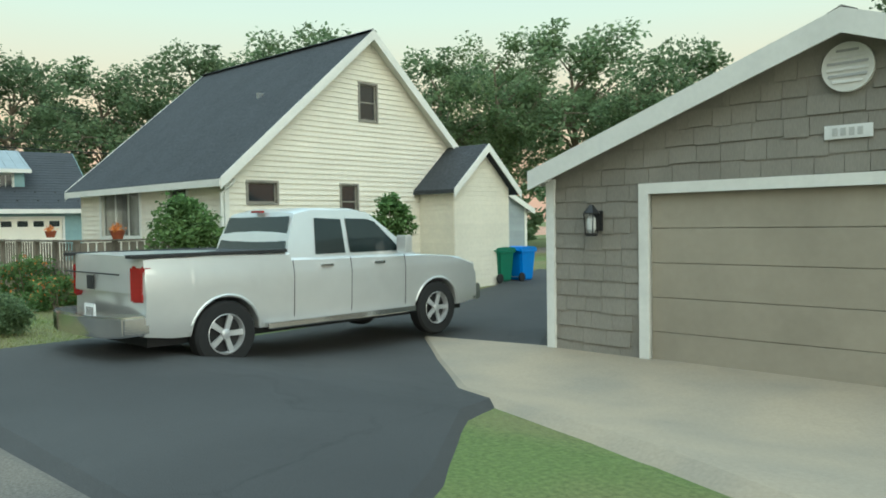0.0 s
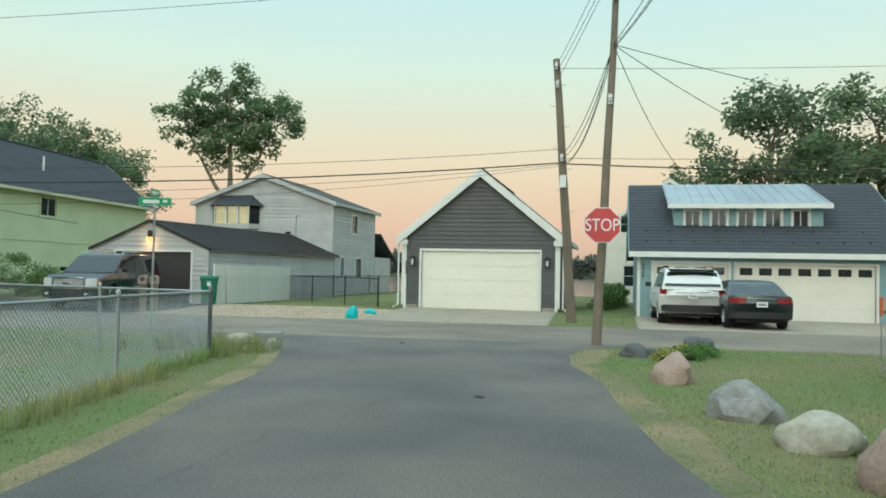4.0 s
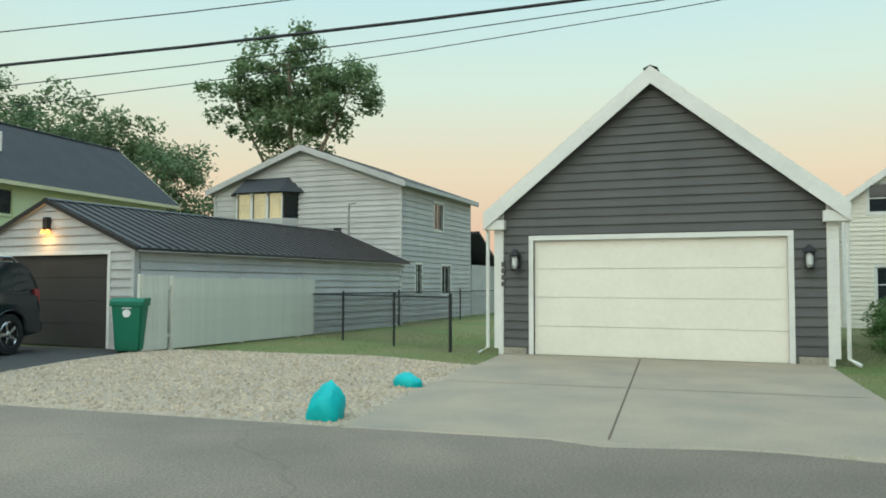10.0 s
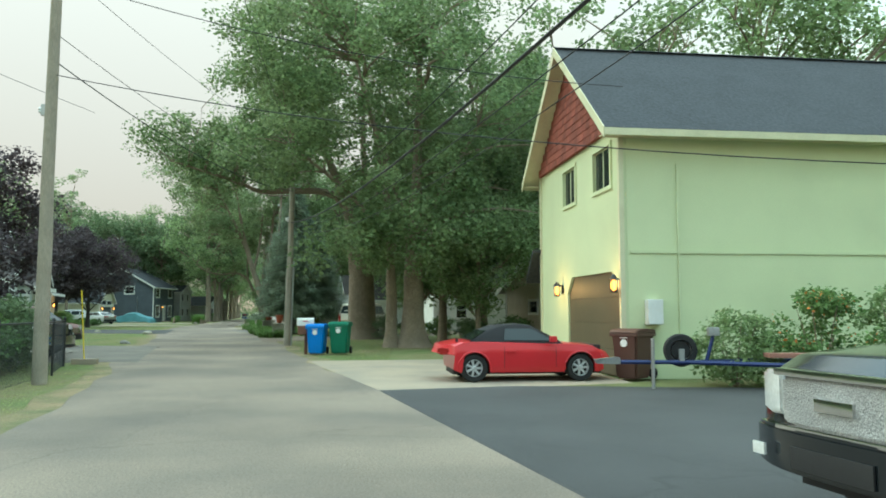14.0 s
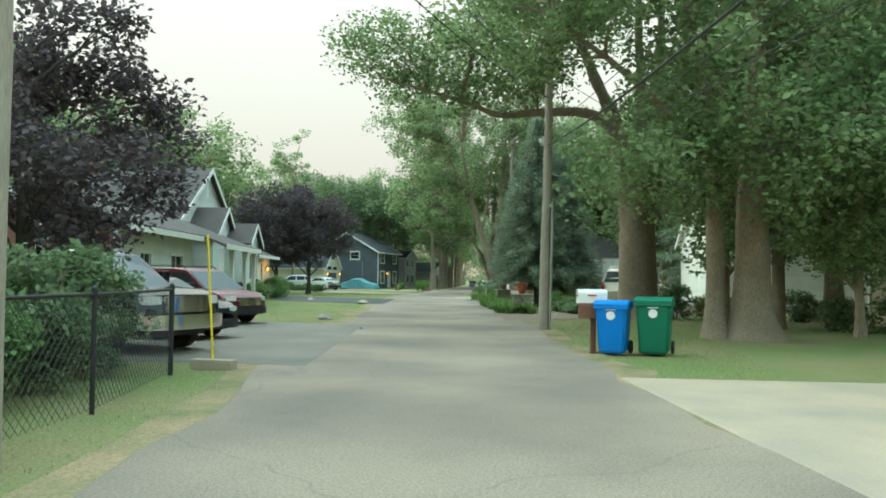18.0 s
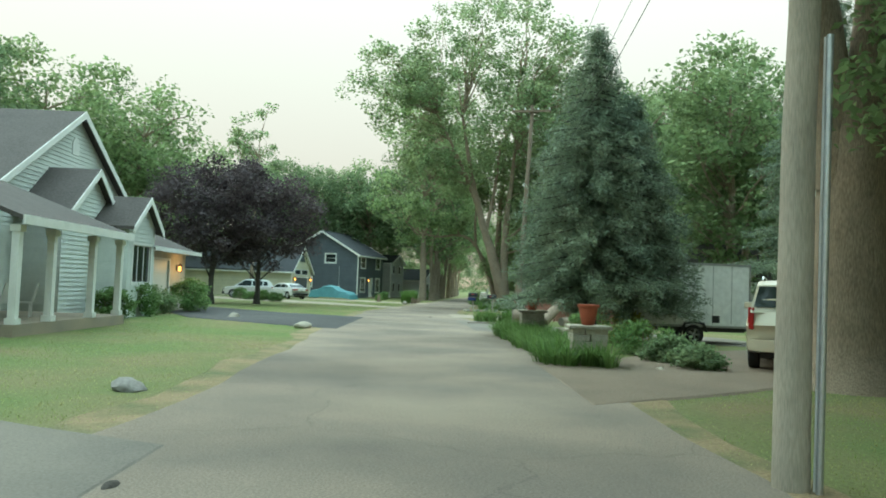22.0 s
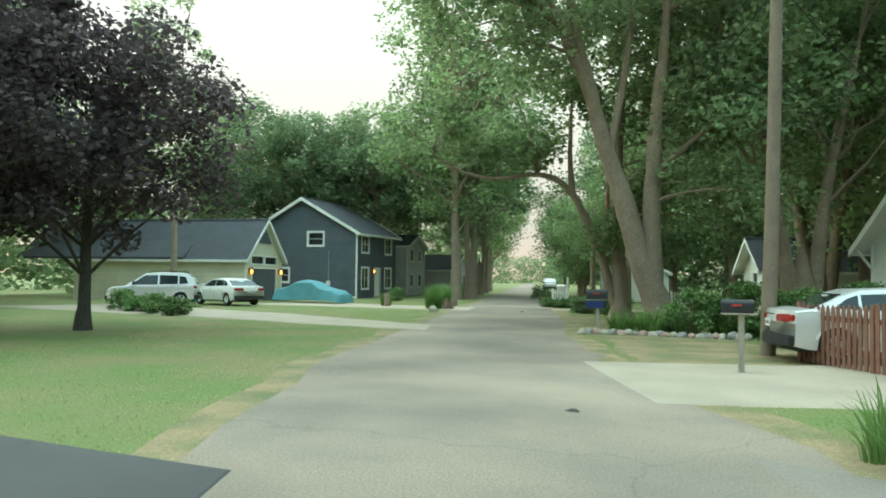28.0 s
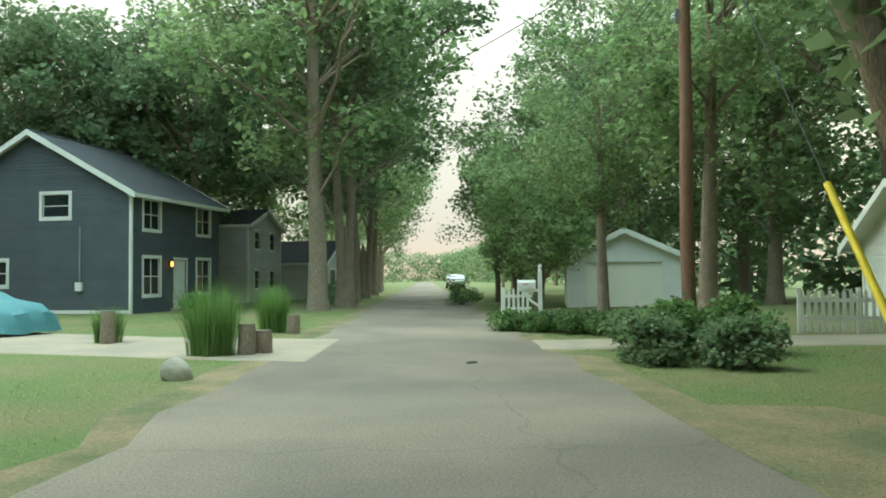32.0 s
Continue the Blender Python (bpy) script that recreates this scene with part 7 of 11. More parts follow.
plant_tree(shaped_tree(25, [([(0.05, 0, -0.15), (0.05, 0, 1.5), (0.05, -0.1, 3.2), (0.1, -0.15, 5.4)], 0.80, 0.62),
                           ([(-0.2, -0.15, 3.6), (-0.45, -0.3, 5.6), (-0.85, -0.5, 7.7), (-1.45, -0.7, 9), (-2.2, -0.9, 11), (-3, -1, 14)], 0.46, 0.08),
                           ([(0.05, -0.15, 4.6), (0.2, -0.2, 6.5), (0.15, -0.35, 9.6), (0, -0.4, 14)], 0.42, 0.08),
                           ([(0.35, -0.1, 4.4), (0.75, -0.07, 6.5), (0.9, -0.2, 9.7), (1, 0, 14)], 0.42, 0.08),
                           ([(0.4, 0, 4.0), (0.95, 0, 6), (1.4, 0.05, 7.6), (1.9, 0.06, 9.7), (2.6, 0.2, 13)], 0.38, 0.08),
                           ([(-0.75, -0.45, 7.2), (-1.8, -0.8, 7.9), (-3.7, -1.3, 7.9), (-5.2, -1.6, 7.8), (-6.6, -2, 8.3), (-9.6, -2.7, 9.2)], 0.25, 0.05)],
                       [((0, 0, 15), (7.0, 6.5, 4.6), 130), ((-6.4, -2.0, 10.0), (5.2, 3.0, 2.0), 84), ((4.6, 0.4, 9.5), (4.0, 4.0, 3.6), 56), ((-4, -1.5, 13), (4, 4, 2.8), 44)], per=150, size=0.18, clump_r=1.05, gaps=0.04),
           -13.8, 50.2, 0, 1.0, "big forked maple with a thick rough-barked trunk")
plant_tree(SMALL, -10.9, 47.4, 20, 1.35, "leafy young tree before the white house")
plant_tree(TALLB, -7.5, 47, 90, 0.9, "dark green tree in the side garden")
plant_tree(PLUM, -24.4, 30.5, 0, 0.82, "purple-leaved plum tree behind the wire fence")
plant_tree(PLUM, -26.6, 27.0, 130, 0.78, "purple-leaved plum tree behind the wire fence")
plant_tree(PLUM, -42.6, 79.4, 40, 1.22, "round purple-leaved tree on the lawn", group="purple lawn trees")
plant_tree(PLUM, -41.2, 83.0, 160, 1.22, "round purple-leaved tree on the lawn", group="purple lawn trees")
plant_tree(SPRUCE, -18.65, 59.9, 0, 1.0, "dense dark blue-green spruce behind the day lilies", "spruce", name="spruce_tree")
plant_tree(SPRUCE, -17.45, 60.6, 90, 0.8, "dense dark blue-green spruce behind the day lilies", "spruce", name="spruce_tree")
for i, (x, y, s) in enumerate(((-8.5, 73, 1.0), (-5.5, 78, 0.95), (-3, 70, 1.05))):
    plant_tree(SPRUCEB, x, y, i * 60, s, "tall ragged Norway spruce", "spruce", "tall spruces", "spruce_tree")
plant_tree(shaped_tree(43, [([(0, 0, -0.15), (-0.3, -0.1, 1), (-0.7, -0.3, 2.1), (-1.35, -0.55, 4.3), (-1.9, -0.75, 6), (-2.4, -0.9, 7.9), (-2.9, -1.2, 10), (-3.6, -1.5, 14)], 0.56, 0.1),
                           ([(-0.4, -0.15, 1.5), (-0.4, -0.3, 3.1), (-0.35, -0.4, 5.2), (-0.2, -0.5, 7.4), (0, -0.5, 9.5), (0.3, -0.4, 14)], 0.40, 0.1),
                           ([(-1.8, -0.72, 5.6), (-1.35, -0.6, 8), (-0.9, -0.5, 12)], 0.20, 0.06),
                           ([(-2.3, -0.85, 7.5), (-3.6, -1.5, 10.5), (-5.3, -2.3, 14)], 0.22, 0.06),
                           ([(-0.35, -0.4, 5.0), (1.2, -0.4, 6.4), (3.4, -0.6, 7.6)], 0.13, 0.04)],
                       [((-2.2, -0.8, 16.6), (7.2, 6.4, 7.4), 250), ((-4.8, -2, 10.2), (3.2, 3, 2.4), 40), ((-7.6, -3, 15.8), (4.2, 4, 3.6), 74), ((3.6, 0, 16), (4, 4, 5), 70), ((2.6, -0.4, 6.4), (2.8, 2.6, 2.8), 44), ((2.0, 1, 11), (4, 4, 3.4), 50)], leafm=LEAFLIGHT, per=80, size=0.25, clump_r=1.0, gaps=0.06),
           -25.3, 91.0, 0, 1.0, "tall roadside tree with a leaning forked pale trunk")
plant_tree(MAPLEB, -20.6, 93.4, 10, 0.95, "tall green maple by the road")
plant_tree(shaped_tree(91, [([(0, 0, -0.15), (-0.05, -0.05, 1.2), (-0.15, -0.1, 3.2), (-0.15, -0.2, 6), (0, -0.2, 9), (0.2, 0, 14)], 0.42, 0.1),
                           ([(-0.1, -0.05, 0.3), (-0.44, -0.1, 1.2), (-0.75, -0.2, 2.4), (-1.2, -0.3, 3.6), (-1.65, -0.4, 4.6), (-2.2, -0.5, 5.3), (-2.85, -0.6, 5.68), (-3.7, -0.65, 5.75), (-4.9, -0.75, 5.6), (-6.3, -0.9, 5.9), (-7.5, -1, 6.6)], 0.23, 0.05),
                           ([(-1.9, -0.45, 5.0), (-2.0, -0.4, 6.6), (-1.9, -0.3, 9.5)], 0.14, 0.05),
                           ([(-3.2, -0.6, 5.7), (-3.5, -0.5, 7.0), (-4.2, -0.5, 9.0)], 0.09, 0.03)],
                       [((0.4, 0.4, 12.5), (4.8, 4.8, 5.0), 110), ((1.8, 0.6, 6.0), (2.6, 2.6, 3.0), 40), ((-6.6, -0.9, 7.4), (2.4, 2.2, 1.5), 22), ((-2.6, 0, 9.5), (2.4, 2.4, 1.8), 20), ((-0.6, -0.6, 3.3), (0.9, 0.6, 0.7), 7), ((-3.6, -0.6, 6.6), (2.0, 1.2, 0.8), 14)], per=80, size=0.25, clump_r=0.95),
           -26.75, 95.8, 0, 1.0, "leaning tree whose limb arches over the road")
plant_tree(TALL, -20.8, 97.2, 200, 0.95, "slender green tree in the front garden")
for i, (x, y, s) in enumerate(((-13.0, 97.0, 1.1), (-18.0, 103.0, 1.15))):
    plant_tree(MAPLEB, x, y, 35 + i * 110, s, "tall leafy maple behind the small white house", group="maples behind the white house")
plant_tree(TALL, -26.6, 106.4, 40, 0.55, "small green tree beside the pole")
plant_tree(TALL, -28.5, 109.4, 140, 0.42, "small green tree before the white shed")
plant_tree(SMALL, -29.9, 118.0, 10, 1.0, "small leafy roadside tree")
plant_tree(THIN, -52, 104, 0, 1.0, "thin tall tree with few leaves")
for i, (x, y, m, s) in enumerate(((-39.2, 121.3, ROWTREE, 1.25), (-39.0, 125.5, ROWTREEB, 1.15), (-40.2, 133, ROWTREE, 1.1), (-41.3, 141, ROWTREEB, 1.1), (-42.3, 150, ROWTREE, 1.0), (-44.2, 162, ROWTREEB, 1.0), (-46.5, 176, ROWTREE, 1.0), (-49.5, 192, ROWTREEB, 1.0),
                                   (-29.9, 124, SMALL, 1.4), (-30.6, 131, WOODTREE, 0.42), (-31.0, 140, SMALL, 1.5), (-31.2, 149, WOODTREE, 0.45), (-31.0, 162, WOODTREE, 0.5), (-31.5, 176, WOODTREE, 0.55), (-33.0, 195, WOODTREE, 0.55))):
    plant_tree(m, x, y, i * 47, s, "tall street tree in a row along the road", group="street tree row")
for i, (x, y, s) in enumerate(((-49.0, 131.0, 0.95), (-55.5, 128.0, 0.9), (-61, 132.0, 1.0))):
    plant_tree(OAKB, x, y, i * 100, s * 1.25, "dense dark oak behind the slate house", group="oaks behind the slate house")
rnd = random.Random(5)
back = [(-52, 46), (-57, 52), (-61, 60), (-56, 63), (-63, 70), (-58, 76), (-66, 80), (-60, 87), (-57, 92), (-64, 96), (-70, 90), (-66, 105), (-62, 112), (-60, 122), (-55, 132), (-52, 138), (-50, 147),
        (-64, 131), (-58, 145), (-48, 42), (-44, 36), (-53, 36), (-47, 30), (-40, 27), (-56, 27), (-49, 20), (-38, 17),
        (-3, 54), (-1, 62), (-4, 88), (-9, 90), (-12, 84), (-2, 97), (-8, 101), (-13, 98), (-15, 104), (-10, 110), (-16, 113), (-15, 121), (-18, 132), (-18, 126), (-25, 131), (-24, 140), (-22, 143),
        (-25, 152), (-25, 166), (-12, 120), (-5, 115), (-23, 180), (-58, 205), (-60, 222), (-25, 215), (-27, 235), (-66, 240), (-29, 255), (-70, 265)]
for i, (x, y) in enumerate(back):
    plant_tree((WOODTREE, TALLB, WILLOW, WOODTREE)[i % 4], x + rnd.uniform(-1, 1), y + rnd.uniform(-1, 1), rnd.uniform(0, 360), rnd.uniform(0.85, 1.12), "tall tree in the wood behind the houses", group="wood behind the houses")


def far_shore():
    """The wooded far shore of the lake, joined into one mesh of leaf clumps."""
    rnd = random.Random(9)
    centres, radii = [], []
    for i in range(900):
        y = -300 + i * 0.72 + rnd.uniform(-1, 1)
        h = 9 + 6 * noise.noise(Vector((y * 0.03, 2, 0))) + 3 * noise.noise(Vector((y * 0.2, 5, 0)))
        for k in range(3):
            centres.append((330 + rnd.uniform(-4, 8) + 0.0006 * y * y * 0.2, y, h * (k + 0.6) / 3))
            radii.append(3.2)
    # undergrowth and further woods that close the view behind the houses
    for nm, line, hh in (("back_wood", [(-90, 10), (-84, 60), (-86, 110), (-88, 160), (-96, 230), (-92, 320), (-64, 420), (-36, 300), (-28, 260), (-18, 200), (2, 150), (14, 110), (16, 60)], 11), ("back_wood", [(-60, 22), (-66, 44), (-72, 70), (-74, 96), (-70, 120), (-62, 150)], 9), ("back_wood", [(-44, -56), (-26, -62), (-8, -60), (8, -54), (16, -44)], 4.5), ("back_wood", [(6, 62), (-2, 84), (-6, 108), (-14, 130), (-22, 152)], 7)):
        cs, rs2 = [], []
        for (x0, y0), (x1, y1) in zip(line, line[1:]):
            n = int(math.hypot(x1 - x0, y1 - y0) / 1.3)
            for i in range(n):
                k = i / n
                for q in range(4):
                    cs.append((x0 + (x1 - x0) * k + rnd.uniform(-2, 2), y0 + (y1 - y0) * k + rnd.uniform(-2, 2), hh * (q + rnd.uniform(0.2, 0.9)) / 4))
                    rs2.append(hh * 0.2)
        tagged(new(nm, leaf_mesh(nm, cs, rs2, 30, 0.75, LEAFDARK, 14)), "dense woodland that closes the view behind the houses", "woodland", kind="stuff")
    # the haze over the lake is mixed into this greyer leaf colour
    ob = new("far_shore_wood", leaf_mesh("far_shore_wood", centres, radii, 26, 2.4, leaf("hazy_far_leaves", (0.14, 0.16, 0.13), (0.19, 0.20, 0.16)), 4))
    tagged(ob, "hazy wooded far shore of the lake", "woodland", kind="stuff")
    bm = B()
    box(bm, 326, 345, -300, 350, -0.4, 0.6)
    solo("far_bank", bm, GRASS, "low grassy far bank of the lake", "bank", kind="structure")


far_shore()

# ---- vehicles ----
def car_wheel(parent, x, y, r, wide, side, rimmat, spokes=6):
    bm = B()
    lathe(bm, [(r * 0.62, -wide / 2), (r * 0.93, -wide / 2), (r, -wide * 0.36), (r, wide * 0.36), (r * 0.93, wide / 2), (r * 0.66, wide / 2), (r * 0.64, wide * 0.3), (r * 0.64, -wide * 0.3), (r * 0.62, -wide / 2)], 28, (0, 0, 0), 'y', False)
    w = part("wheel", bm, RUBBER, parent, "black tyre", smooth=40, at=pose(x, y, r))
    bm = B()
    o = side * wide * 0.42
    lathe(bm, [(r * 0.64, o - side * 0.12), (r * 0.64, o), (r * 0.58, o + side * 0.012), (r * 0.56, o - side * 0.015), (r * 0.56, o - side * 0.1)], 28, (0, 0, 0), 'y', False)
    for k in range(spokes):
        a = 2 * math.pi * k / spokes
        c, s = math.cos(a), math.sin(a)
        hull(bm, [(c * r * 0.1 - s * r * 0.07, o - side * 0.01, s * r * 0.1 + c * r * 0.07), (c * r * 0.58 - s * r * 0.09, o - side * 0.005, s * r * 0.58 + c * r * 0.09),
                  (c * r * 0.58 + s * r * 0.09, o - side * 0.005, s * r * 0.58 - c * r * 0.09), (c * r * 0.1 + s * r * 0.07, o - side * 0.01, s * r * 0.1 - c * r * 0.07)], (0, -side * 0.03, 0))
    lathe(bm, [(r * 0.15, o - side * 0.04), (r * 0.15, o), (r * 0.1, o + side * 0.012)], 14, (0, 0, 0), 'y')
    bmesh.ops.recalc_face_normals(bm, faces=bm.faces)
    part("rim", bm, rimmat, w, smooth=35)
    bm = B()
    lathe(bm, [(r * 0.57, o - side * 0.10), (r * 0.57, o - side * 0.08)], 20, (0, 0, 0), 'y')
    part("brake_disc", bm, BLACKMETAL, w)


def car(name, m, label, S, paintmat, rimmat=None, group="", category="car"):
    """A road vehicle from its side outline. x runs forward, the wheels stand on z = 0."""
    c = thing(name, m, label, category, group)
    hw, r, ax = S["W"] / 2, S["r"], S["axles"]
    zb = S.get("sill", 0.3)
    top = S["top"]  # from the tail to the nose, at belt height
    xr, xf = top[0][0], top[-1][0]
    arch = r * 1.17
    zt, xm, half = max(z for _, z in top), (xr + xf) / 2, (xf - xr) / 2

    def wide(z):
        """Half width of the flank at a height: tucked under at the sill, full at the shoulder, rolled in at the belt."""
        t = (z - zb) / (S["belt"] - zb)
        return hw * float(np.interp(t, (-0.1, 0.0, 0.12, 0.36, 0.6, 0.76, 0.81, 0.95, 1.12), (0.93, 0.945, 0.975, 0.988, 0.994, 1.0, 0.988, 0.968, 0.945)))

    first = min(range(len(top)), key=lambda k: top[k][0])
    tx, tz = [q[0] for q in top[first:]], [q[1] for q in top[first:]]

    def under(x):
        for a in ax:
            if abs(x - a) < arch:
                return max(zb, r + math.sqrt(arch * arch - (x - a) ** 2))
        return zb + 0.05 * max(0.0, (abs(x - xm) / half - 0.85) / 0.15)

    cols = {round(x, 3) for x in tx} | {round(v, 3) for v in np.linspace(tx[0], tx[-1], 30)}
    for a in ax:
        cols |= {round(a + arch * math.cos(q), 3) for q in np.linspace(0, math.pi, 15)} | {round(a - arch - 0.004, 3), round(a + arch + 0.004, 3)}
    cols = sorted(x for x in cols if tx[0] <= x <= tx[-1])
    rows = []
    bm = B()
    for x in cols:
        z1, z0 = float(np.interp(x, tx, tz)), under(x)
        z0 = min(z0, z1 - 0.05)
        e = max(0.0, (abs(x - xm) / half - 0.72) / 0.28)
        sec = []
        for v in (0, 0.1, 0.25, 0.45, 0.62, 0.76, 0.82, 0.9, 0.96):
            z = z0 + (z1 - z0) * v
            sec.append((wide(z), z))
        w = wide(z1)
        sec += [(w - 0.03, z1 - 0.006), (w - 0.09, z1 + 0.004), (w * 0.6, z1 + 0.014), (0.0, z1 + 0.02)]
        ring = [(y, z) for y, z in sec] + [(-y, z) for y, z in reversed(sec[:-1])]
        rows.append([bm.verts.new((x - math.copysign(1, x - xm) * S.get("round", 0.22) * e * min(1, abs(y) / hw) ** 3, y, z)) for y, z in ring])
    for a, b in zip(rows, rows[1:]):
        for k in range(len(a) - 1):
            bm.faces.new((a[k], a[k + 1], b[k + 1], b[k]))
        bm.faces.new((a[-1], a[0], b[0], b[-1]))
    bm.faces.new(rows[0])
    bm.faces.new(rows[-1][::-1])
    bmesh.ops.recalc_face_normals(bm, faces=bm.faces)
    body = part("body", bm, paintmat, c, smooth=32)
    for a in ax:
        for sd in (-1, 1):
            lip = [(a + arch * math.cos(q), sd * (wide(r + arch * math.sin(q)) - 0.008), r + arch * math.sin(q)) for q in np.linspace(-0.1, math.pi + 0.1, 17)]
            part("wheel_arch", tube(B(), [p for p in lip if p[2] > zb], 0.02, 6), S.get("archmat", paintmat), body, smooth=50)
    # cabin
    cab = S["cabin"]  # tail belt, tail roof, ..., windscreen foot
    cb, ct = min(z for _, z in cab), max(z for _, z in cab)
    def half_at(z):
        k = (z - cb) / (ct - cb)
        return (hw - 0.05) * (1 - 0.035 * max(0, (cb - 0.8) / 0.5)) * (1 - S.get("tumble", 0.15) * k ** 1.15)
    rows = []
    bm = B()
    for s, ins in ((-1, 0.035), (-0.93, 0.01), (-0.6, 0), (0, -0.006), (0.6, 0), (0.93, 0.01), (1, 0.035)):
        rows.append([bm.verts.new((x, s * half_at(z), z - ins * (z - cb) / (ct - cb))) for x, z in cab])
    for a, b in zip(rows, rows[1:]):
        for i in range(len(cab) - 1):
            bm.faces.new((a[i], a[i + 1], b[i + 1], b[i]))
    bm.faces.new(rows[0][::-1])
    bm.faces.new(rows[-1])
    bmesh.ops.recalc_face_normals(bm, faces=bm.faces)
    roofmat = S.get("roofmat", paintmat)
    part("cabin", bm, roofmat, c, S.get("rooflabel", ""), smooth=40)
    for poly in S["windows"]:
        for sd in (-1, 1):
            bm = B()
            hull(bm, [(x, sd * (half_at(z) + 0.001), z) for x, z in poly], (0, sd * 0.006, 0))
            bmesh.ops.recalc_face_normals(bm, faces=bm.faces)
            part("side_window", bm, CARGLASS, c)
    for key, nm in (("screen", "windscreen"), ("back", "rear_window")):
        if key in S:
            (xa, za), (xb, zb2) = S[key]
            d = Vector((zb2 - za, 0, -(xb - xa))).normalized() * 0.008
            if (d.x > 0) != (key == "screen"):
                d = -d
            bm = B()
            ring = [(xa, -half_at(za) * 0.94, za), (xa, half_at(za) * 0.94, za), (xb, half_at(zb2) * 0.93, zb2), (xb, -half_at(zb2) * 0.93, zb2)]
            hull(bm, [tuple(Vector(p) + d * 0.3) for p in ring], d)
            bmesh.ops.recalc_face_normals(bm, faces=bm.faces)
            part(nm, bm, CARGLASS, c)
    bm = B()
    box(bm, xr + 0.3, xf - 0.3, -hw + 0.28, hw - 0.28, zb * 0.75, 0.75)
    part("underbody", bm, BLACKPLASTIC, c)
    for a in ax:
        for sd in (-1, 1):
            car_wheel(c, a, sd * (hw - 0.135), r, S.get("tyre", 0.23), sd, rimmat or ALLOY, S.get("spokes", 6))
    # doors: seams and handles
    for x in S.get("seams", ()):
        for sd in (-1, 1):
            bm = B()
            zs = [zb + 0.1 + (S["belt"] - 0.04 - zb - 0.1) * k / 8 for k in range(9)]
            for za, zc in zip(zs, zs[1:]):
                hull(bm, [(x - 0.005, sd * (wide(za) - 0.004), za), (x + 0.005, sd * (wide(za) - 0.004), za), (x + 0.005, sd * (wide(zc) - 0.004), zc), (x - 0.005, sd * (wide(zc) - 0.004), zc)], (0, sd * 0.006, 0))
            bmesh.ops.recalc_face_normals(bm, faces=bm.faces)
            part("door_seam", bm, BLACKPLASTIC, body)
    for x in S.get("handles", ()):
        for sd in (-1, 1):
            bm = B()
            z = S["belt"] - 0.13
            y = sd * (wide(z) - 0.006)
            box(bm, x - 0.1, x + 0.1, min(y, y + sd * 0.035), max(y, y + sd * 0.035), z - 0.018, z + 0.018, 0.008)
            part("door_handle", bm, S.get("handlemat", paintmat), body)
    if "sills" in S:
        for sd in (-1, 1):
            bm = B()
            a0, a1 = min(ax) + arch + 0.06, max(ax) - arch - 0.06
            y = sd * hw * 0.97
            box(bm, a0, a1, min(y, y + sd * 0.09), max(y, y + sd * 0.09), zb - 0.02, zb + 0.06, 0.015)
            part("running_board", bm, S["sills"], c)
    # lamps and bumpers follow the rounded plan of the body
    def fitted(bm, x0, x1, y0, y1, z0, z1):
        n = max(1, int(abs(y1 - y0) / 0.14))
        rings = []
        for k in range(n + 1):
            y = y0 + (y1 - y0) * k / n
            e0, e1 = 0.0 if k not in (0, n) else 0.012, 0.0
            ring = []
            for x, z in ((x0, z0 + e0), (x1, z0 + e0), (x1, z1 - e0), (x0, z1 - e0)):
                e = max(0.0, (abs(x - xm) / half - 0.72) / 0.28)
                ring.append(bm.verts.new((x - math.copysign(1, x - xm) * S.get("round", 0.22) * min(1.1, e) * min(1, abs(y) / hw) ** 3, y, z)))
            rings.append(ring)
        for a, b in zip(rings, rings[1:]):
            for i in range(4):
                bm.faces.new((a[i], a[(i + 1) % 4], b[(i + 1) % 4], b[i]))
        bm.faces.new(rings[0][::-1])
        bm.faces.new(rings[-1])
        bmesh.ops.recalc_face_normals(bm, faces=bm.faces)
        bmesh.ops.bevel(bm, geom=[e for e in bm.edges if e.calc_face_angle(0) > 0.8], offset=min(0.02, abs(x1 - x0) * 0.2, abs(z1 - z0) * 0.2), segments=2, affect='EDGES')
        return bm

    for nm, boxes, mat in (("headlight", S.get("head", ()), CLEAR), ("tail_light", S.get("tail", ()), TAIL), ("indicator", S.get("amber", ()), AMBER)):
        for x0, x1, y0, y1, z0, z1 in boxes:
            for sd in (-1, 1):
                bm = B()
                ya, yb = sorted((sd * y0, sd * y1))
                fitted(bm, x0, x1, ya, yb, z0, z1)
                part(nm, bm, mat, c, smooth=35)
    for nm, b6, mat in S.get("bits", ()):
        bm = B()
        if nm in ("front_bumper", "rear_bumper", "grille"):
            fitted(bm, *b6)
        else:
            box(bm, *b6, 0.004)
        part(nm, bm, mat, c, smooth=35)
    # mirrors
    if "mirror" in S:
        x, z = S["mirror"]
        for sd in (-1, 1):
            bm = B()
            y = sd * (hw + 0.02)
            box(bm, x - 0.06, x + 0.07, min(y, y + sd * 0.2), max(y, y + sd * 0.2), z, z + S.get("mirror_h", 0.16), 0.03)
            part("door_mirror", bm, S.get("mirrormat", paintmat), c)
    # number plate, left blank but for bars
    for x, z, sgn in S.get("plates", ()):
        bm = B()
        box(bm, min(x, x + sgn * 0.012), max(x, x + sgn * 0.012), -0.15, 0.15, z, z + 0.15)
        p = part("number_plate", bm, SIGNWHITE, c)
        bm = B()
        for i in range(5):
            xx = x + sgn * 0.012
            box(bm, min(xx, xx + sgn * 0.002), max(xx, xx + sgn * 0.002), -0.11 + i * 0.045, -0.08 + i * 0.045, z + 0.04, z + 0.11)
        part("plate_bar", bm, PAPER, p)
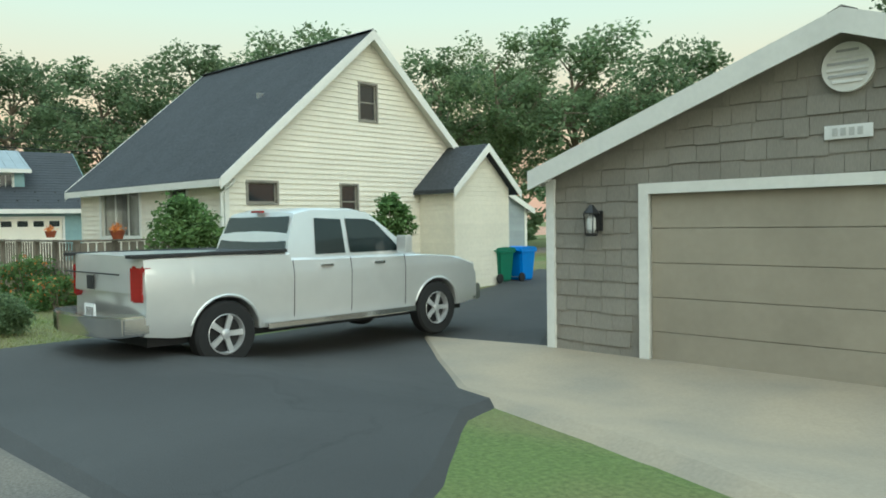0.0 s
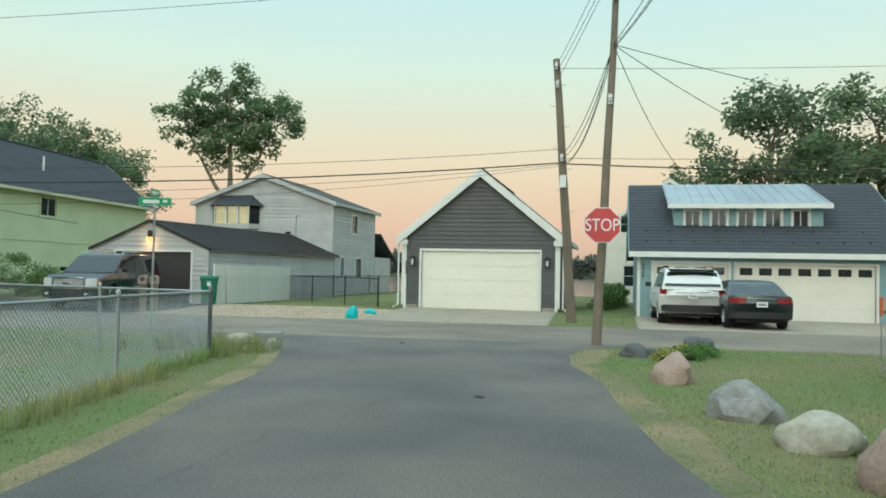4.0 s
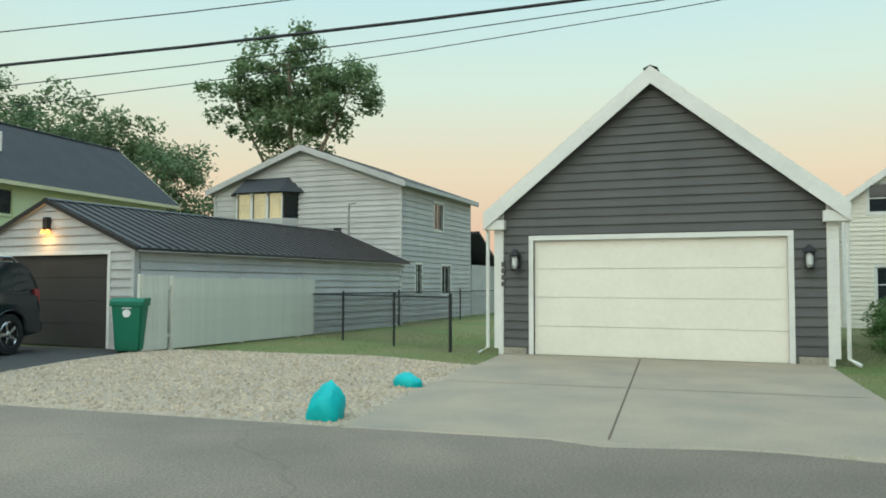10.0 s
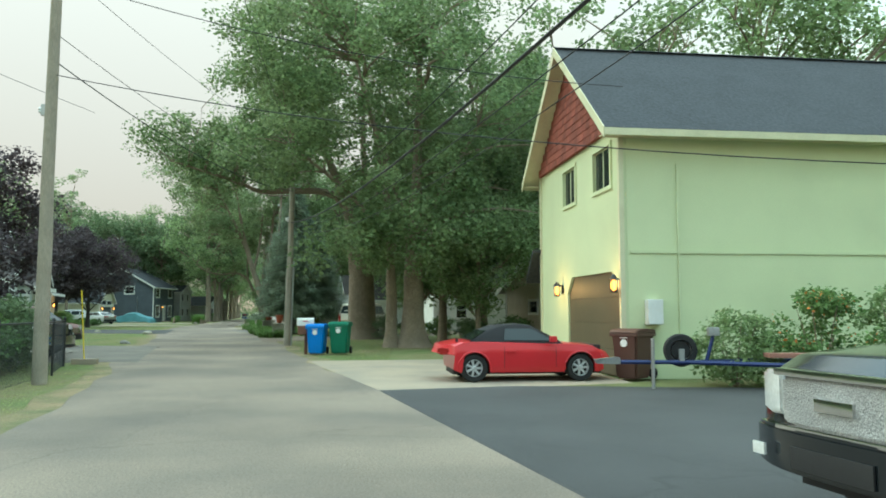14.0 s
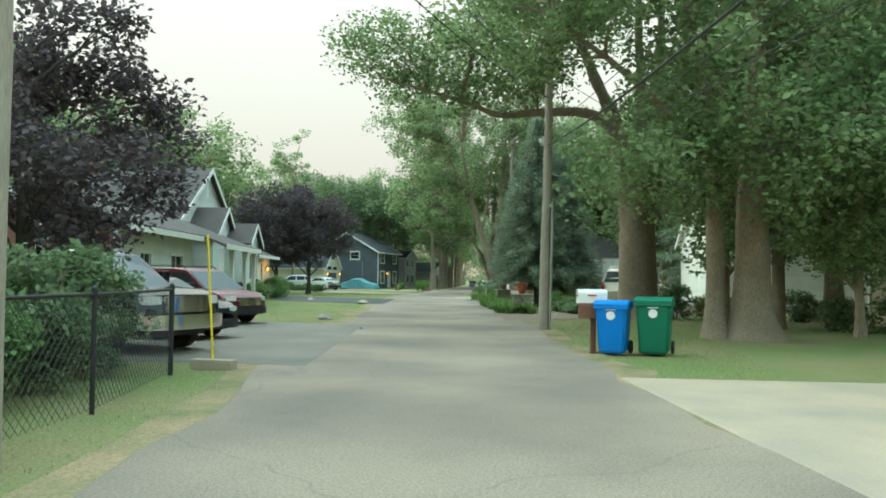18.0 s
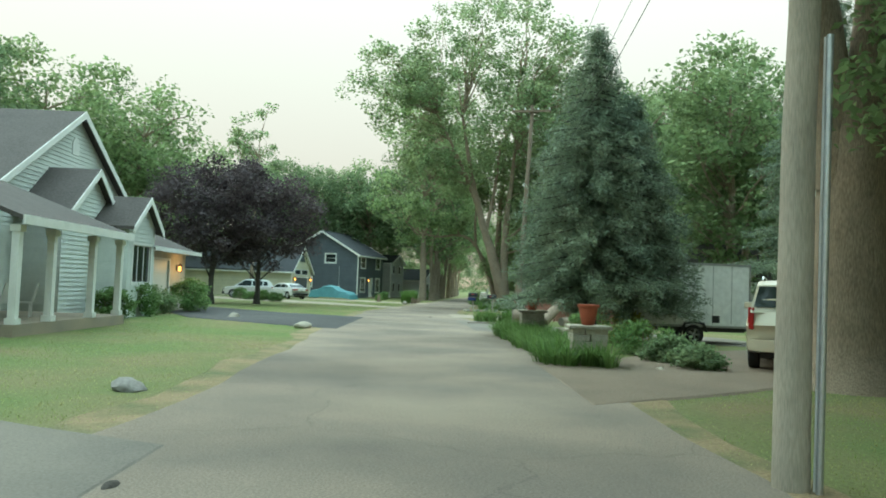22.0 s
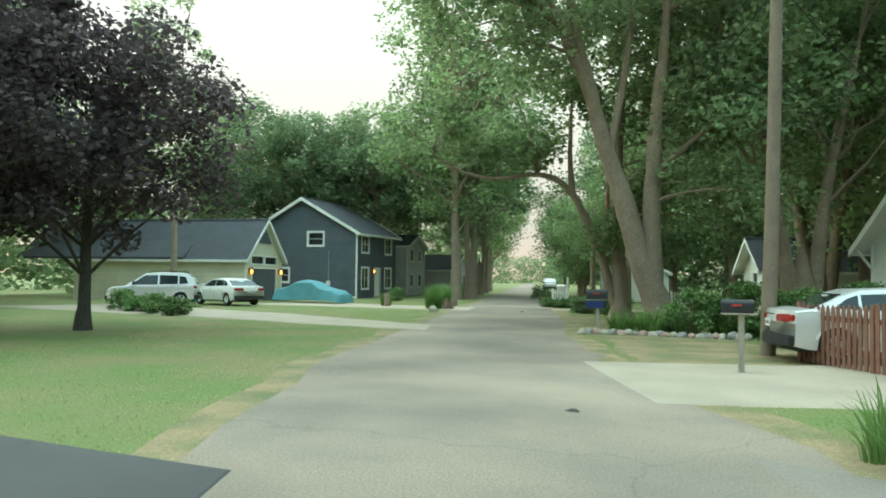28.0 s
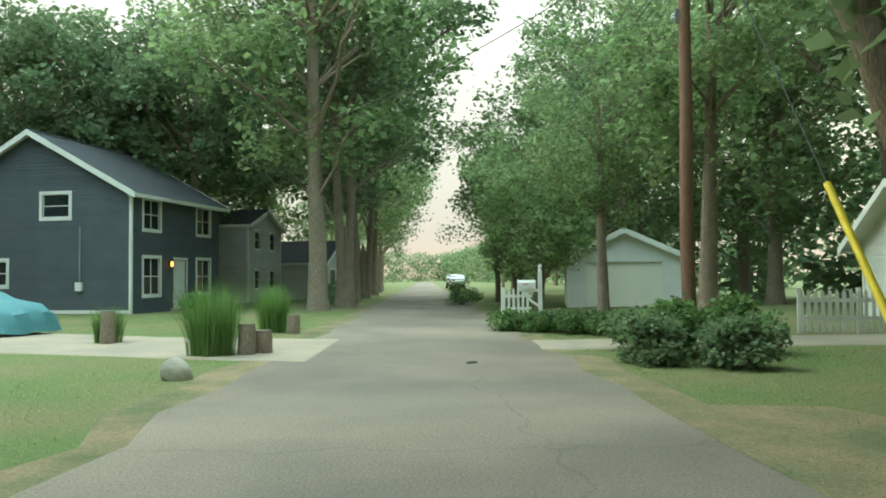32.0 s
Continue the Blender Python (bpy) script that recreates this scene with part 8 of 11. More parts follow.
    if S.get("rails"):
        z = ct + 0.02
        for sd in (-1, 1):
            bm = B()
            y = sd * (half_at(ct) - 0.08)
            a0, a1 = S["rails"]
            tube(bm, [(a0, y, z - 0.05), (a0 + 0.12, y, z + 0.03), (a1 - 0.12, y, z + 0.03), (a1, y, z - 0.05)], 0.018, 6)
            part("roof_rail", bm, S.get("railmat", BLACKPLASTIC), c)
    return c


PICKUP = dict(W=2.0, r=0.40, axles=(-1.785, 1.785), sill=0.42, belt=1.28, round=0.2, spokes=5,
              top=[(-2.95, 0.62), (-2.97, 0.95), (-2.95, 1.36), (-2.6, 1.37), (-0.86, 1.35), (-0.84, 1.27), (1.05, 1.25), (1.3, 1.24), (2.35, 1.16), (2.72, 1.06), (2.84, 0.9), (2.86, 0.62)],
              cabin=[(-0.88, 1.24), (-0.80, 1.55), (-0.66, 1.86), (-0.4, 1.92), (0.3, 1.92), (0.62, 1.86), (1.42, 1.22)], tumble=0.17,
              windows=[[(-0.42, 1.3), (0.08, 1.3), (0.08, 1.76), (-0.36, 1.78)], [(0.16, 1.3), (1.12, 1.3), (0.68, 1.72), (0.55, 1.76), (0.16, 1.77)]],
              screen=((0.66, 1.82), (1.34, 1.26)), back=((-0.86, 1.32), (-0.70, 1.80)),
              seams=(-0.82, 0.12, 1.12), handles=(-0.3, 0.62), handlemat=CHROME, sills=CHROME, mirror=(0.98, 1.28), mirror_h=0.24,
              tail=[(-2.985, -2.84, 0.80, 0.97, 0.84, 1.27)], head=[(2.55, 2.84, 0.55, 0.93, 0.88, 1.06)],
              bits=[("rear_bumper", (-3.24, -2.9, -0.98, 0.98, 0.48, 0.72), CHROME), ("front_bumper", (2.75, 2.98, -0.97, 0.97, 0.45, 0.72), CHROME), ("grille", (2.8, 2.9, -0.52, 0.52, 0.76, 1.06), CHROME),
                    ("bed_liner", (-2.85, -0.95, -0.8, 0.8, 1.355, 1.375), BLACKPLASTIC), ("tailgate_groove", (-2.985, -2.97, -0.78, 0.78, 1.16, 1.175), BLACKPLASTIC), ("tailgate_badge", (-2.99, -2.975, -0.09, 0.09, 0.98, 1.14), BLACKPLASTIC),
                    ("brake_light", (-0.74, -0.68, -0.12, 0.12, 1.86, 1.89), TAIL), ("bed_rail_cap", (-2.93, -0.9, 0.84, 0.97, 1.345, 1.385), BLACKPLASTIC), ("bed_rail_cap", (-2.93, -0.9, -0.97, -0.84, 1.345, 1.385), BLACKPLASTIC)],
              plates=[(-2.99, 0.66, -1)])
BIGSUV = dict(W=2.0, r=0.42, axles=(-1.65, 1.65), sill=0.36, belt=1.25, spokes=5,
              top=[(-2.68, 0.55), (-2.72, 0.95), (-2.62, 1.24), (-2.2, 1.26), (1.2, 1.24), (1.5, 1.22), (2.35, 1.15), (2.66, 1.02), (2.74, 0.85), (2.76, 0.5)],
              cabin=[(-2.58, 1.22), (-2.5, 1.5), (-2.34, 1.82), (-2.1, 1.92), (-0.5, 1.95), (0.35, 1.92), (0.58, 1.86), (1.42, 1.2)], tumble=0.16,
              windows=[[(-2.2, 1.3), (-1.45, 1.3), (-1.45, 1.76), (-2.08, 1.76)], [(-1.36, 1.3), (-0.36, 1.3), (-0.36, 1.77), (-1.36, 1.77)], [(-0.27, 1.3), (1.08, 1.3), (0.62, 1.7), (0.5, 1.76), (-0.27, 1.77)]],
              screen=((0.62, 1.82), (1.36, 1.25)), back=((-2.56, 1.34), (-2.36, 1.78)), seams=(-1.4, -0.31, 1.02), handles=(-0.95, 0.1), handlemat=CHROME, sills=CHROME, mirror=(0.95, 1.27),
              tail=[(-2.73, -2.5, 0.84, 0.97, 0.85, 1.35)], head=[(2.38, 2.775, 0.56, 0.90, 0.76, 1.06)], amber=[(2.3, 2.74, 0.90, 0.975, 0.76, 1.0)],
              bits=[("grille", (2.66, 2.79, -0.52, 0.52, 0.72, 1.04), MESHGRILLE), ("grille_bar", (2.7, 2.81, -0.53, 0.53, 1.04, 1.085), CHROME), ("grille_bar", (2.7, 2.81, -0.53, 0.53, 0.69, 0.72), CHROME), ("grille_badge", (2.785, 2.81, -0.16, 0.16, 0.84, 0.92), CHROME), ("lower_grille", (2.835, 2.85, -0.34, 0.34, 0.46, 0.6), BLACKPLASTIC), ("front_bumper", (2.5, 2.84, -0.95, 0.95, 0.42, 0.70), BLACKPAINT), ("rear_bumper", (-2.84, -2.6, -0.95, 0.95, 0.42, 0.66), BLACKPAINT),
                    ("side_moulding", (-1.15, 1.15, -1.012, -0.985, 0.72, 0.76), CHROME), ("side_moulding", (-1.15, 1.15, 0.985, 1.012, 0.72, 0.76), CHROME), ("fog_lamp", (2.83, 2.85, 0.6, 0.72, 0.5, 0.58), CLEAR), ("fog_lamp", (2.83, 2.85, -0.72, -0.6, 0.5, 0.58), CLEAR)],
              rails=(-2.1, 0.3), railmat=CHROME, plates=[(-2.85, 0.8, -1)])
MIDSUV = dict(W=1.98, r=0.37, axles=(-1.43, 1.43), sill=0.32, belt=1.12, spokes=5,
              top=[(-2.42, 0.5), (-2.48, 0.9), (-2.40, 1.14), (-2.0, 1.14), (1.15, 1.1), (1.4, 1.08), (2.15, 1.0), (2.44, 0.85), (2.5, 0.65), (2.5, 0.42)],
              cabin=[(-2.4, 1.1), (-2.3, 1.4), (-2.05, 1.68), (-1.7, 1.76), (-0.3, 1.79), (0.4, 1.74), (1.38, 1.06)], tumble=0.18,
              windows=[[(-1.98, 1.18), (-1.4, 1.18), (-1.4, 1.62), (-1.82, 1.6)], [(-1.32, 1.17), (-0.36, 1.16), (-0.36, 1.64), (-1.32, 1.63)], [(-0.27, 1.16), (1.05, 1.14), (0.5, 1.56), (0.38, 1.62), (-0.27, 1.64)]],
              screen=((0.48, 1.68), (1.32, 1.1)), back=((-2.38, 1.2), (-2.1, 1.64)), seams=(-1.36, -0.31, 0.95), handles=(-0.95, 0.1), mirror=(0.88, 1.14), mirrormat=BLACKPLASTIC,
              tail=[(-2.49, -2.25, 0.78, 0.965, 0.92, 1.16)], head=[(2.1, 2.46, 0.6, 0.94, 0.72, 0.9)],
              bits=[("rear_bumper", (-2.56, -2.3, -0.93, 0.93, 0.40, 0.62), BLACKPLASTIC), ("front_bumper", (2.3, 2.56, -0.93, 0.93, 0.32, 0.6), BLACKPLASTIC), ("grille", (2.4, 2.52, -0.6, 0.6, 0.62, 0.86), CHROME),
                    ("tailgate_strip", (-2.5, -2.47, -0.5, 0.5, 1.02, 1.05), CHROME), ("rear_spoiler", (-2.28, -1.9, -0.68, 0.68, 1.70, 1.74), BLACKPLASTIC), ("cladding", (-0.95, 0.95, 0.96, 0.985, 0.3, 0.46), BLACKPLASTIC), ("cladding", (-0.95, 0.95, -0.985, -0.96, 0.3, 0.46), BLACKPLASTIC)],
              rails=(-1.8, 0.2), plates=[(-2.5, 0.82, -1)])
SMALLSUV = dict(MIDSUV, W=1.84, r=0.35, axles=(-1.34, 1.34), rails=(-1.6, 0.2),
                top=[(-2.12, 0.5), (-2.2, 0.85), (-2.12, 1.06), (-1.8, 1.08), (1.05, 1.04), (1.3, 1.0), (1.95, 0.92), (2.2, 0.78), (2.26, 0.6), (2.24, 0.4)],
                cabin=[(-2.12, 1.02), (-1.98, 1.32), (-1.72, 1.58), (-1.4, 1.66), (-0.3, 1.68), (0.35, 1.62), (1.3, 0.98)],
                windows=[[(-1.68, 1.14), (-1.25, 1.1), (-1.25, 1.5), (-1.55, 1.46)], [(-1.18, 1.1), (-0.32, 1.08), (-0.32, 1.54), (-1.18, 1.52)], [(-0.24, 1.08), (1.0, 1.06), (0.45, 1.46), (0.3, 1.53), (-0.24, 1.54)]],
                screen=((0.43, 1.56), (1.24, 1.02)), back=((-2.08, 1.12), (-1.78, 1.52)), seams=(-1.22, -0.28, 0.9), mirror=(0.82, 1.06),
                tail=[(-2.2, -1.95, 0.68, 0.9, 0.88, 1.06)], head=[(1.85, 2.22, 0.52, 0.86, 0.68, 0.84)],
                bits=[("rear_bumper", (-2.27, -2.05, -0.86, 0.86, 0.36, 0.56), BLACKPLASTIC), ("front_bumper", (2.08, 2.3, -0.86, 0.86, 0.3, 0.52), BLACKPLASTIC), ("grille", (2.15, 2.28, -0.5, 0.5, 0.56, 0.78), CHROME)], plates=[(-2.22, 0.72, -1)])
SEDAN = dict(W=1.83, r=0.33, axles=(-1.38, 1.38), sill=0.26, belt=0.95, spokes=8, tyre=0.22,
             top=[(-2.28, 0.45), (-2.36, 0.75), (-2.3, 0.98), (-1.9, 1.02), (-1.5, 1.0), (1.0, 0.94), (1.25, 0.92), (2.0, 0.82), (2.28, 0.68), (2.34, 0.5), (2.32, 0.34)],
             cabin=[(-1.9, 0.96), (-1.3, 1.28), (-0.9, 1.40), (-0.2, 1.43), (0.35, 1.39), (1.3, 0.9)], tumble=0.22,
             windows=[[(-1.42, 1.04), (-0.98, 1.02), (-0.98, 1.29), (-1.18, 1.22)], [(-0.92, 1.02), (-0.22, 1.01), (-0.22, 1.33), (-0.92, 1.3)], [(-0.15, 1.01), (0.95, 0.98), (0.4, 1.28), (0.25, 1.32), (-0.15, 1.33)]],
             screen=((0.42, 1.34), (1.24, 0.95)), back=((-1.84, 1.0), (-1.24, 1.3)), seams=(-0.95, -0.18, 0.9), handles=(-0.7, 0.15), handlemat=CHROME, mirror=(0.78, 0.96),
             tail=[(-2.37, -2.15, 0.42, 0.88, 0.76, 0.92)], head=[(1.95, 2.3, 0.48, 0.86, 0.58, 0.74)],
             bits=[("rear_bumper", (-2.42, -2.2, -0.86, 0.86, 0.32, 0.52), BLACKPLASTIC), ("front_bumper", (2.2, 2.38, -0.86, 0.86, 0.24, 0.45), BLACKPLASTIC), ("chrome_strip", (-2.38, -2.36, -0.4, 0.4, 0.9, 0.92), CHROME)],
             plates=[(-2.38, 0.66, -1)])
ROADSTER = dict(W=1.68, r=0.29, axles=(-1.13, 1.13), sill=0.2, belt=0.76, spokes=7, tyre=0.2, round=0.34,
                top=[(-1.84, 0.36), (-1.94, 0.58), (-1.86, 0.76), (-1.4, 0.84), (-0.9, 0.84), (0.55, 0.80), (0.8, 0.80), (1.4, 0.74), (1.82, 0.6), (1.96, 0.44), (1.94, 0.28)],
                cabin=[(-1.25, 0.8), (-0.85, 1.06), (-0.55, 1.17), (-0.1, 1.2), (0.12, 1.17), (0.78, 0.78)], tumble=0.26, roofmat=surf("black_soft_top", (0.02, 0.02, 0.022), 0.9, grain=60, bump=0.2), rooflabel="black fabric soft top",
                windows=[[(-0.5, 0.86), (0.55, 0.85), (0.12, 1.1), (-0.45, 1.1)]], screen=((0.16, 1.13), (0.72, 0.82)), back=((-1.2, 0.85), (-0.85, 1.05)),
                seams=(-0.5, 0.6), handles=(-0.36,), mirror=(0.5, 0.82), mirror_h=0.13,
                tail=[(-1.93, -1.75, 0.45, 0.74, 0.56, 0.70)], amber=[(1.78, 1.9, 0.5, 0.7, 0.42, 0.49)],
                bits=[("antenna_base", (-1.5, -1.45, -0.66, -0.62, 0.82, 0.9), BLACKPLASTIC)])


def stand(x, y, turn):
    return pose(x, y, land(x, y) + 0.03, 0, 0, turn)


car("pickup_truck", pose(0, 0, 0.09) @ stand(-30.97, -12.7, -79.65), "silver crew-cab pickup truck with chrome bumpers", PICKUP, SILVERPAINT, category="pickup truck")
car("suv", stand(-6.3, 12.75, 191), "black full-size SUV with chrome grille and steps", BIGSUV, BLACKPAINT, CHROME, category="SUV")
car("suv", stand(-3.7, -7.75, 2), "white SUV with black rear bumper and roof rails", MIDSUV, WHITEPAINT, category="SUV")
car("sedan", stand(-5.1, -9.5, 3), "dark grey sedan with red tail lights", SEDAN, GREYPAINT)
car("convertible", stand(-9.05, 24.55, 4), "small red convertible with black soft top", ROADSTER, REDPAINT)
car("suv", stand(-27.3, 41.03, -15), "maroon compact SUV on the parking strip", SMALLSUV, MAROONPAINT, category="SUV")
car("pickup_truck", stand(-24.9, 32.8, -15), "black pickup truck with chrome grille", dict(PICKUP), BLACKPAINT, CHROME, category="pickup truck")
car("sedan", stand(-25.5, 35.7, -15), "black sedan beside the pickup truck", SEDAN, BLACKPAINT)
car("suv", stand(-49.6, 98.7, 206), "silver compact SUV with black rear window", SMALLSUV, SILVERPAINT, category="SUV")
car("sedan", stand(-47.6, 102.3, 150), "small white coupe behind the silver SUV", dict(SEDAN), WHITEPAINT)
car("suv", stand(-13.7, 54.75, 78), "pale gold full-size SUV parked on the dirt drive", dict(BIGSUV, bits=[(n, b, GOLDPAINT if m is BLACKPAINT else m) for n, b, m in BIGSUV["bits"]]), GOLDPAINT, category="SUV")
car("sedan", stand(-21.35, 81.0, 5), "pale silver sedan with red tail lights", SEDAN, SILVERPAINT)
for i, (x, y, mat, sp, lab) in enumerate(((-37.9, 178, WHITEPAINT, SMALLSUV, "white car parked far down the street"), (-39.5, 191, WHITEPAINT, MIDSUV, "white SUV parked far down the street"), (-52.5, 205, GREYPAINT, SEDAN, "dark car parked far down the street"))):
    car("car", stand(x, y, 95), lab, sp, mat)


def covered_car():
    bm = B()
    prof = [(-2.4, 0.1), (-2.45, 0.5), (-2.25, 0.86), (-1.6, 0.95), (-0.95, 1.28), (-0.3, 1.38), (0.35, 1.3), (1.05, 0.92), (1.9, 0.8), (2.35, 0.55), (2.45, 0.1)]
    rows = []
    for s in np.linspace(-1, 1, 13):
        row = []
        for x, z in prof:
            k = 1 - abs(s) ** 5 * 0.5
            zz = 0.1 + (z - 0.1) * (1 if abs(s) < 0.99 else 0.12) * (1 - 0.2 * abs(s) ** 4)
            w = 0.92 * (1 - 0.14 * max(0, z - 0.8)) + 0.05 * (abs(s) > 0.99)
            p = Vector((x * (1 - 0.06 * abs(s) ** 3), s * w, zz))
            row.append(bm.verts.new(p + Vector((0, 0.03 * noise.noise(p * 3), 0.05 * noise.noise(p * 2.5 + Vector((7, 0, 0)))))))
        rows.append(row)
    for a, b in zip(rows, rows[1:]):
        for i in range(len(prof) - 1):
            bm.faces.new((a[i], a[i + 1], b[i + 1], b[i]))
    bmesh.ops.subdivide_edges(bm, edges=bm.edges, cuts=1, use_grid_fill=True)
    for v in bm.verts:
        v.co += Vector((0, 0, 0.04 * noise.noise(v.co * 4)))
    bmesh.ops.recalc_face_normals(bm, faces=bm.faces)
    return solo("covered_car", bm, TARP, "parked car under a wrinkled blue-green tarpaulin", "covered car", smooth=50, m=pose(-44.9, 107.6, 0, 0, 0, -12))


covered_car()


def box_trailer():
    t = thing("box_trailer", pose(-15.65, 62.3, 0, 0, 0, 15), "white box trailer with rounded edges and one axle", "trailer")
    part("box_body", box(B(), -1.85, 1.85, -1.0, 1.0, 0.58, 2.62, 0.07), surf("trailer_panel", (0.80, 0.82, 0.80), 0.45, grain=6, stain=0.6), t)
    for z in (0.56, 2.58):
        part("edge_trim", box(B(), -1.87, 1.87, -1.02, -1.0, z, z + 0.07, 0.008), STEEL, t)
    for x in (-1.87, 1.81):
        part("corner_trim", box(B(), x, x + 0.06, -1.02, -1.0, 0.63, 2.58, 0.008), STEEL, t)
    for x in (-1.24, -0.62, 0.0, 0.62, 1.24):
        part("panel_seam", box(B(), x - 0.01, x + 0.01, -1.006, -1.0, 0.66, 2.56), STEEL, t)
    part("chassis", box(B(), -1.75, 1.75, -0.85, 0.85, 0.42, 0.58, 0.01), BLACKMETAL, t)
    for sd in (-1, 1):
        car_wheel(t, 0.0, sd * 0.96, 0.32, 0.2, sd, STEEL, 5)
        bm = B()
        tube(bm, [(-0.42, sd * 1.05, 0.42), (-0.3, sd * 1.05, 0.68), (0, sd * 1.05, 0.74), (0.3, sd * 1.05, 0.68), (0.42, sd * 1.05, 0.42)], 0.05, 6)
        part("mudguard", bm, BLACKMETAL, t)
    part("drawbar", tube(B(), [(1.7, -0.7, 0.5), (2.8, 0, 0.5), (1.7, 0.7, 0.5)], 0.05, 6), BLACKMETAL, t)
    part("hatch", box(B(), 0.6, 0.85, -1.012, -0.995, 0.72, 0.95, 0.004), BLACKPLASTIC, t)


box_trailer()


def boat_trailer():
    t = thing("boat_trailer", stand(-5.0, 21.9, 172), "steel boat trailer with jack stand and fender", "trailer")
    bm = B()
    tube(bm, [(2.6, 0, 0.5), (1.2, 0, 0.5), (-0.4, 0.75, 0.5), (-3.6, 0.75, 0.5)], 0.045, 6)
    tube(bm, [(1.2, 0, 0.5), (-0.4, -0.75, 0.5), (-3.6, -0.75, 0.5)], 0.045, 6)
    for x in (-0.6, -2.0, -3.4):
        tube(bm, [(x, -0.75, 0.5), (x, 0.75, 0.5)], 0.035, 6)
    part("frame", bm, NAVY, t)
    for sd in (-1, 1):
        car_wheel(t, -2.0, sd * 0.95, 0.3, 0.18, sd, SIGNWHITE, 5)
        bm = B()
        hull(bm, [(-2.4, sd * 0.86, 0.55), (-2.25, sd * 0.86, 0.68), (-1.75, sd * 0.86, 0.68), (-1.6, sd * 0.86, 0.55), (-1.75, sd * 0.86, 0.64), (-2.25, sd * 0.86, 0.64)], (0, sd * 0.22, 0))
        bmesh.ops.recalc_face_normals(bm, faces=bm.faces)
        part("fender", bm, surf("blue_fender", (0.02, 0.05, 0.2), 0.4), t)
    bm = B()
    tube(bm, [(1.9, 0.08, 0.0), (1.9, 0.08, 0.95)], 0.035, 8)
    lathe(bm, [(0.09, -0.03), (0.09, 0.0)], 12, (1.9, 0.08, 0.0))
    part("jack", bm, STEEL, t)
    car_wheel(t, 1.35, -0.12, 0.31, 0.18, -1, SIGNWHITE, 5)
    for ob in t.children:
        if ob.name.startswith("wheel") and abs(ob.matrix_basis.translation.x - 1.35) < 0.01:
            ob.matrix_basis = pose(1.35, -0.12, 0.72)
            ob["label"] = "spare tyre on a white rim"
    part("spare_bracket", box(B(), 1.3, 1.4, -0.06, 0.03, 0.48, 0.75, 0.008), STEEL, t)
    part("winch_post", tube(B(), [(0.9, 0, 0.5), (0.75, 0, 1.05)], 0.035, 8), NAVY, t)
    part("winch", box(B(), 0.66, 0.86, -0.09, 0.09, 1.0, 1.16, 0.02), STEEL, t)
    part("coupler", hull(B(), [(2.5, -0.06, 0.46), (2.95, -0.05, 0.47), (3.0, -0.03, 0.55), (2.6, -0.05, 0.6), (2.5, -0.05, 0.58)], (0, 0.11, 0)), STEEL, t)
    bm = B()
    box(bm, -3.4, -0.2, -0.2, 0.2, 0.6, 0.68)
    part("bunk", bm, BRICK, t)


boat_trailer()


def small_trailer_wheels():
    t = thing("utility_trailer", stand(-3.6, -15.3, 90), "low black utility trailer beside the garage", "trailer")
    bm = B()
    box(bm, -1.2, 1.2, -0.6, 0.6, 0.42, 0.5, 0.01)
    part("bed", bm, BLACKMETAL, t)
    for sd in (-1, 1):
        car_wheel(t, 0, sd * 0.75, 0.33, 0.2, sd, STEEL, 5)


small_trailer_wheels()

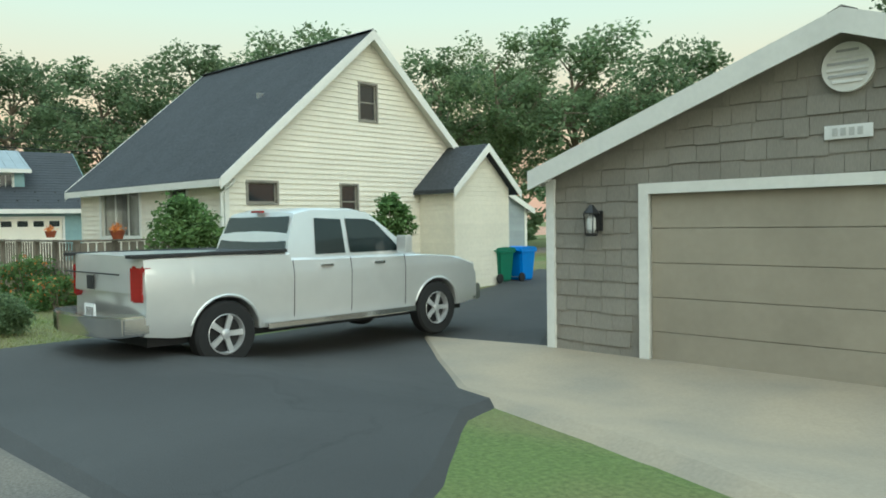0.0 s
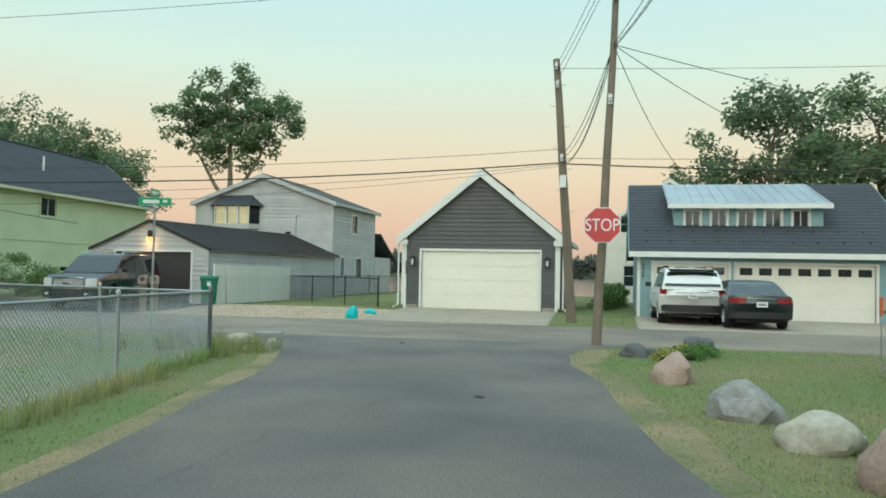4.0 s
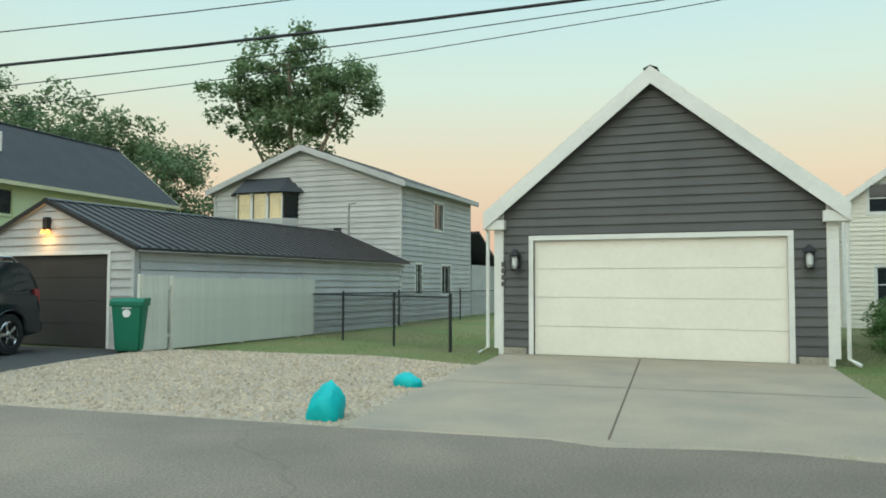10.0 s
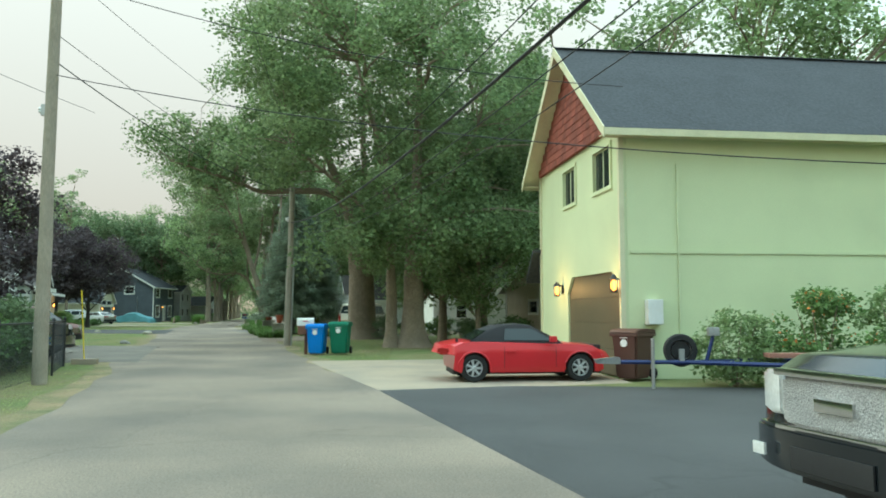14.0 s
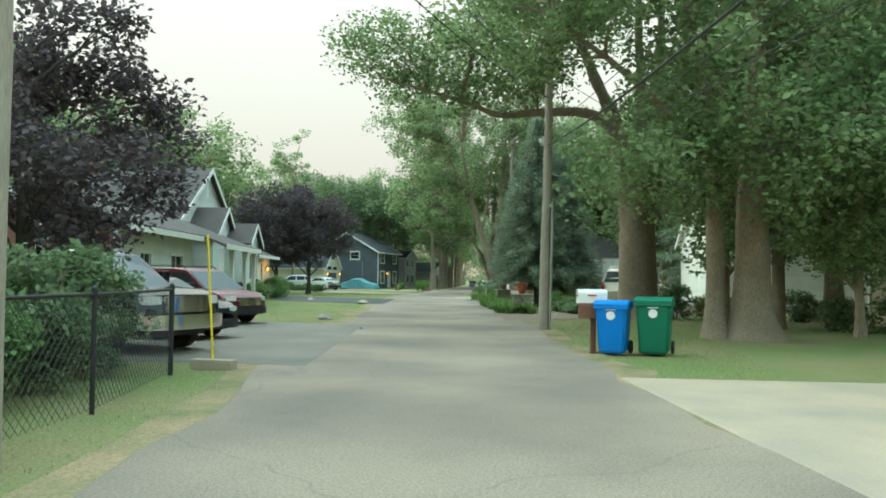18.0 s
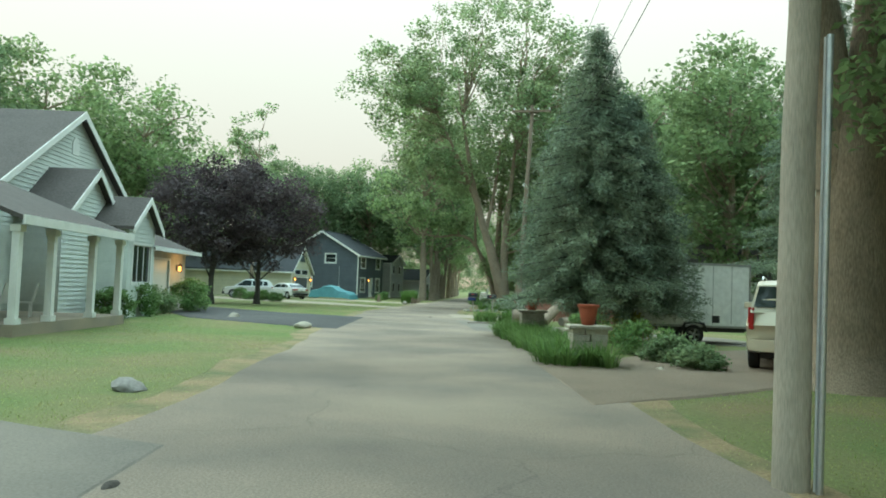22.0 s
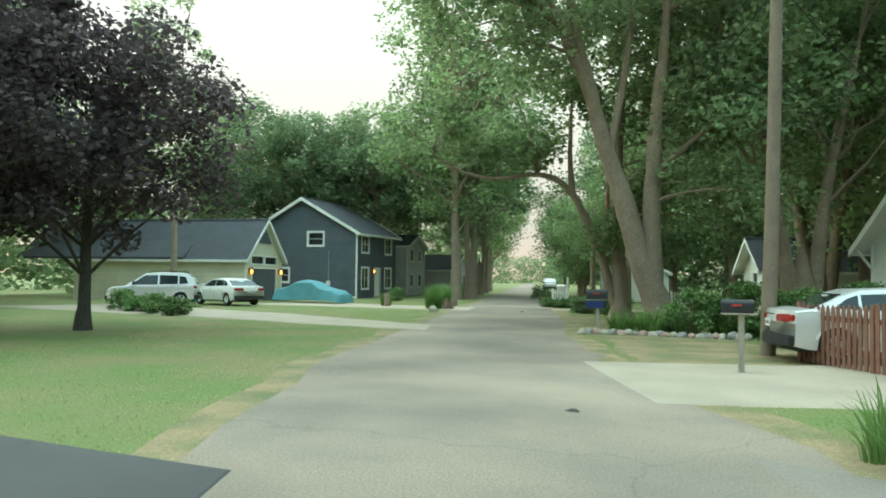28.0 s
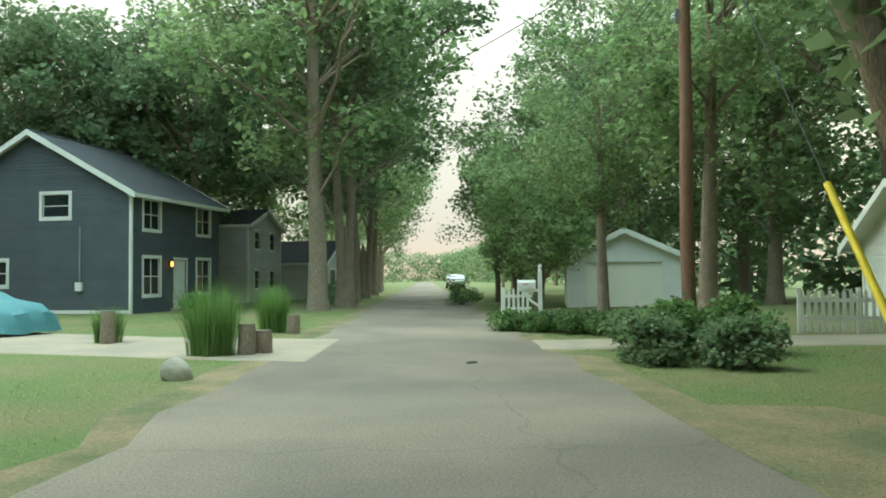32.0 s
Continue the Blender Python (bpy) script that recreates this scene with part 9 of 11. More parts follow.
# ---- poles and wires ----
def utility_pole(base, top, r, material, label, steps=False, arm=None, conduit=False, box_at=None):
    """A round wooden pole with its bolts, caps and fittings."""
    a, b = Vector((base[0], base[1], -0.1)), Vector(top)
    p = thing("utility_pole", pose(0, 0, 0), label, "utility pole")
    bm = B()
    n = 9
    rr = random.Random(int(base[1] * 10))
    pts = [a.lerp(b, i / n) + Vector((rr.uniform(-0.015, 0.015), rr.uniform(-0.015, 0.015), 0)) for i in range(n + 1)]
    part("shaft", tube(bm, pts, [r * (1 - 0.32 * i / n) for i in range(n + 1)], 16), material, p, smooth=50)
    d = (b - a).normalized()
    if steps:
        for k in range(7):
            q = a.lerp(b, 0.42 + 0.08 * k)
            s = Vector((0.0, 1, 0)) * (1 if k % 2 else -1)
            part("step_bolt", tube(B(), [q, q + s * 0.26, q + s * 0.26 + Vector((0, 0, 0.04))], 0.011, 6), STEEL, p)
    for f in (0.62, 0.9, 0.97):
        q = a.lerp(b, f)
        part("bracket", box(B(), q.x - r - 0.05, q.x - r * 0.5, q.y - 0.05, q.y + 0.05, q.z - 0.12, q.z + 0.12, 0.01), STEEL, p)
        bm = B()
        lathe(bm, [(0.03, -0.06), (0.055, -0.04), (0.035, -0.01), (0.055, 0.02), (0.03, 0.06)], 10, (q.x - r - 0.07, q.y, q.z))
        part("insulator", bm, CLEAR, p)
    if arm:
        q = a.lerp(b, arm)
        bm = B()
        box(bm, q.x - 1.2, q.x + 1.2, q.y - r - 0.11, q.y - r * 0.6, q.z - 0.06, q.z + 0.06, 0.008)
        c = part("crossarm", bm, material, p)
        for u in (-1.1, -0.4, 0.4, 1.1):
            bm = B()
            lathe(bm, [(0.02, 0.06), (0.05, 0.10), (0.03, 0.14), (0.05, 0.18), (0.02, 0.22)], 8, (q.x + u, q.y - r, q.z))
            part("insulator", bm, CLEAR, c)
    if conduit:
        for k, mat in ((0.0, SIGNWHITE), (0.07, STEEL)):
            o = Vector((r + 0.03, -0.06 - k, 0))
            part("conduit", tube(B(), [a + o, a.lerp(b, 0.25) + o, a.lerp(b, 0.42) + o], 0.03, 8), mat, p, smooth=50)
    if box_at:
        q = a.lerp(b, box_at)
        bx = part("meter_box", box(B(), q.x - r - 0.16, q.x - r, q.y - 0.1, q.y + 0.1, q.z - 0.2, q.z + 0.2, 0.015), SIGNWHITE, p, "pale metal junction box")
        part("conduit", tube(B(), [q + Vector((-r - 0.05, 0, -0.28)), a.lerp(b, box_at * 0.5) + Vector((-r - 0.03, 0, 0)), a + Vector((-r - 0.06, 0, 0.0))], 0.012, 8), WOODPOLE, bx)
    return p


def wire(a, b, sag, r=0.012, group="overhead wires", label="sagging black overhead cable"):
    a, b = Vector(a), Vector(b)
    n = 16
    pts = [a.lerp(b, i / n) - Vector((0, 0, sag * 4 * (i / n) * (1 - i / n))) for i in range(n + 1)]
    return solo("overhead_wire", tube(B(), pts, r, 5), WIRE, label, "cable", group)


A_TOP, P2_TOP, P1_TOP = (-28.3, -8.55, 10.2), (-12.6, -5.5, 9.0), (-5.8, -3.5, 8.6)
P0_TOP, PM_TOP, P3_TOP, P4_TOP, P5_TOP = (-19.0, 24.1, 9.3), (-16.4, 42.0, 9.0), (-23.1, 82.4, 13.0), (-27.5, 103.7, 10.0), (-31.9, 132.0, 9.6)
utility_pole((-28.45, -8.6), A_TOP, 0.165, WOODPOLE, "upright grey-brown wooden utility pole by the mailboxes")
utility_pole((-14.25, -5.15), P2_TOP, 0.105, WOODPOLE, "leaning brown wooden pole that carries a stop sign", steps=False)
utility_pole((-6.3, -4.15), P1_TOP, 0.16, WOODPOLE, "weathered leaning wooden pole beside the charcoal garage", steps=True, box_at=0.53)
utility_pole((-19.05, 24.1), P0_TOP, 0.15, PALEPOLE, "smooth pale utility pole on the verge")
utility_pole((-16.55, 41.8), PM_TOP, 0.15, PALEPOLE, "pale wooden utility pole with white conduit", conduit=True)
utility_pole((-23.55, 81.9), P3_TOP, 0.16, WOODPOLE, "tall brown wooden pole beside the picket fence", arm=0.97)
utility_pole((-27.6, 103.6), P4_TOP, 0.135, REDPOLE, "reddish wooden pole standing in shrubs", arm=0.97)
utility_pole((-31.9, 132), P5_TOP, 0.15, WOODPOLE, "distant wooden pole with a crossarm", arm=0.96)


def between(base, top, z):
    k = (z + 0.1) / (top[2] + 0.1)
    return tuple(base[i] + (top[i] - base[i]) * k for i in (0, 1)) + (z,)


def p1(z):
    return between((-6.3, -4.15), P1_TOP, z)


def p2(z):
    return between((-14.25, -5.15), P2_TOP, z)


# from pole to pole round the junction
for z, s in ((8.4, 0.35), (8.2, 0.45), (7.9, 0.3)):
    wire(p1(z), (-28.4, -8.6, z + 1.5), s, 0.008)
for z0, z1, s in ((6.9, 5.4, 0.35), (6.8, 5.3, 0.5), (6.7, 5.1, 0.65), (7.0, 5.2, 0.8)):
    wire(p2(z0), p1(z1), s, 0.010)
for z0, z1, s in ((8.9, 9.9, 0.4), (6.9, 8.6, 0.5), (6.85, 8.4, 0.7), (6.8, 8.0, 0.6)):
    wire(p2(z0), (-28.4, -8.6, z1), s, 0.009)
wire((-16.45, 41.9, 5.4), p1(5.15), 1.15, 0.022, label="thick bundled telephone cable over the gardens")
for z0, z1, sg, r in ((5.9, 5.6, 1.15, 0.008), (5.3, 5.1, 1.45, 0.007), (5.2, 5.05, 1.75, 0.006)):
    wire((-16.45, 41.9, z0), p1(z1), sg, r)
wire(p1(5.12), (-5.5, -40, 5.2), 0.5, 0.022, label="thick bundled telephone cable along the street")
for z, s in ((5.3, 0.3), (8.3, 0.5)):
    wire(p1(z), (-5.3, -40, z + 0.4), s, 0.008)
wire((-28.4, -8.6, 8.9), (-22, 34, 8.2), 0.6, 0.008)
wire(p2(8.8), (-16.4, 42.0, 8.6), 0.7, 0.007)
for (x, y, z), s in (((-1.9, -8.2, 5.0), 0.5), ((-1.9, -14, 5.2), 0.4), ((0.0, -24, 6.5), 0.5)):
    wire(p2(6.9), (x, y, z), s, 0.010, "service wires")
wire((-19.0, 24.1, 8.6), (-6.8, 24.0, 6.4), 0.4, 0.010, "service wires")
wire((-19.0, 24.1, 6.5), (-2.6, 17.0, 3.3), 0.4, 0.010, "service wires")
for z, s, r in ((8.9, 0.3, 0.007), (7.4, 0.4, 0.008), (6.8, 0.5, 0.013)):
    wire((-19.0, 24.1, z), (-16.45, 41.9, z), s, r)
    wire((-16.45, 41.9, z), (-23.4, 82.1, z + 1), s + 0.5, r * 0.6)
    wire((-23.4, 82.1, z + 1), (-27.5, 103.7, z + 0.6), s + 0.1, r)
    wire((-27.5, 103.7, z + 0.6), (-31.9, 132, z + 0.3), s + 0.3, r)
    wire((-31.9, 132, z + 0.3), (-38.5, 175, z + 0.3), s + 0.4, r)
wire((-16.45, 41.9, 7.6), (-9.0, 50.5, 5.6), 0.4, 0.010, "service wires")
wire((-23.4, 82.1, 8.2), (-16.5, 88, 3.8), 0.4, 0.012, "service wires")
wire((-27.5, 103.7, 8.0), (-38.6, 112.5, 5.6), 0.5, 0.010, "service wires")
wire((-27.5, 103.7, 9.0), (-26.82, 96.85, 0.1), 0.0, 0.010, "guy wires", "steel guy wire down to the lawn")
guard = solo("guy_guard", tube(B(), [Vector((-27.5, 103.7, 9.0)).lerp(Vector((-26.82, 96.85, 0.1)), k) for k in (0.74, 0.86, 0.985)], 0.045, 10), YELLOWPLASTIC, "yellow plastic guard on a guy wire", "guy guard", smooth=50)


# ---- signs ----
def lettering(text, size, material, parent, m, name="lettering", depth=0.003):
    c = bpy.data.curves.new(name, "FONT")
    c.body, c.size, c.extrude = text, size, depth
    c.align_x, c.align_y = 'CENTER', 'CENTER'
    ob = new("text_shape", c)
    ob.parent = parent
    ob.matrix_basis = m
    bpy.context.view_layer.update()
    me = bpy.data.meshes.new_from_object(ob.evaluated_get(bpy.context.evaluated_depsgraph_get()))
    bpy.data.objects.remove(ob)
    me.materials.clear()
    me.materials.append(material)
    t = new(name, me)
    t.parent = parent
    t.matrix_basis = m
    return t


def stop_sign():
    s = thing("stop_sign", pose(-14.36, -5.25, 2.60, 0, -1.5, 180), "red octagonal stop sign fixed to the leaning pole", "stop sign")
    for name, r, x, mat in (("panel", 0.412, 0.0, SIGNWHITE), ("face", 0.392, 0.006, STOPRED)):
        ring = [(x, r * math.cos(math.pi / 8 + k * math.pi / 4), r * math.sin(math.pi / 8 + k * math.pi / 4)) for k in range(8)]
        bm = hull(B(), ring, (0.005, 0, 0))
        bmesh.ops.recalc_face_normals(bm, faces=bm.faces)
        part(name, bm, mat, s)
    lettering("STOP", 0.33, SIGNWHITE, s, Matrix.Translation((0.015, 0, -0.01)) @ Matrix.Rotation(math.pi / 2, 4, 'Z') @ Matrix.Rotation(math.pi / 2, 4, 'X') @ Matrix.Diagonal((0.92, 1.15, 1, 1)))
    for z in (0.36, -0.36):
        part("bolt", lathe(B(), [(0.014, 0.005), (0.014, 0.016), (0.006, 0.02)], 8, (0, 0, z), 'x'), STEEL, s)


stop_sign()


def street_sign():
    s = thing("street_sign", pose(-13.5, 6.1, 0), "steel signpost with two green street-name blades", "street sign")
    part("post", tube(B(), [(0, 0, -0.1), (0, 0, 3.05)], 0.03, 10), STEEL, s, smooth=50)
    part("cap", lathe(B(), [(0.035, 3.03), (0.035, 3.1), (0.02, 3.14)], 10), STEEL, s)
    for z, turn, L in ((3.2, -76, 0.84), (3.42, 14, 0.62)):
        m = pose(0, 0, z, 0, 0, turn)
        b = part("blade", box(B(), -L / 2, L / 2, -0.006, 0.006, -0.1, 0.1, 0.003), SIGNGREEN, s, at=m)
        for side in (-1, 1):
            part("lettering_bar", box(B(), -L * 0.36, L * 0.14, side * 0.009 - 0.002, side * 0.009 + 0.002, -0.045, 0.045), SIGNWHITE, b)
            part("lettering_bar", box(B(), L * 0.25, L * 0.38, side * 0.009 - 0.002, side * 0.009 + 0.002, -0.02, 0.05), SIGNWHITE, b)
        part("rim", panel_boxes(B(), [(-L / 2, L / 2, 0.1, 0.104), (-L / 2, L / 2, -0.104, -0.1)], -0.007, 0.007), SIGNWHITE, b)


street_sign()


# ---- mailboxes ----
def mail_body(parent, m, material, w=0.17, h=0.23, L=0.48, flag=1, door=None, bars=True, flagmat=None):
    """Round-topped box; its door faces -y."""
    ring = [(-w / 2, 0, 0), (w / 2, 0, 0)] + [(w / 2 * math.cos(a), 0, h - w / 2 + w / 2 * math.sin(a)) for a in [math.pi * k / 10 for k in range(11)]]
    bm = hull(B(), ring, (0, L, 0))
    bmesh.ops.recalc_face_normals(bm, faces=bm.faces)
    b = part("box", bm, material, parent, smooth=40, at=m)
    bm = hull(B(), [(x * 1.05, -0.012, z * 1.02) for x, y, z in ring], (0, 0.03, 0))
    bmesh.ops.recalc_face_normals(bm, faces=bm.faces)
    part("door", bm, door or material, b, smooth=40)
    part("latch", box(B(), -0.02, 0.02, -0.035, -0.012, h - 0.05, h - 0.03), STEEL, b)
    if flag:
        x = flag * (w / 2 + 0.008)
        part("flag", box(B(), x - 0.004, x + 0.004, L * 0.3, L * 0.62, h * 0.52, h * 0.62), flagmat or REDFLAG, b, "red signal flag")
    if bars:
        for k in range(3):
            part("number_bar", box(B(), -0.05 + k * 0.035, -0.028 + k * 0.035, -0.017, -0.012, h * 0.45, h * 0.62), SIGNWHITE if material in (BLACKMETAL, GREYPAINT) else BLACKMETAL, b)
    return b


def post_box(x, y, turn, z, material, postmat, label, h=0.23, w=0.17, L=0.5, arm=True, newspaper=None):
    t = thing("mailbox", pose(x, y, land(x, y), 0, 0, turn), label, "mailbox")
    part("post", box(B(), -0.05, 0.05, -0.05, 0.05, -0.1, z - (0.0 if not arm else 0.02), 0.006), postmat, t)
    if arm:
        part("shelf", box(B(), -0.10, 0.10, -0.32, 0.26, z - 0.03, z, 0.004), postmat, t)
    mail_body(t, pose(0, -0.3, z), material, w, h, L)
    if newspaper:
        part("newspaper_box", box(B(), -0.11, 0.11, -0.34, 0.2, z - 0.26, z - 0.05, 0.02), newspaper, t)
    return t


def mail_row():
    t = thing("mailbox_stand", pose(-27.1, -7.62, land(-27, -7.6), 0, 0, 12), "row of six mailboxes, mostly dark, on a shared wooden shelf", "mailboxes")
    for x in (-0.05, 0.42):
        part("post", tube(B(), [(x - 0.2, 0.02, -0.2), (x - 0.2, 0, 1.0)], 0.055, 8), WOODPOLE, t, smooth=50)
    part("shelf", box(B(), -0.95, 0.95, -0.24, 0.2, 1.0, 1.045, 0.004), DECKWOOD, t)
    pale = surf("pale_mailbox_paint", (0.56, 0.54, 0.48), 0.45, grain=20, vary=0.06, bump=0.05)
    for k, mat in enumerate((pale, GREYPAINT, BLACKMETAL, GREYPAINT, BLACKMETAL, WHITE)):
        # the doors look to the road
        mail_body(t, pose(-0.78 + k * 0.31, 0.26, 1.045, 0, 0, 180), mat, 0.22, 0.27, 0.52, flag=1)
    for x, mat, lab in ((-0.2, NAVY, "dark blue plastic newspaper box"), (0.12, NAVY, "dark blue plastic newspaper box"), (0.44, STOPRED, "red plastic newspaper box")):
        part("newspaper_box", hull(B(), [(x, 0.24, 0.78), (x + 0.28, 0.24, 0.78), (x + 0.28, 0.3, 0.98), (x, 0.3, 0.98)], (0, -0.46, 0)), mat, t, lab)


mail_row()


def twin_box(x, y, turn, group):
    """Moulded one-piece mailbox whose post flares into the box."""
    t = thing("mailbox", pose(x, y, 0, 0, 0, turn), "taupe moulded plastic mailbox with red and white bars", "mailbox", group)
    bm = hull(B(), [(-0.11, 0.10, 0), (-0.11, -0.10, 0), (-0.11, -0.08, 0.55), (-0.11, -0.2, 0.78), (-0.11, -0.34, 0.95), (-0.11, 0.26, 0.95), (-0.11, 0.16, 0.7), (-0.11, 0.10, 0.5)], (0.22, 0, 0))
    bmesh.ops.recalc_face_normals(bm, faces=bm.faces)
    bmesh.ops.bevel(bm, geom=list(bm.edges), offset=0.02, segments=2, affect='EDGES')
    part("post", bm, TAUPE, t, smooth=40)
    b = mail_body(t, pose(0, -0.36, 0.95), TAUPE, 0.26, 0.29, 0.62, flag=0, bars=False)
    # flat dark disc on the door paints the shade of its hollow
    part("dark_door_disc", lathe(B(), [(0.075, -0.016), (0.075, -0.013)], 16, (0, 0, 0.15), 'y'), DARKDOOR, b)
    for side in (-1, 1):
        part("lettering_bar", box(B(), side * 0.132 - 0.003, side * 0.132 + 0.003, 0.06, 0.28, 0.13, 0.17), STOPRED, b)
        part("lettering_bar", box(B(), side * 0.132 - 0.003, side * 0.132 + 0.003, 0.3, 0.42, 0.03, 0.07), SIGNWHITE, b)
    part("reflector", box(B(), 0.111, 0.114, -0.05, 0.02, 0.45, 0.72), STOPRED, t)
    part("reflector", box(B(), 0.111, 0.114, -0.05, 0.02, 0.3, 0.44), SIGNWHITE, t)


twin_box(-8.43, 9.79, -62, "twin mailboxes")
twin_box(-8.07, 9.61, -62, "twin mailboxes")
post_box(-14.9, 34.78, -75, 1.0, WHITE, REDWOOD, "white metal mailbox with red flag on a brown post", h=0.27, w=0.2, L=0.56)
solo("newspaper_holder", box(B(), -0.14, 0.5, -0.1, 0.1, 0.70, 0.97, 0.02), REDWOOD, "brown wooden box under the white mailbox", "holder", m=pose(-15.03, 34.66, 0, 0, 0, 10))
post_box(-24.55, 78.2, -98, 1.02, BLACKMETAL, PALEPOLE, "black mailbox with reddish number bars on a grey post")
post_box(-27.3, 87.4, -95, 1.0, BLACKMETAL, PALEPOLE, "black mailbox over a blue newspaper box on a pale post", h=0.28, w=0.22, L=0.58, newspaper=NAVY)


def ornate_box():
    t = thing("mailbox", pose(-30.3, 111.3, 0, 0, 0, -95), "white mailbox on an ornate turned white post", "mailbox")
    part("post", box(B(), -0.06, 0.06, 0.15, 0.27, 0, 1.5, 0.01), WHITE, t)
    part("finial", lathe(B(), [(0.05, 1.5), (0.07, 1.53), (0.03, 1.56), (0.06, 1.62), (0.02, 1.7)], 12, (0, 0.21, 0)), WHITE, t)
    part("arm", box(B(), -0.045, 0.045, -0.4, 0.15, 0.92, 1.0, 0.008), WHITE, t)
    part("brace", tube(B(), [(0, 0.18, 0.5), (0, -0.05, 0.66), (0, -0.25, 0.92)], 0.035, 8), WHITE, t)
    mail_body(t, pose(0, -0.42, 1.0), WHITE, 0.2, 0.25, 0.5)


ornate_box()


# ---- wheeled bins ----
def bin_thing(x, y, turn, material, label, h=1.08, w=0.6, group="", logo=True):
    t = thing("wheeled_bin", pose(x, y, land(x, y) + 0.02, 0, 0, turn), label, "bin", group)
    k = 0.8
    d = w * 1.1
    bm = B()
    lo = [(-w / 2 * k, -d / 2 * k, 0.03), (w / 2 * k, -d / 2 * k, 0.03), (w / 2 * k, d / 2 * k, 0.03), (-w / 2 * k, d / 2 * k, 0.03)]
    hi = [(-w / 2, -d / 2, h - 0.1), (w / 2, -d / 2, h - 0.1), (w / 2, d / 2, h - 0.1), (-w / 2, d / 2, h - 0.1)]
    v = [bm.verts.new(p) for p in lo + hi]
    for q in ((3, 2, 1, 0), (4, 5, 6, 7), (0, 1, 5, 4), (1, 2, 6, 5), (2, 3, 7, 6), (3, 0, 4, 7)):
        bm.faces.new([v[i] for i in q])
    bmesh.ops.bevel(bm, geom=list(bm.edges), offset=0.04, segments=2, affect='EDGES')
    b = part("body", bm, material, t, smooth=40)
    part("rim", box(B(), -w / 2 - 0.025, w / 2 + 0.025, -d / 2 - 0.025, d / 2 + 0.025, h - 0.17, h - 0.09, 0.015), material, t)
    bm = hull(B(), [(-w / 2 - 0.03, -d / 2 - 0.04, h - 0.088), (-w / 2 - 0.03, d / 2 + 0.03, h - 0.088), (-w / 2 - 0.03, d / 2 - 0.02, h - 0.02), (-w / 2 - 0.03, 0, h), (-w / 2 - 0.03, -d / 2 + 0.02, h - 0.03)], (w + 0.06, 0, 0))
    bmesh.ops.recalc_face_normals(bm, faces=bm.faces)
    bmesh.ops.bevel(bm, geom=list(bm.edges), offset=0.015, segments=2, affect='EDGES')
    part("lid", bm, material, t, smooth=40)
    part("handle", tube(B(), [(-w / 2 + 0.05, d / 2, h - 0.14), (-w / 2 + 0.05, d / 2 + 0.1, h - 0.1), (w / 2 - 0.05, d / 2 + 0.1, h - 0.1), (w / 2 - 0.05, d / 2, h - 0.14)], 0.016, 8), material, t)
    for s in (-1, 1):
        bm = B()
        lathe(bm, [(0.05, -0.03), (0.12, -0.028), (0.13, -0.015), (0.13, 0.015), (0.12, 0.028), (0.05, 0.03)], 18, (s * (w / 2 - 0.02), d / 2 * 0.9, 0.13), 'x')
        wh = part("wheel", bm, RUBBER, t, smooth=40)
    part("axle", tube(B(), [(-w / 2, d / 2 * 0.9, 0.13), (w / 2, d / 2 * 0.9, 0.13)], 0.012, 6), STEEL, t)
    if logo:
        for y0 in (-d / 2 * 0.97,):
            bm = B()
            lathe(bm, [(0.001, -0.012), (0.085, -0.012), (0.085, -0.006)], 14, (0, y0, h * 0.72), 'y')
            part("emblem", bm, SIGNWHITE, b)
            part("lettering_bar", box(B(), -0.1, 0.1, y0 - 0.012, y0 - 0.006, h * 0.72 + 0.1, h * 0.72 + 0.12), SIGNWHITE, b)
    return t


bin_thing(-2.75, 10.6, -65, BINGREEN, "green wheeled bin beside the white fence", 1.16, 0.66)
bin_thing(-14.5, 34.7, -10, BINBLUE, "bright blue wheeled recycling bin by the kerb", 1.05)
bin_thing(-13.72, 34.82, -8, BINGREEN, "dark green wheeled bin by the kerb", 1.12, 0.66)
bin_thing(-6.6, 24.3, -50, BINBROWN, "brown wheeled bin beside the garage door", 1.1, 0.64)
bin_thing(-26.9, 38.7, -15, BINBLUE, "blue wheeled bin behind the maroon SUV", 1.05)
bin_thing(-28.0, 38.6, -15, BINGREEN, "green wheeled bin behind the maroon SUV", 1.05)
bin_thing(-24.4, -22.6, 10, BINBLUE, "blue wheeled bin behind the cream house", 1.0)
bin_thing(-24.4, -21.8, 10, BINGREEN, "green wheeled bin behind the cream house", 1.0)
bin_thing(-51.5, 103.4, 20, BINBLUE, "blue wheeled bin by the cream garage", 1.0)
bin_thing(-50.6, 103.7, 20, BINGREEN, "green wheeled bin by the cream garage", 1.0)


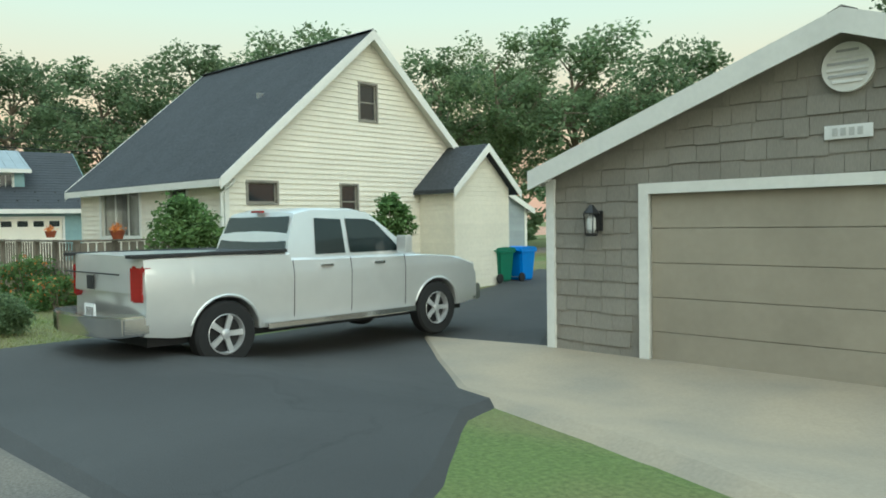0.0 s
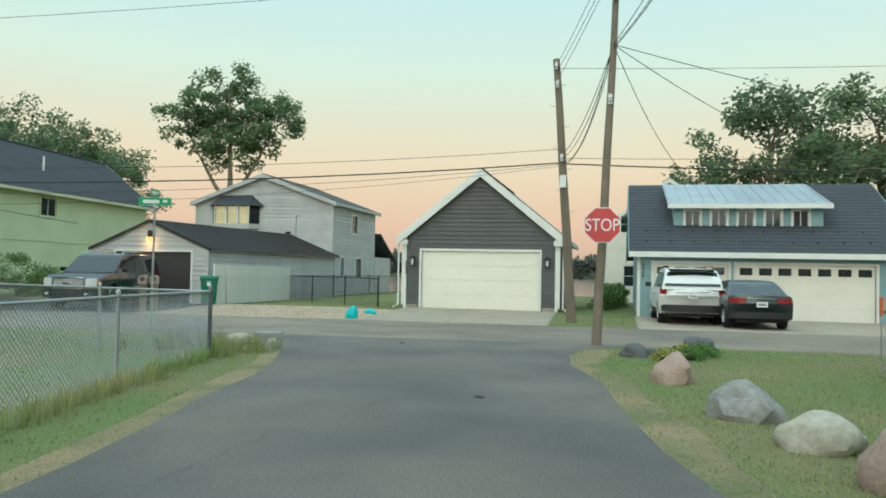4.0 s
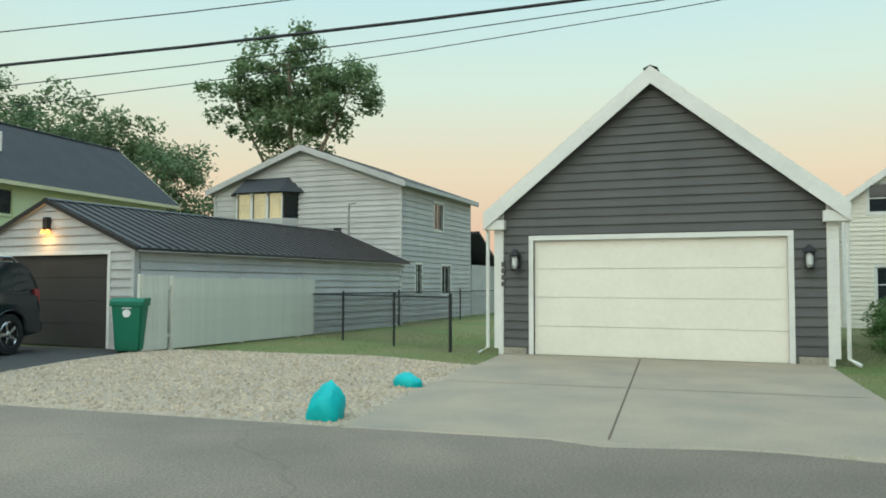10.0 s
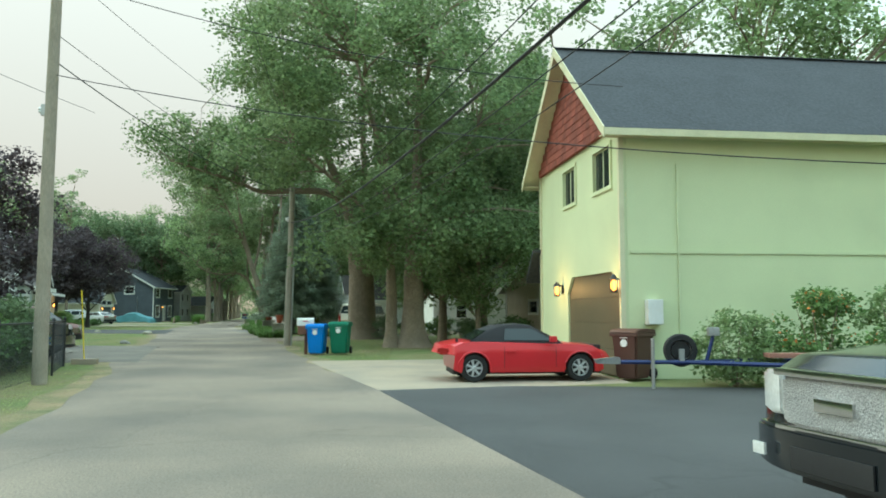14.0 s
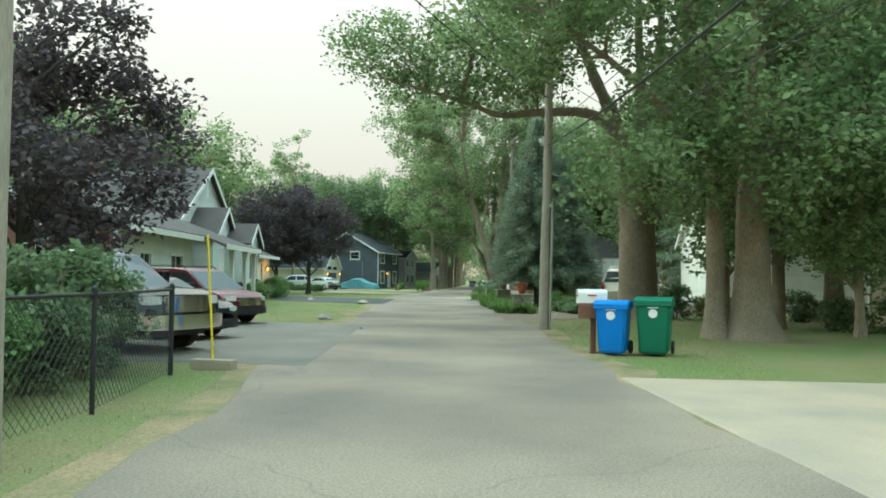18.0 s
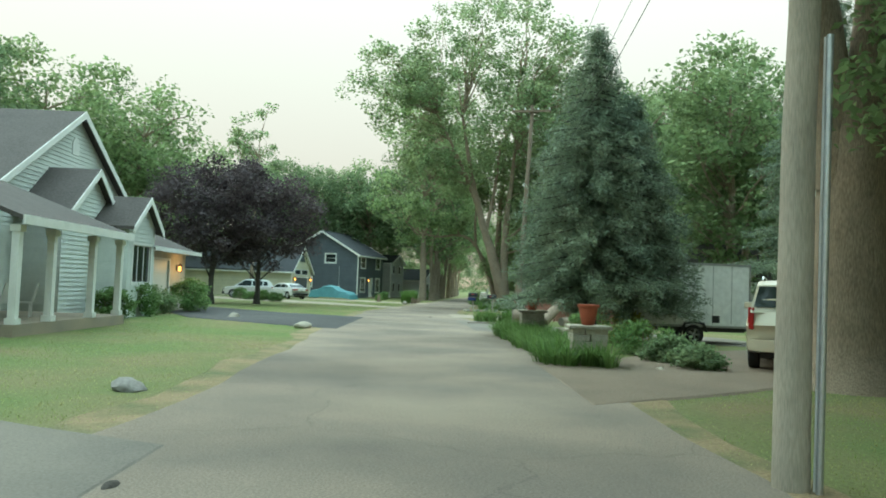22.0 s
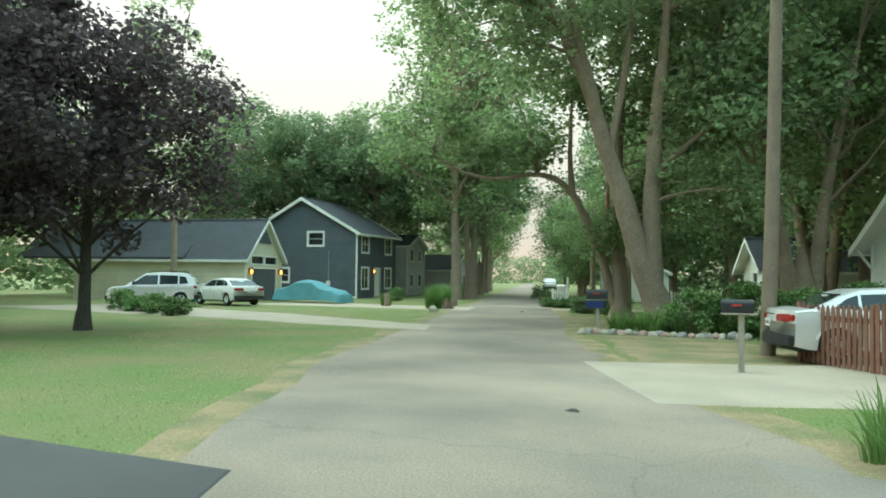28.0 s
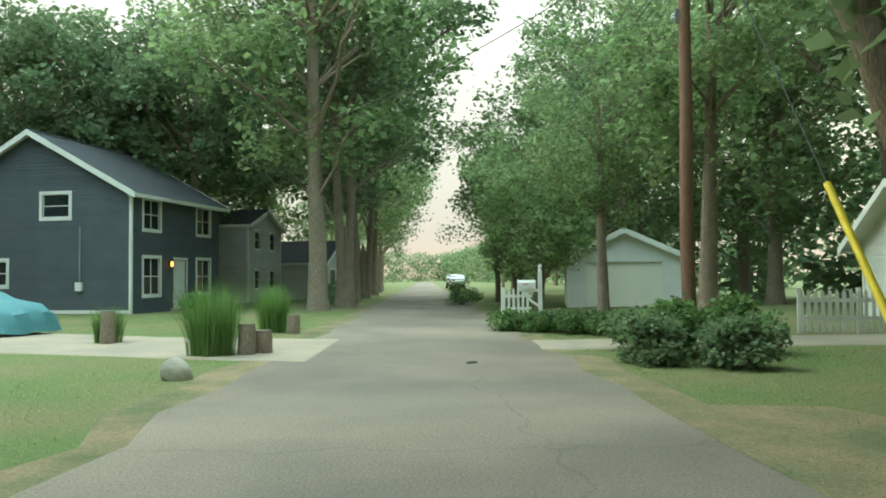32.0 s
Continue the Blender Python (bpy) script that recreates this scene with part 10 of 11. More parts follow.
# ---- wire fences ----
def chain_link(points, h, wiremat, postmat, label, pitch=0.075, group="", toprail=True):
    f = thing("chain_link_fence", pose(points[0][0], points[0][1], 0), label, "fence", group)
    o = Vector((points[0][0], points[0][1], 0))
    for i, p in enumerate(points):
        q = Vector((p[0], p[1], 0)) - o
        end = i in (0, len(points) - 1)
        z = land(p[0], p[1])
        po = part("post", tube(B(), [q + Vector((0, 0, z - 0.1)), q + Vector((0, 0, z + h + 0.04))], 0.038 if end else 0.028, 10), postmat, f, smooth=50)
        part("post_cap", lathe(B(), [(0.036, z + h + 0.03), (0.036, z + h + 0.07), (0.012, z + h + 0.1)], 8, q), postmat, po)
    for a, b in zip(points, points[1:]):
        a3, b3 = Vector((a[0], a[1], land(a[0], a[1]))) - o, Vector((b[0], b[1], land(b[0], b[1]))) - o
        L = (b3 - a3).length
        up = Vector((0, 0, 1))
        if toprail:
            part("rail", tube(B(), [a3 + up * h, b3 + up * h], 0.02, 8), postmat, f, smooth=50)
        verts, faces = [], []
        d = (b3 - a3) / L
        side = d.cross(up) * 0.0016
        hh = h - 0.06
        u = -hh
        while u < L:
            for s in (1, -1):
                x0, x1, z0, z1 = (u, u + hh, 0.04, h - 0.02) if s > 0 else (u, u + hh, h - 0.02, 0.04)
                t0, t1 = max(0, -x0 / hh), min(1, (L - x0) / hh)
                if t1 - t0 < 0.02:
                    continue
                p0 = a3 + d * (x0 + hh * t0) + up * (z0 + (z1 - z0) * t0)
                p1_ = a3 + d * (x0 + hh * t1) + up * (z0 + (z1 - z0) * t1)
                w = (d * 0.5 - up * 0.5 * s) * 0.0036
                k = len(verts)
                verts += [p0 - w - side, p0 + w - side, p0 + side * 2, p1_ - w - side, p1_ + w - side, p1_ + side * 2]
                faces += [(k, k + 1, k + 4, k + 3), (k + 1, k + 2, k + 5, k + 4), (k + 2, k, k + 3, k + 5)]
            u += pitch
        ob = new("wire_mesh", quads("wire_mesh", verts, faces, wiremat))
        ob.parent = f
    return f


chain_link([(-31.5, -1.3), (-28.5, -0.5), (-25.3, 0.3), (-22.2, 0.85), (-19.3, 1.15)], 1.12, STEEL, STEEL, "galvanised chain-link fence round the corner lot")
chain_link([(-19.3, 1.15), (-18.9, 3.6), (-18.3, 6.4), (-18.2, 9.5), (-18.3, 13.0)], 1.12, STEEL, STEEL, "galvanised chain-link fence along the main street")
chain_link([(-0.05, 4.3), (1.1, 6.2), (2.2, 8.2), (3.6, 10.0)], 1.2, BLACKMETAL, BLACKMETAL, "black chain-link fence between garage and grey house", 0.1)
chain_link([(3.6, 10.0), (9.2, 9.85), (15, 9.7), (20.5, 9.5)], 1.2, BLACKMETAL, BLACKMETAL, "black chain-link fence along the lawn", 0.14)
chain_link([(-18.35, 14.5), (-18.3, 17.0), (-18.45, 19.6), (-19.0, 22.3), (-19.75, 26.3), (-20.8, 29.4)], 1.25, BLACKMETAL, BLACKMETAL, "dark wire fence with thin posts before the hedge", 0.12)
board_fence("picket_fence", (-23.2, 80.6), (-20.95, 75.4), 1.15, REDWOOD, "red-brown picket fence that climbs towards the road", 0.09, 0.05, 2.0, True, slope=lambda k: 0.0 + 0.75 * soft(0.25, 1.0, k))
board_fence("picket_fence", (-20.9, 75.2), (-14.2, 73.0), 1.85, REDWOOD, "tall red-brown picket fence with close boards", 0.11, 0.012, 2.2, True)
board_fence("white_fence", (-24.3, 107.5), (-21.8, 107.2), 1.0, WHITE, "white picket fence by the shed", 0.075, 0.075, 1.25, True)
board_fence("white_fence", (-31.2, 113.5), (-30.3, 113.7), 1.0, WHITE, "short white picket fence beside the ornate mailbox", 0.075, 0.075, 1.3, True)


# ---- stones ----
for i, (x, y, r, h, m, lab) in enumerate(((-19.5, -6.4, 0.30, 0.40, PINKROCK, "large rounded pinkish boulder on the lawn"), (-22.2, -7.0, 0.34, 0.36, ROCK, "grey fieldstone on the lawn"),
                                          (-23.65, -7.4, 0.3, 0.34, LIMESTONE, "pale fieldstone beside the mailboxes"), (-24.9, -7.9, 0.42, 0.5, PINKROCK, "brown rounded boulder behind the mailboxes"),
                                          (-16.1, -5.9, 0.26, 0.26, DARKROCK, "dark grey boulder in the corner bed"), (-14.8, -7.2, 0.26, 0.36, DARKROCK, "dark boulder behind the yellow plants"),
                                          (-15.6, -6.2, 0.14, 0.14, DARKROCK, "small dark stone in the corner bed"), (-17.0, 1.75, 0.27, 0.26, LIMESTONE, "pale flat stone at the fence corner"),
                                          (-16.5, 1.3, 0.1, 0.1, LIMESTONE, "small pale stone at the road edge"), (-17.5, 2.6, 0.24, 0.5, ROCK, "brown stump-like stone at the fence corner"),
                                          (-28.2, 59.7, 0.26, 0.22, LIMESTONE, "pale stone at the driveway corner"), (-24.3, 44.3, 0.2, 0.16, ROCK, "grey stone on the lawn edge"),
                                          (-35.26, 99.15, 0.17, 0.3, LIMESTONE, "white fieldstone on the lawn"), (-33.2, 64.4, 0.2, 0.2, LIMESTONE, "pale rounded garden stone"), (-17.0, 51.6, 0.08, 0.07, LIMESTONE, "small pale stone beside the bed"))):
    rock("boulder", x, y, r, h, m, lab, 40 + i, 1.25, i * 47)
rock("painted_rock", -8.4, 2.5, 0.2, 0.4, TEALROCK, "bright teal painted rock at the driveway edge", 71, 1.15, 20, "teal rocks")
rock("painted_rock", -5.6, 2.8, 0.19, 0.2, TEALROCK, "small bright teal painted rock", 72, 1.3, 60, "teal rocks")
rr = random.Random(8)
for i in range(22):
    k = i / 21
    x, y = -27.7 + 4.4 * k + rr.uniform(-0.06, 0.06), 86.85 + 0.25 * math.sin(k * 5) - 0.2 * k + rr.uniform(-0.05, 0.05)
    rock("edging_stone", x, y, rr.uniform(0.1, 0.17), rr.uniform(0.12, 0.2), (LIMESTONE, ROCK, PINKROCK)[i % 3], "rounded edging stone of the garden bed", 200 + i, 1.2, rr.uniform(0, 180), "edging stones")


def stone_pier(x, y, turn, h, w, potted, label):
    t = thing("stone_pier", pose(x, y, 0, 0, 0, turn), label, "pier")
    rnd = random.Random(int(x * -10))
    z, k = -0.05, 0
    while z < h - 0.1:
        hh = rnd.uniform(0.13, 0.2)
        for j, (a, b) in enumerate((((-w, -0.02), (0.02, w)) if k % 2 else ((-w, -w * 0.3), (-w * 0.26, w)))):
            for c, d in ((-w, -0.01), (0.01, w)):
                e = rnd.uniform(-0.012, 0.012)
                part("stone", box(B(), a * 0.9 + e, b * 0.9 + e, c * 0.9, d * 0.9 + e, z + 0.005, min(z + hh, h - 0.07), 0.018), LIMESTONE, t)
        z += hh
        k += 1
    part("cap_stone", box(B(), -w - 0.04, w + 0.04, -w - 0.04, w + 0.04, h - 0.07, h, 0.02), LIMESTONE, t)
    if potted:
        p = thing("flower_pot", pose(x, y, h + 0.002), "large red terracotta pot on the stone pier", "flower pot", "terracotta pots")
        p.scale = (0.8, 0.8, 0.8)
        part("pot", lathe(B(), [(0.14, 0.0), (0.17, 0.02), (0.23, 0.30), (0.26, 0.5), (0.24, 0.5), (0.2, 0.3), (0.1, 0.1)], 24), TERRACOTTA, p, smooth=50)
        part("pot_rim", lathe(B(), [(0.265, 0.47), (0.30, 0.50), (0.30, 0.56), (0.27, 0.57), (0.25, 0.55)], 24), TERRACOTTA, p, smooth=50)
        part("soil", lathe(B(), [(0.24, 0.46), (0.24, 0.5)], 16), SOIL, p)
    return t


stone_pier(-18.5, 52.3, 10, 0.83, 0.42, True, "squat pale stone pier with a broad cap")
stone_pier(-18.9, 56.6, 12, 0.55, 0.34, False, "low pale stone pier among the lilies")
stone_pier(-20.6, 61.1, 12, 0.90, 0.42, True, "pale stone pier at the end of the lily bed")
for x, y, L in ((-19.3, 58.9, 1.9), (-18.6, 54.6, 1.9)):
    solo("stone_wall", box(B(), -L / 2, L / 2, -0.16, 0.16, -0.05, 0.42, 0.03), LIMESTONE, "low rough stone garden wall", "wall", "garden wall stones", m=pose(x, y, 0, 0, 0, 106))


def log(x0, y0, x1, y1, z0, z1, r, label):
    a, b = Vector((x0, y0, z0)), Vector((x1, y1, z1))
    t = thing("log", pose(0, 0, 0), label, "log", "logs by the fence")
    rnd = random.Random(int(x0 * 100))
    part("trunk", tube(B(), [a.lerp(b, k / 5) + Vector((0, 0, rnd.uniform(-0.02, 0.02))) for k in range(6)], [r * rnd.uniform(0.93, 1.06) for k in range(6)], 18, False), BARK, t, smooth=60)
    d = (b - a).normalized()
    for p, s in ((a, -1), (b, 1)):
        part("cut_end", tube(B(), [p - d * 0.02 * s, p + d * 0.012 * s], r * 0.93, 18), DECKWOOD, t)


log(-22.5, 70.95, -20.85, 71.25, 0.33, 0.33, 0.35, "thick sawn log lying beside the drive")
log(-20.95, 70.15, -20.15, 71.0, 0.2, 1.15, 0.22, "sawn log leaning on another")
log(-20.2, 70.3, -19.3, 71.2, 0.2, 0.25, 0.2, "small sawn log on the ground")
for k in range(3):
    solo("plank", box(B(), 0, 1.55 - 0.2 * k, -0.09, 0.09, 0, 0.03, 0.004), DECKWOOD, "loose weathered plank lying at the road edge", "plank", "loose planks", m=pose(-24.2 + 0.12 * k, 68.7 + 0.17 * k, 0.03 + 0.012 * k, 0, 0, 13 - 9 * k))
for x, y, h in ((-35.45, 102.3, 0.55), (-35.25, 102.6, 0.42), (-36.25, 107.8, 0.45), (-39.3, 104.6, 0.7)):
    t = thing("tree_stump", pose(x, y, 0), "short weathered post beside the drive", "stump", "stumps by the drive")
    part("trunk", tube(B(), [(0, 0, -0.1), (0.01, 0, h * 0.5), (0, 0.01, h)], [0.17, 0.155, 0.15], 14), BARK, t, smooth=50)
    part("cut_end", lathe(B(), [(0.14, h), (0.14, h + 0.01)], 14), DECKWOOD, t)


# ---- shrubs and flowers ----
def shrub(x, y, r, h, material, label, seed, size=0.09, per=60, clumps=38, name="shrub", group="", flowers=None, wide=1.0):
    rnd = random.Random(seed)
    t = thing(name, pose(x, y, land(x, y), 0, 0, rnd.uniform(0, 360)), label, "shrub", group)
    cs, rs_ = [], []
    for k in range(clumps):
        a, q = rnd.uniform(0, 2 * math.pi), rnd.random() ** 0.5
        z = rnd.random()
        bulge = (1 - abs(2 * z - 0.85) ** 2.2 * 0.55)
        cs.append((r * wide * q * bulge * math.cos(a), r * q * bulge * math.sin(a), 0.1 * h + 0.8 * h * z))
        rs_.append(rnd.uniform(0.2, 0.34) * r + 0.05)
    f = new("foliage", leaf_mesh("foliage", cs, rs_, per, size, material, seed))
    f.parent = t
    for k in range(5):
        a = k * 1.26 + rnd.random()
        part("stem", tube(B(), [(0.03 * math.cos(a), 0.03 * math.sin(a), -0.05), (0.25 * r * math.cos(a), 0.25 * r * math.sin(a), 0.4 * h), (0.5 * r * math.cos(a), 0.5 * r * math.sin(a), 0.8 * h)], [0.02, 0.015, 0.006], 6), BARK, t)
    if flowers:
        fl = new("blossom", leaf_mesh("blossom", [c for c in cs if c[2] > 0.3 * h][:22], [0.3 * r] * min(22, len([c for c in cs if c[2] > 0.3 * h])), 9, 0.07, flowers, seed + 1, 1.0))
        fl.parent = t
    return t


shrub(-25.6, -12.7, 1.0, 2.5, HEDGE, "tall dense green shrub before the cream house", 301, 0.1, 110, 70)
shrub(-27.5, -16.3, 0.5, 2.6, HEDGE, "pointed arborvitae against the gable", 302, 0.1, 90, 60)
shrub(-28.55, -9.15, 0.36, 0.55, LEAFDARK, "round clipped dark bush at the pole", 303, 0.06, 120, 44)
shrub(-22.6, -10.2, 0.8, 1.0, HEDGE, "leafy bush with orange flowers below the deck", 304, 0.08, 90, 40, flowers=FLOWER)
shrub(-23.9, -10.6, 0.6, 0.7, HEDGE, "leafy bush with orange flowers below the deck", 305, 0.08, 80, 30, flowers=FLOWER)
for i, (x, y, r, h) in enumerate(((-16.7, -6.5, 0.26, 0.18), (-16.3, -6.9, 0.28, 0.2), (-15.7, -6.8, 0.26, 0.18), (-15.7, -7.2, 0.28, 0.2))):
    shrub(x, y, r, h, YELLOW if i % 2 == 0 else LILY, "low yellow-green plant in the corner bed", 310 + i, 0.05, 60, 22, group="corner bed plants")
for i, (x, y, r, h) in enumerate(((-5.0, 22.8, 0.9, 1.6), (-3.4, 22.5, 1.0, 2.0), (-1.8, 22.3, 1.0, 2.2), (0.0, 22.2, 1.0, 2.1), (1.8, 22.1, 0.8, 1.5))):
    shrub(x, y, r, h, HEDGE if i % 2 else LEAF, "leafy shrub against the pale green wall", 320 + i, 0.1, 80, 40, group="shrubs at the green house", flowers=FLOWER if i in (1, 3) else None)
for i, (x, y) in enumerate(((3.6, -4.9), (5.4, -5.2), (7.4, -5.4), (9.5, -5.4))):
    shrub(x, y, 0.7, 1.1, HEDGE, "low green shrub between the garages", 330 + i, 0.09, 80, 36, group="shrubs between the garages")
for i in range(9):
    k = i / 8
    shrub(-20.0 - 2.0 * k + 0.2 * (i % 2), 16.5 + 12.4 * k, 0.95, 1.9, LEAFDARK if i % 3 else HEDGE, "tall untrimmed hedge shrub behind the wire fence", 340 + i, 0.11, 90, 46, group="hedge behind the wire fence")
for i, (x, y, r, h) in enumerate(((-36.1, 61.6, 1.0, 1.4), (-37.0, 64.4, 0.9, 1.2), (-37.0, 67.3, 1.1, 1.5), (-38.4, 69.6, 1.0, 1.3), (-35.3, 59.3, 0.8, 1.1))):
    shrub(x, y, r, h, LEAFLIGHT if i % 2 else HEDGE, "bushy grey-green shrub before the porch house", 360 + i, 0.1, 90, 46, group="porch house shrubs")
for i, (x, y, r, h, m) in enumerate(((-12.4, 49.6, 0.9, 1.3, LEAFDARK), (-10.9, 50.2, 0.8, 1.0, YELLOW), (-9.4, 50.0, 0.9, 1.3, HEDGE), (-8.0, 49.6, 0.8, 1.1, LEAFDARK), (-6.4, 43.5, 0.9, 1.3, HEDGE), (-7.9, 44.2, 0.8, 1.0, LEAFDARK))):
    shrub(x, y, r, h, m, "yellow-leaved bush in the garden" if m is YELLOW else "dark green garden bush before the white house", 370 + i, 0.1, 70, 40, group="side garden bushes")
for i, (x, y, r, h) in enumerate(((-28.6, 101.2, 0.6, 0.7), (-28.1, 102.4, 0.7, 0.9), (-27.5, 100.7, 0.6, 0.7), (-27.0, 102.8, 0.7, 0.95), (-28.5, 103.4, 0.6, 0.7))):
    shrub(x, y, r, h, HEDGE if i % 2 else LEAFDARK, "dense dark green clump round the reddish pole", 380 + i, 0.1, 90, 40, group="plants round the pole")
for i in range(9):
    k = i / 8
    shrub(-31.0 + 2.9 * k, 108.2 - 1.5 * k + 0.5 * (i % 2), 0.5, 0.5, LEAFDARK if i % 2 else HEDGE, "low dark ground-cover plant beside the drive", 390 + i, 0.08, 60, 24, group="ground cover by the drive")
for i, (x, y, r, h) in enumerate(((-24.6, 87.5, 0.9, 1.3), (-23.1, 87.8, 1.0, 1.5), (-21.6, 88.2, 1.0, 1.5), (-20.0, 88.4, 1.0, 1.6), (-22.6, 84.2, 0.7, 0.9))):
    shrub(x, y, r, h, HEDGE, "leafy hedge shrub behind the edging stones", 400 + i, 0.11, 90, 42, group="hedge behind the stones")
for i, (x, y, r, h, m) in enumerate(((-17.5, 60.6, 0.8, 1.0, YELLOW), (-17.2, 55.6, 0.8, 0.9, HEDGE), (-16.6, 53.6, 0.7, 0.6, LEAFDARK), (-16.2, 52.4, 0.6, 0.45, LEAFDARK), (-18.9, 66.2, 0.8, 0.9, HEDGE), (-19.2, 72.8, 0.6, 0.8, HEDGE))):
    shrub(x, y, r, h, m, "yellow-green shrub in the lily bed" if m is YELLOW else "dark low shrub in the lily bed", 410 + i, 0.1, 70, 34, group="shrubs in the lily bed")
for i, (x, y, r, h) in enumerate(((-45, 92, 0.7, 0.8), (-46.5, 93, 0.6, 0.7), (-43.6, 91.2, 0.6, 0.7), (-48, 94, 0.7, 0.9), (-33.5, 126.5, 0.9, 1.2), (-40.3, 129.5, 1.0, 1.3), (-41.9, 114.9, 0.6, 0.9))):
    shrub(x, y, r, h, HEDGE, "small green bush on the lawn", 420 + i, 0.1, 70, 30, group="lawn bushes")


def blades(name, spots, height, width, material, per, spread, seed, bend_=0.5, segs=3):
    """Arching strap leaves in tufts, one mesh."""
    rs = np.random.RandomState(seed)
    c = np.repeat(np.array(spots, dtype=float), per, 0)
    n = len(c)
    a = rs.rand(n) * 2 * np.pi
    out = np.stack([np.cos(a), np.sin(a), 0 * a], 1)
    root = c + out * (rs.rand(n, 1) ** 0.5) * spread * 0.45
    h = height * rs.uniform(0.55, 1.15, (n, 1))
    lean = bend_ * rs.uniform(0.25, 1.2, (n, 1))
    side = np.stack([-np.sin(a), np.cos(a), 0 * a], 1) * width * rs.uniform(0.6, 1.2, (n, 1))
    rows = []
    for k in range(segs + 1):
        t = k / segs
        p = root + out * h * lean * t ** 2 + np.array([0, 0, 1.0]) * h * (t - 0.42 * lean * t ** 3)
        w = side * (1 - 0.92 * t ** 1.5) * 0.5
        rows += [p - w, p + w]
    v = np.stack(rows, 1).reshape(-1, 3)
    m = 2 * (segs + 1)
    f = np.array([[2 * k, 2 * k + 1, 2 * k + 3, 2 * k + 2] for k in range(segs)])
    faces = (np.arange(n)[:, None, None] * m + f[None]).reshape(-1, 4)
    me = bpy.data.meshes.new(name)
    me.vertices.add(len(v))
    me.vertices.foreach_set("co", v.astype(np.float32).ravel())
    me.loops.add(faces.size)
    me.loops.foreach_set("vertex_index", faces.astype(np.int32).ravel())
    me.polygons.add(len(faces))
    me.polygons.foreach_set("loop_start", np.arange(0, faces.size, 4, dtype=np.int32))
    me.polygons.foreach_set("loop_total", np.full(len(faces), 4, dtype=np.int32))
    me.update(calc_edges=True)
    me.materials.append(material)
    return me


rr = random.Random(77)
spots = []
for i in range(150):
    k = rr.random()
    x, y = -19.1 - 2.9 * k + rr.uniform(-0.1, 1.2), 51.2 + 11.3 * k + rr.uniform(-0.3, 0.3)
    if min((x + 18.5) ** 2 + (y - 52.3) ** 2, (x + 20.6) ** 2 + (y - 61.1) ** 2) < 0.3:
        continue
    spots.append((x, y, 0))
tagged(new("day_lilies", blades("day_lilies", spots, 0.66, 0.036, LILY, 38, 0.5, 5, 1.05)), "bed of lush arching green day lilies", "day lilies", kind="stuff")
spots = [(-24.3 + rr.random() * 1.9, 71.2 + rr.random() * 1.3, 0) for i in range(24)]
tagged(new("day_lilies", blades("day_lilies", spots, 0.72, 0.035, LILY, 36, 0.4, 6, 0.75)), "clump of arching green lilies beside the logs", "day lilies", kind="stuff")
spots = [(-26.9 + rr.random() * 4.2, 87.3 + rr.random() * 0.9, 0) for i in range(40)]
tagged(new("day_lilies", blades("day_lilies", spots, 0.8, 0.035, LILY, 36, 0.4, 7, 0.7)), "arching lilies behind the edging stones", "day lilies", kind="stuff")
for i, (x, y, r, h) in enumerate(((-36.0, 102.2, 0.45, 1.35), (-36.8, 108.2, 0.4, 1.3), (-39.4, 104.9, 0.25, 0.8))):
    tagged(new("ornamental_grass", blades("ornamental_grass", [(rr.uniform(-r, r) * 0.7, rr.uniform(-r, r) * 0.7, 0) for k in range(16)], h, 0.018, LILY, 50, 0.35, 20 + i, 0.38)), "tall upright ornamental grass clump beside the drive", "ornamental grass", "grass clumps").matrix_basis = pose(x, y, 0)
spots = [(-19.6 + rr.random() * 2.2, 0.6 + rr.random() * 3.0, 0) for i in range(30)]
tagged(new("weeds", blades("weeds", spots, 0.4, 0.02, BLADE, 20, 0.3, 31, 0.5)), "tall weeds at the fence corner", "weeds", kind="stuff")
spots = [(-31 + 12 * k + rr.uniform(-0.1, 0.1), -1.45 + 2.6 * k + rr.uniform(-0.1, 0.15), 0) for k in [i / 90 for i in range(91)]]
tagged(new("weeds", blades("weeds", spots, 0.28, 0.015, BLADE, 18, 0.3, 32, 0.5)), "weeds along the foot of the chain-link fence", "weeds", kind="stuff")


# ---- lawn blades and loose gravel ----
def inside(px, py, ring):
    hit = np.zeros(len(px), bool)
    n = len(ring)
    for i in range(n):
        (x0, y0), (x1, y1) = ring[i], ring[(i + 1) % n]
        c = ((y0 > py) != (y1 > py)) & (px < (x1 - x0) * (py - y0) / ((y1 - y0) or 1e-9) + x0)
        hit ^= c
    return hit


def turf(name, x0, x1, y0, y1, per_m2, h, seed, ring=None, material=None, label="mown grass with dry patches"):
    rs = np.random.RandomState(seed)
    n = int((x1 - x0) * (y1 - y0) * per_m2)
    px, py = x0 + rs.rand(n) * (x1 - x0), y0 + rs.rand(n) * (y1 - y0)
    keep = np.ones(n, bool)
    if ring:
        keep &= inside(px, py, ring)
    for r in PAVED:
        keep &= ~inside(px, py, r)
    px, py = px[keep], py[keep]
    pts = [(a, b, land(a, b)) for a, b in zip(px, py)]
    if pts:
        tagged(new(name, blades(name, pts, h, 0.012, material or BLADE, 1, 0.02, seed, 0.7, 2)), label, "grass", kind="stuff")


def band_ring(line, d0, d1, ya, yb):
    keep = [p for p in line if ya - 14 <= p[1] <= yb + 14]
    return [(x + d0, y) for x, y in keep] + [(x + d1, y) for x, y in reversed(keep)]


